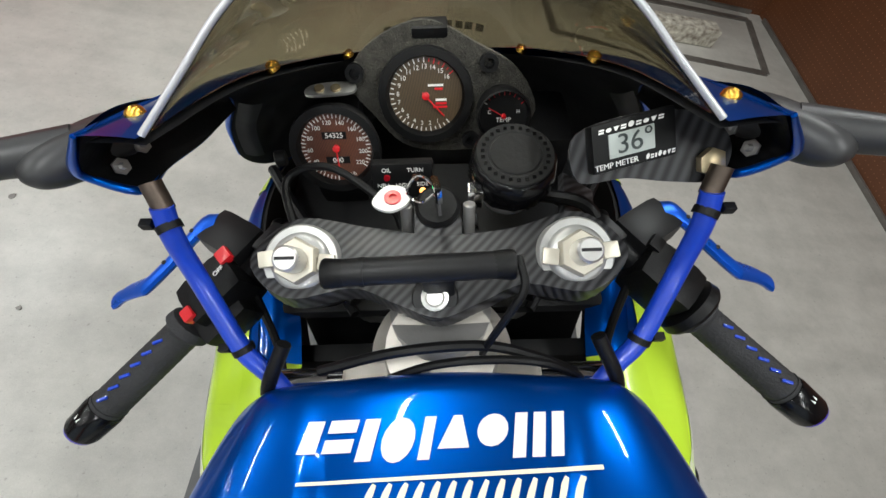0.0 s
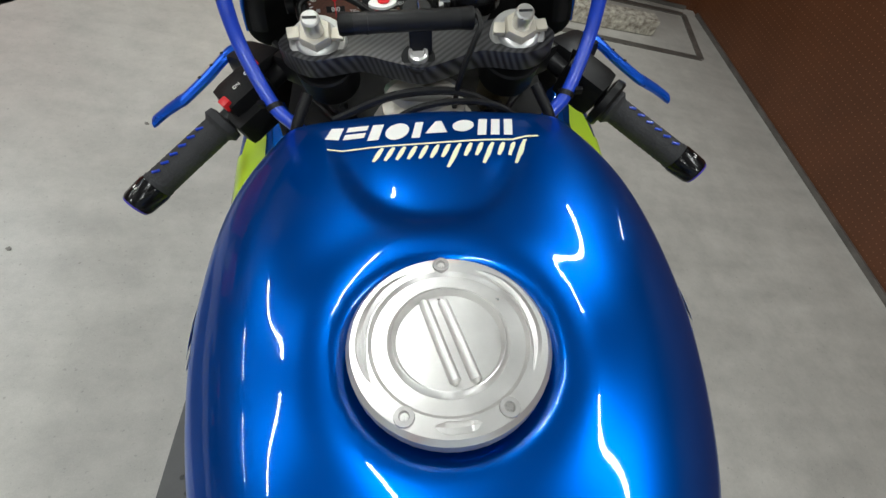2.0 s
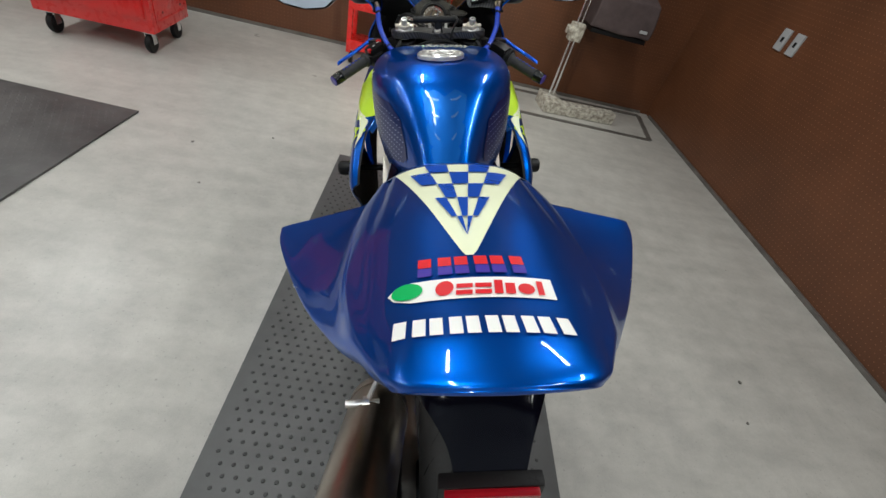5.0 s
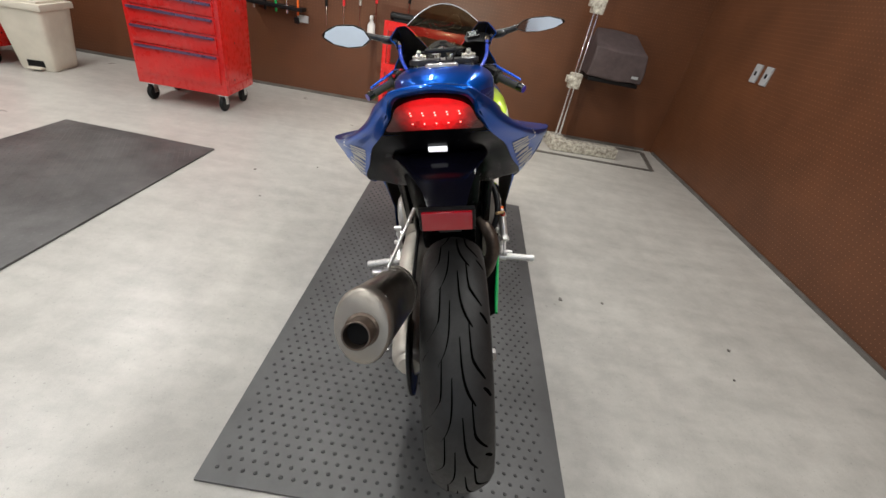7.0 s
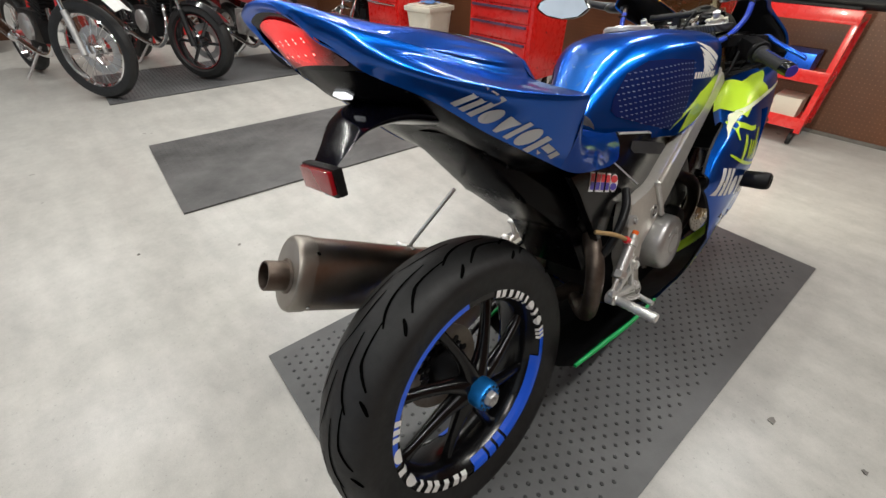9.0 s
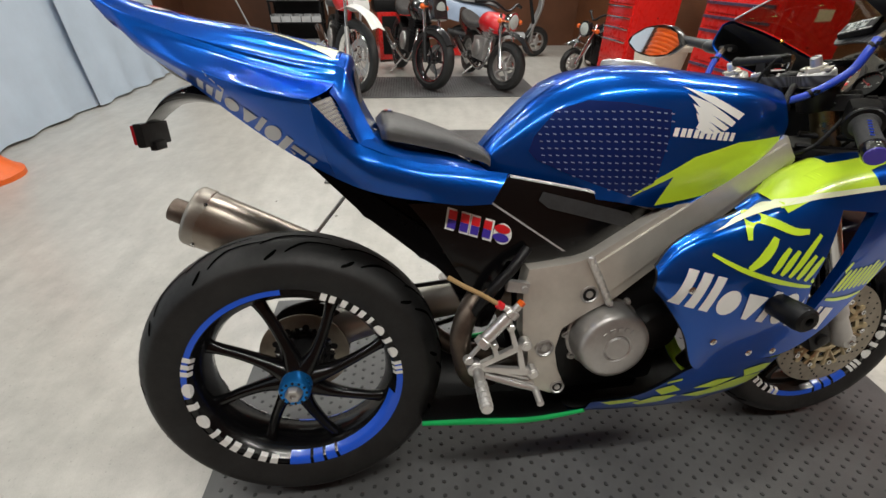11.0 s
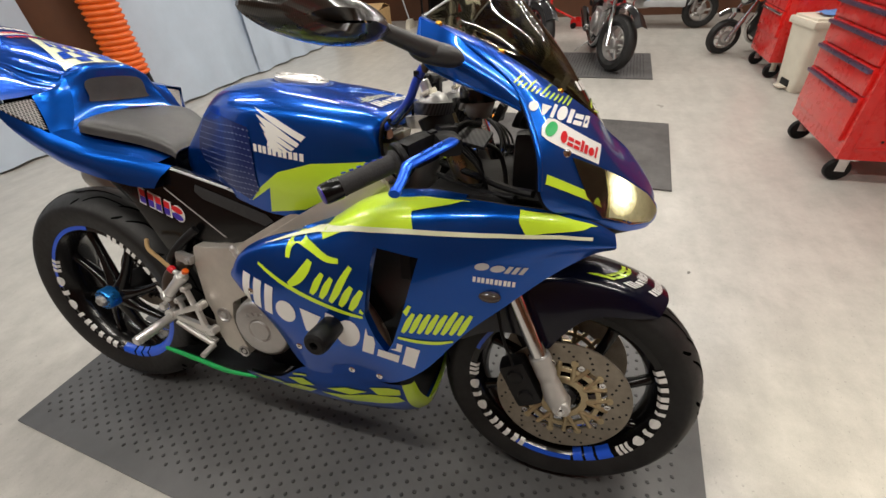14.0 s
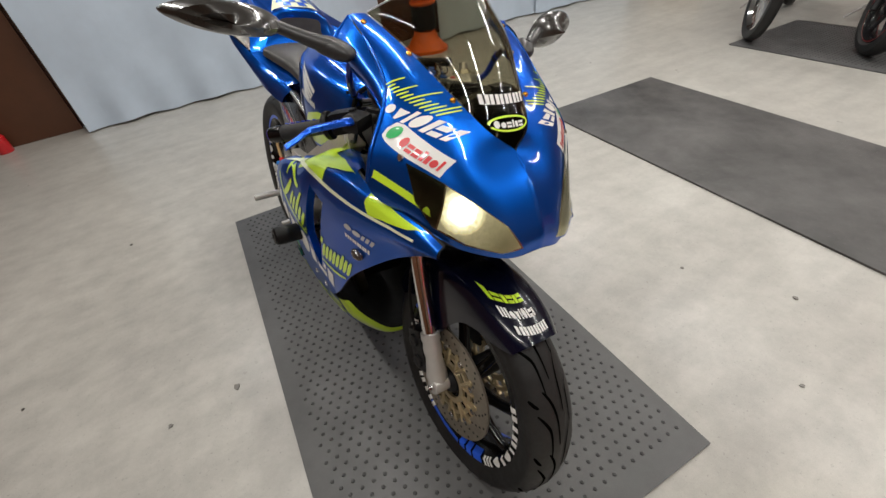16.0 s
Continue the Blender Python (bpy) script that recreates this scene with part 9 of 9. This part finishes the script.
M_WHITEP = mat("white_plastic", (0.72, 0.72, 0.70), 0.4, var=0.05)
M_BLK2 = mat("black_bike_paint", (0.012, 0.012, 0.014), 0.2, coat=0.8, var=0.1)
M_PALEB = mat("pale_blue_paint", (0.33, 0.42, 0.56), 0.3, coat=0.6, var=0.05)
parked("trail_motorcycle", "white and red trail motorcycle with wire-spoked wheels on its stand", pose(-4.02, -0.10, 0.012, 0, 0, 14), 0.345, 1.38, 24, -7,
       dict(tw=0.045, rim=0.265, rR=0.32, wires=28, rimm=M_CHROME, height=0.93, forkm=M_CAST, fender=(42, 60, 78, 97, 115), fgap=0.13, fw=0.075, fm=M_WHITEP,
            tankm=M_RED, bodym=M_WHITEP, lamp="box", lampm=M_WHITEP, framem=M_RED))
parked("naked_motorcycle", "black naked motorcycle with red rim tape on its stand", pose(-4.10, 0.70, 0.012, 0, 0, 12), 0.305, 1.32, 24, -7,
       dict(tw=0.060, rim=0.222, rR=0.31, wires=6, rimm=M_BLK2, height=0.84, forkm=M_BLACKM, fender=(35, 60, 85, 110, 130), fgap=0.02, fw=0.070, fm=M_BLK2,
            tankm=M_BLK2, bodym=M_BLK2, lamp="box", lampm=M_BLK2, tape=mat("dark_red_tape", (0.22, 0.008, 0.01), 0.4)))
parked("mini_motorcycle", "small red and black motorcycle with fat tyres and a chrome fork", pose(-3.98, 1.48, 0.012, 0, 0, 10), 0.245, 1.05, 26, -7,
       dict(tw=0.055, rim=0.150, rR=0.245, wires=5, rimm=M_CAST, height=0.72, forkm=M_CHROME, fender=(35, 60, 85, 110, 130), fgap=0.09, fw=0.060, fm=M_BLK2,
            tankm=M_RED, bodym=M_BLK2, lamp="round", lampm=M_CHROME, engm=M_CAST))
parked("pocket_motorcycle", "small silver-wheeled mini motorcycle beside the red tool chest", pose(-4.76, 2.56, 0, 0, 0, -80), 0.165, 0.85, 8, -6,
       dict(tw=0.042, rim=0.105, rR=0.165, wires=6, rimm=M_ALU, height=0.60, forkm=M_CHROME, fender=(60, 85, 105, 125), fgap=0.10, fw=0.045, fm=M_CHROME, bar=0.6,
            tankm=M_BLK2, bodym=M_BLK2, lamp="round", lampm=M_BLK2))


def scooter(m):
    t = thing("scooter", "pale blue motor scooter parked against the back wall", "scooter", m, group="parked motorcycles")
    side_wheel(t, (0, 0, 0.21), 0.21, 0.045, 0.13, 5, M_CAST, 0.3, "front wheel")
    side_wheel(t, (-1.15, 0, 0.21), 0.21, 0.05, 0.13, 5, M_CAST, 0, "rear wheel")
    rows = [[(x + 0.02, s * hw, z) for s in (-1, -0.6, 0, 0.6, 1)] for x, hw, z in ((-0.12, 0.10, 0.92), (0.0, 0.19, 0.75), (-0.06, 0.20, 0.5), (-0.16, 0.16, 0.28))]
    rows = [[(x + 0.05 * (1 - abs(s)), y, z) for (x, y, z), s in zip(r, (-1, -0.6, 0, 0.6, 1))] for r in rows]
    part("leg_shield", shell(rows, 16, 14, 0.01, (-1, 0, 0.6)), M_GREYP, t, sharp=70)
    bm = bmesh.new()
    box(bm, (-0.42, 0, 0.29), (0.5, 0.30, 0.07), 0.02)
    part("footboard", bm, M_GREYP, t)
    rows = [[(x, s * hw, z + (0.05 if abs(s) < 0.5 else 0) - (0.22 if abs(s) > 0.9 else 0)) for s in (-1, -0.8, -0.3, 0.3, 0.8, 1)] for x, hw, z in ((-0.60, 0.10, 0.52), (-0.75, 0.17, 0.62), (-1.1, 0.18, 0.68), (-1.4, 0.10, 0.74))]
    part("rear_body", shell(rows, 18, 20, 0.0, (-1, 0, 0.4)), M_PALEB, t, sharp=70)
    rows = [[(x, s * hw, z - (0.05 if abs(s) > 0.9 else 0)) for s in (-1, -0.7, 0, 0.7, 1)] for x, hw, z in ((-0.58, 0.10, 0.70), (-0.75, 0.15, 0.76), (-1.1, 0.15, 0.79), (-1.3, 0.10, 0.82))]
    part("seat", shell(rows, 16, 14, 0.03, (-1, 0, 0.4)), M_SEAT, t, sharp=70)
    bm = bmesh.new()
    rod(bm, (-0.02, 0, 0.30), (-0.18, 0, 0.98), 0.025, n=12)
    hose(bm, [(-0.28, -0.34, 1.0), (-0.20, -0.15, 1.02), (-0.17, 0, 1.0), (-0.20, 0.15, 1.02), (-0.28, 0.34, 1.0)], 0.014, 8, 20)
    part("handlebar", bm, M_BLACKM, t)
    bm = bmesh.new()
    rod(bm, (-0.85, -0.16, 0.24), (-1.35, -0.18, 0.34), 0.06, n=16, bevel=0.015)
    part("exhaust", bm, M_BLACKM, t)
    bm = bmesh.new()
    for s in (-1, 1):
        rod(bm, (-0.08, s * 0.09, 0.21), (-0.06, s * 0.09, 0.45), 0.02)
        part("fork_leg", bm, M_CAST, t)
        bm = bmesh.new()
    box(bm, (-0.85, 0.12, 0.30), (0.45, 0.10, 0.18), 0.03)
    part("drive_unit", bm, M_CAST, t)


scooter(pose(-6.20, 2.55, 0, 0, 0, 78))


# ---- furniture and clutter at the back ----
def rack(m):
    t = thing("storage_rack", "black steel rack with rows of grey plastic bins", "shelf", m)
    bm = bmesh.new()
    for x in (-0.36, 0.36):
        for y in (-0.18, 0.18):
            box(bm, (x, y, 0.80), (0.03, 0.03, 1.45), 0.003)
    part("frame", bm, M_BLACK, t)
    for z in (0.10, 0.44, 0.72, 1.0, 1.28, 1.5):
        bm = bmesh.new()
        box(bm, (0, 0, z), (0.76, 0.40, 0.02), 0.003)
        part("shelf_board", bm, M_BLACK, t)
    bm = bmesh.new()
    box(bm, (0, -0.19, 0.8), (0.74, 0.01, 1.4), 0)
    part("back_panel", bm, M_BLACK, t)
    for z in (0.11, 0.45, 0.73, 1.01, 1.29):
        for k in range(5):
            bm = bmesh.new()
            x = -0.29 + 0.145 * k
            box(bm, (x, 0.12, z + 0.010), (0.132, 0.22, 0.008), 0.002)
            for s in (-1, 1):
                box(bm, (x + s * 0.063, 0.12, z + 0.055), (0.006, 0.22, 0.09), 0.001)
            box(bm, (x, 0.226, z + 0.045), (0.132, 0.006, 0.07), 0.001)
            box(bm, (x, 0.015, z + 0.055), (0.132, 0.006, 0.09), 0.001)
            part("bin", bm, M_CLEARBIN, t)
    for x in (-0.34, 0.34):
        for y in (-0.16, 0.16):
            bm = bmesh.new()
            rod(bm, (x - 0.012, y, 0.04), (x + 0.012, y, 0.04), 0.038, n=16, bevel=0.004)
            part("caster", bm, M_CAST, t)


rack(pose(-6.72, -1.02, 0, 0, 0, -90))


def carton(m):
    t = thing("cardboard_box", "brown cardboard box with its lid flaps half closed", "box", m)
    bm = bmesh.new()
    box(bm, (0, 0, 0.20), (0.46, 0.52, 0.40), 0.004)
    part("body", bm, M_CARD, t)
    for s in (-1, 1):
        bm = bmesh.new()
        box(bm, (s * 0.12, 0, 0.435), (0.235, 0.52, 0.004), 0.001, pose(0, 0, 0, 0, s * 14, 0))
        part("flap", bm, M_CARD, t)


carton(pose(-5.72, -1.92, 0, 0, 0, 6))


def broom(m):
    t = thing("broom", "broom with a pale bristle head leaning on the wall", "broom", m)
    bm = bmesh.new()
    rod(bm, (0, 0, 0.12), (-0.35, -0.55, 1.45), 0.011, n=10)
    part("handle", bm, M_GREYP, t)
    bm = bmesh.new()
    g = [[(0.10 * s + 0.02 * math.sin(9 * s + z * 30), 0.035 * c, z) for s, c in ((-1 * k, 1) for k in (1, 0.5, 0, -0.5, -1))] + [(0.10 * s * k, -0.035, z) for s in (1, 0.5, 0, -0.5, -1)] for z, k in ((0.0, 1.1), (0.06, 1), (0.13, 0.6))]
    vs = grid(bm, g, True)
    bm.faces.new(vs[0]), bm.faces.new(vs[-1])
    bmesh.ops.recalc_face_normals(bm, faces=bm.faces)
    part("bristles", bm, M_BIN, t)


broom(pose(-6.55, -1.62, 0, 0, 0, 0))


def red_cabinet(m):
    t = thing("red_cabinet", "low red steel cabinet with a black front panel", "cabinet", m)
    bm = bmesh.new()
    box(bm, (0, 0, 0.33), (0.55, 0.50, 0.60), 0.01)
    part("body", bm, M_TOOLRED, t)
    bm = bmesh.new()
    box(bm, (0, 0.252, 0.34), (0.44, 0.012, 0.48), 0.006)
    part("front_panel", bm, M_BLACK, t)
    bm = bmesh.new()
    box(bm, (0, 0, 0.70), (0.62, 0.50, 0.14), 0.02)
    box(bm, (0.05, 0.05, 0.80), (0.30, 0.3, 0.10), 0.03)
    part("black_top", bm, M_BLACK, t)
    bm = bmesh.new()
    for x in (-0.25, 0.25):
        for y in (-0.22, 0.22):
            box(bm, (x, y, 0.02), (0.05, 0.05, 0.04), 0.004)
    part("foot", bm, M_BLACK, t)


red_cabinet(pose(-6.15, 0.42, 0, 0, 0, -84))


def red_jack(m):
    t = thing("trolley_jack", "low red trolley jack on the floor", "jack", m)
    bm = bmesh.new()
    for s in (-1, 1):
        box(bm, (0, s * 0.11, 0.07), (0.55, 0.02, 0.09), 0.006)
    part("side_plate", bm, M_TOOLRED, t)
    bm = bmesh.new()
    box(bm, (0.1, 0, 0.09), (0.35, 0.06, 0.05), 0.01, pose(0, 0, 0, 0, -8, 0))
    rod(bm, (-0.25, 0, 0.10), (-0.75, 0, 0.30), 0.015)
    part("lift_arm", bm, M_TOOLRED, t)
    for x in (-0.22, 0.24):
        for s in (-1, 1):
            bm = bmesh.new()
            rod(bm, (x, s * 0.13, 0.04), (x, s * 0.16, 0.04), 0.04, n=14, bevel=0.004)
            part("wheel", bm, M_BLACK, t)


red_jack(pose(-6.35, 1.25, 0, 0, 0, 75))


def extraction_hose(m):
    t = thing("extraction_hose", "orange ribbed extraction hose hanging over an orange floor base", "hose", m)
    bm = bmesh.new()
    prof = []
    for k in range(34):
        z = 0.42 + 0.04 * k
        prof += [(z, 0.115), (z + 0.016, 0.135), (z + 0.026, 0.135)]
    lathe(bm, prof, (0, 0, 0), (0, 0, 1), 20)
    part("ribbed_hose", bm, M_ORANGE, t, sharp=60)
    bm = bmesh.new()
    lathe(bm, [(0.20, 0.10), (0.22, 0.13), (0.42, 0.12), (0.44, 0.10)], (0, 0, 0), (0, 0, 1), 20)
    part("coupling", bm, M_BLACK, t)
    bm = bmesh.new()
    lathe(bm, [(0, 0.23), (0.03, 0.23), (0.05, 0.20), (0.14, 0.13), (0.20, 0.11)], (0, 0, 0), (0, 0, 1), 24)
    part("base", bm, M_ORANGE, t)


extraction_hose(pose(-2.06, -2.30, 0))
bm = bmesh.new()
lathe(bm, [(0, 0.055), (0.004, 0.058), (0.12, 0.058), (0.13, 0.05), (0.15, 0.03), (0.17, 0.03), (0.175, 0.0)], (0, 0, 0), (0, 0, 1), 20)
can = part("spray_can", bm, M_RED)
can.matrix_world = pose(1.70, -2.70, 0)
tagged(can, "small red and white can on the floor by the door", "can")
bm = bmesh.new()
box(bm, (1.62, -2.80, 1.03), (0.92, 0.05, 2.06), 0.006)
door = part("door_1", bm, M_BROWN)
tagged(door, "plain dark brown closed door", "door", kind="structure")


# ---- by the north wall ----
def stand(m):
    t = thing("work_stand", "chipped white steel stand with a twin pole and clamp", "stand", m)
    bm = bmesh.new()
    box(bm, (0.26, -0.08, 0.050), (0.66, 0.11, 0.094), 0.010)
    part("base_bar", bm, M_CHIP, t)
    bm = bmesh.new()
    box(bm, (0, 0.02, 0.055), (0.15, 0.20, 0.108), 0.012)
    part("foot", bm, M_CHIP, t)
    bm = bmesh.new()
    for x in (-0.018, 0.018):
        rod(bm, (x, 0, 0.09), (x, 0, 2.3), 0.011, n=12)
    part("pole", bm, M_CHROME, t)
    for z in (0.62, 1.22):
        bm = bmesh.new()
        box(bm, (0, 0, z), (0.10, 0.08, 0.13), 0.012)
        box(bm, (-0.06, -0.01, z + 0.01), (0.05, 0.05, 0.06), 0.01)
        part("clamp", bm, M_CHIP, t)


stand(pose(0.99, 3.21, 0, 0, 0, 3))


def covered_machine(m):
    t = thing("cloth_cover", "brown cloth cover over a boxy machine on a wall bracket", "cover", m)
    bm = bmesh.new()
    corner = {(-1, -1, -1): (-0.25, -0.17, 0.68), (1, -1, -1): (0.25, -0.17, 0.68), (-1, 1, -1): (-0.25, 0.20, 0.68), (1, 1, -1): (0.25, 0.20, 0.68),
              (-1, -1, 1): (-0.235, -0.155, 0.925), (1, -1, 1): (0.240, -0.150, 0.915), (-1, 1, 1): (-0.205, 0.20, 1.065), (1, 1, 1): (0.19, 0.20, 1.055)}
    bmesh.ops.create_cube(bm, size=2)
    for v in bm.verts:
        v.co = Vector(corner[tuple(round(c) for c in v.co)])
    bmesh.ops.bevel(bm, geom=bm.edges[:], offset=0.022, segments=3, profile=0.6, affect="EDGES")
    bmesh.ops.subdivide_edges(bm, edges=bm.edges[:], cuts=5, use_grid_fill=True)
    for v in bm.verts:
        a = 7.0 * v.co.x + 11.0 * v.co.z
        v.co += Vector((0.004 * math.sin(19 * v.co.z + 5 * v.co.y), 0.006 * math.sin(2.3 * a) - 0.004 * math.sin(31 * v.co.x), 0.004 * math.sin(17 * v.co.x + 9 * v.co.y)))
    part("cloth", bm, M_BAG, t, sharp=60)
    bm = bmesh.new()
    box(bm, (0, 0.05, 0.662), (0.46, 0.42, 0.030), 0.004)
    part("bracket_shelf", bm, M_BLACK, t)
    bm = bmesh.new()
    box(bm, (0.17, -0.176, 0.735), (0.06, 0.006, 0.022), 0.001)
    part("cloth_label", bm, M_GREYP, t)


covered_machine(pose(1.33, 3.35, 0, 0, 0, -2))
# steel frame set in the floor
corner = [(0.59, 2.97), (1.90, 2.96), (2.02, 3.52), (0.60, 3.47)]
t = thing("floor_frame", "flat steel frame lying on the floor round the stand", "frame", pose(0, 0, 0))
for k in range(4):
    a, b = Vector((*corner[k], 0)), Vector((*corner[(k + 1) % 4], 0))
    d = (b - a).normalized()
    n_ = Vector((-d.y, d.x, 0)) * 0.022
    bm = bmesh.new()
    vs = [bm.verts.new(p) for p in (a - n_, b - n_, b + n_, a + n_)]
    f = bm.faces.new(vs)
    r = bmesh.ops.extrude_face_region(bm, geom=[f])
    for v in (e for e in r["geom"] if isinstance(e, bmesh.types.BMVert)):
        v.co.z += 0.006 + 0.001 * k
    bmesh.ops.recalc_face_normals(bm, faces=bm.faces)
    part("frame_bar", bm, M_STEELF, t)

for k in range(2):
    t = thing("wall_socket", "grey steel wall socket plate", "socket", pose(2.0 + 0.043 * (2.43 + 0.13 * k) - 0.006, 2.43 + 0.13 * k, 0.985, 0, 0, -2.46), group="wall sockets")
    bm = bmesh.new()
    box(bm, (0, 0, 0), (0.012, 0.075, 0.125), 0.003)
    part("plate", bm, M_GREYP, t)
    bm = bmesh.new()
    box(bm, (-0.006, 0, 0.0), (0.004, 0.022, 0.03), 0.001)
    part("outlet", bm, M_BLACK, t)


def parts_cart(m):
    t = thing("parts_cart", "red steel parts cart with open shelves", "cart", m)
    for x in (-0.36, 0.36):
        for y in (-0.16, 0.16):
            bm = bmesh.new()
            box(bm, (x, y, 0.43), (0.035, 0.035, 0.68), 0.003)
            part("post", bm, M_TOOLRED, t)
    for z in (0.13, 0.42, 0.76):
        bm = bmesh.new()
        box(bm, (0, 0, z), (0.75, 0.37, 0.03), 0.004)
        box(bm, (0, -0.18, z + 0.03), (0.75, 0.012, 0.06), 0.003)
        part("shelf", bm, M_TOOLRED, t)
    for x in (-0.34, 0.34):
        for y in (-0.14, 0.14):
            bm = bmesh.new()
            rod(bm, (x - 0.014, y, 0.047), (x + 0.014, y, 0.047), 0.045, n=16, bevel=0.004)
            part("caster", bm, M_BLACK, t)
    bm = bmesh.new()
    box(bm, (0.15, 0.0, 0.50), (0.20, 0.22, 0.12), 0.01)
    part("blue_tray", bm, M_ANOB, t)
    bm = bmesh.new()
    box(bm, (0.22, -0.02, 0.22), (0.16, 0.2, 0.14), 0.006)
    part("paper_box", bm, M_BIN, t)


parts_cart(pose(-0.38, 3.36, 0))
bm = bmesh.new()
box(bm, (0, 0, 0.03), (0.66, 0.20, 0.06), 0.02)
rod(bm, (-0.36, -0.05, 0.075), (0.44, -0.05, 0.075), 0.035, n=16, bevel=0.01)
roll = part("black_roll", bm, M_BLACK)
roll.matrix_world = pose(-0.36, 3.32, 0.776)
tagged(roll, "long black padded roll lying on the red cart", "roll")

# tools on the north wall
t = thing("tool_shelf", "small black wall shelf holding tools", "shelf", pose(-1.80, YF - 0.07, 0.74))
bm = bmesh.new()
box(bm, (0, 0, 0), (0.50, 0.14, 0.03), 0.005)
part("board", bm, M_BLACK, t)
for k in range(5):
    bm = bmesh.new()
    rod(bm, (-0.2 + 0.1 * k, -0.02, -0.05), (-0.2 + 0.1 * k, -0.02, 0.14), 0.010 + 0.003 * (k % 2), n=10, bevel=0.002)
    part("tool", bm, (M_CAST, M_BLACK, M_GREENV, M_CHROME, M_ORANGE)[k], t)
for x, z, l, m_ in ((-1.36, 0.80, 0.16, M_BLACK), (-1.20, 0.83, 0.15, M_RED), (-0.90, 0.90, 0.20, M_RED), (-1.05, 0.86, 0.18, M_CAST), (-0.6, 0.95, 0.2, M_BLACK)):
    t = thing("hand_tool", "hand tool hanging on the pegboard", "tool", pose(x, YF - 0.012, z), group="hanging tools")
    bm = bmesh.new()
    rod(bm, (0, 0, 0), (0, 0, -l), 0.004, n=8)
    part("shaft", bm, M_CHROME, t)
    bm = bmesh.new()
    rod(bm, (0, -0.004, 0.0), (0, -0.004, l * 0.55), 0.013, 0.010, n=10, bevel=0.003)
    part("handle", bm, m_, t)
t = thing("wall_switch", "small grey wall outlet with a plug", "socket", pose(-1.58, YF - 0.012, 0.66))
bm = bmesh.new()
box(bm, (0, 0, 0), (0.10, 0.02, 0.06), 0.003)
part("plate", bm, M_GREYP, t)
bm = bmesh.new()
box(bm, (-0.05, -0.02, -0.02), (0.04, 0.04, 0.05), 0.006)
part("plug", bm, M_BLACK, t)
t = thing("spray_bottle", "white trigger spray bottle hooked on the wall", "bottle", pose(-0.93, YF - 0.05, 0.60))
bm = bmesh.new()
lathe(bm, [(0, 0.036), (0.01, 0.038), (0.12, 0.036), (0.15, 0.016), (0.17, 0.014)], (0, 0, 0), (0, 0, 1), 18)
part("bottle", bm, M_WHITEP, t)
bm = bmesh.new()
box(bm, (0.0, -0.012, 0.185), (0.025, 0.07, 0.03), 0.005)
part("trigger_head", bm, M_WHITEP, t)
# specks on the floor
rnd = random.Random(12)
for x, y, r in ((-1.35, -0.08, 0.008), (0.525, 0.75, 0.014), (1.27, 0.56, 0.009), (-1.27, 1.62, 0.010), (0.74, 0.77, 0.008), (-1.56, -0.43, 0.006), (-0.93, 1.80, 0.007),
                (-1.11, 1.29, 0.007), (0.83, -0.48, 0.008), (1.19, 0.38, 0.006)):
    bm = bmesh.new()
    vs = [bm.verts.new((x + r * rnd.uniform(0.6, 1.2) * math.cos(k * 0.785), y + r * rnd.uniform(0.6, 1.2) * math.sin(k * 0.785), 0.0015)) for k in range(8)]
    f = bm.faces.new(vs)
    r_ = bmesh.ops.extrude_face_region(bm, geom=[f])
    for v in (e for e in r_["geom"] if isinstance(e, bmesh.types.BMVert)):
        v.co.z += rnd.uniform(0.001, 0.003)
    bmesh.ops.recalc_face_normals(bm, faces=bm.faces)
    tagged(part("debris", bm, M_STEELF), "dark speck of dirt on the concrete floor", "debris", group="floor specks")
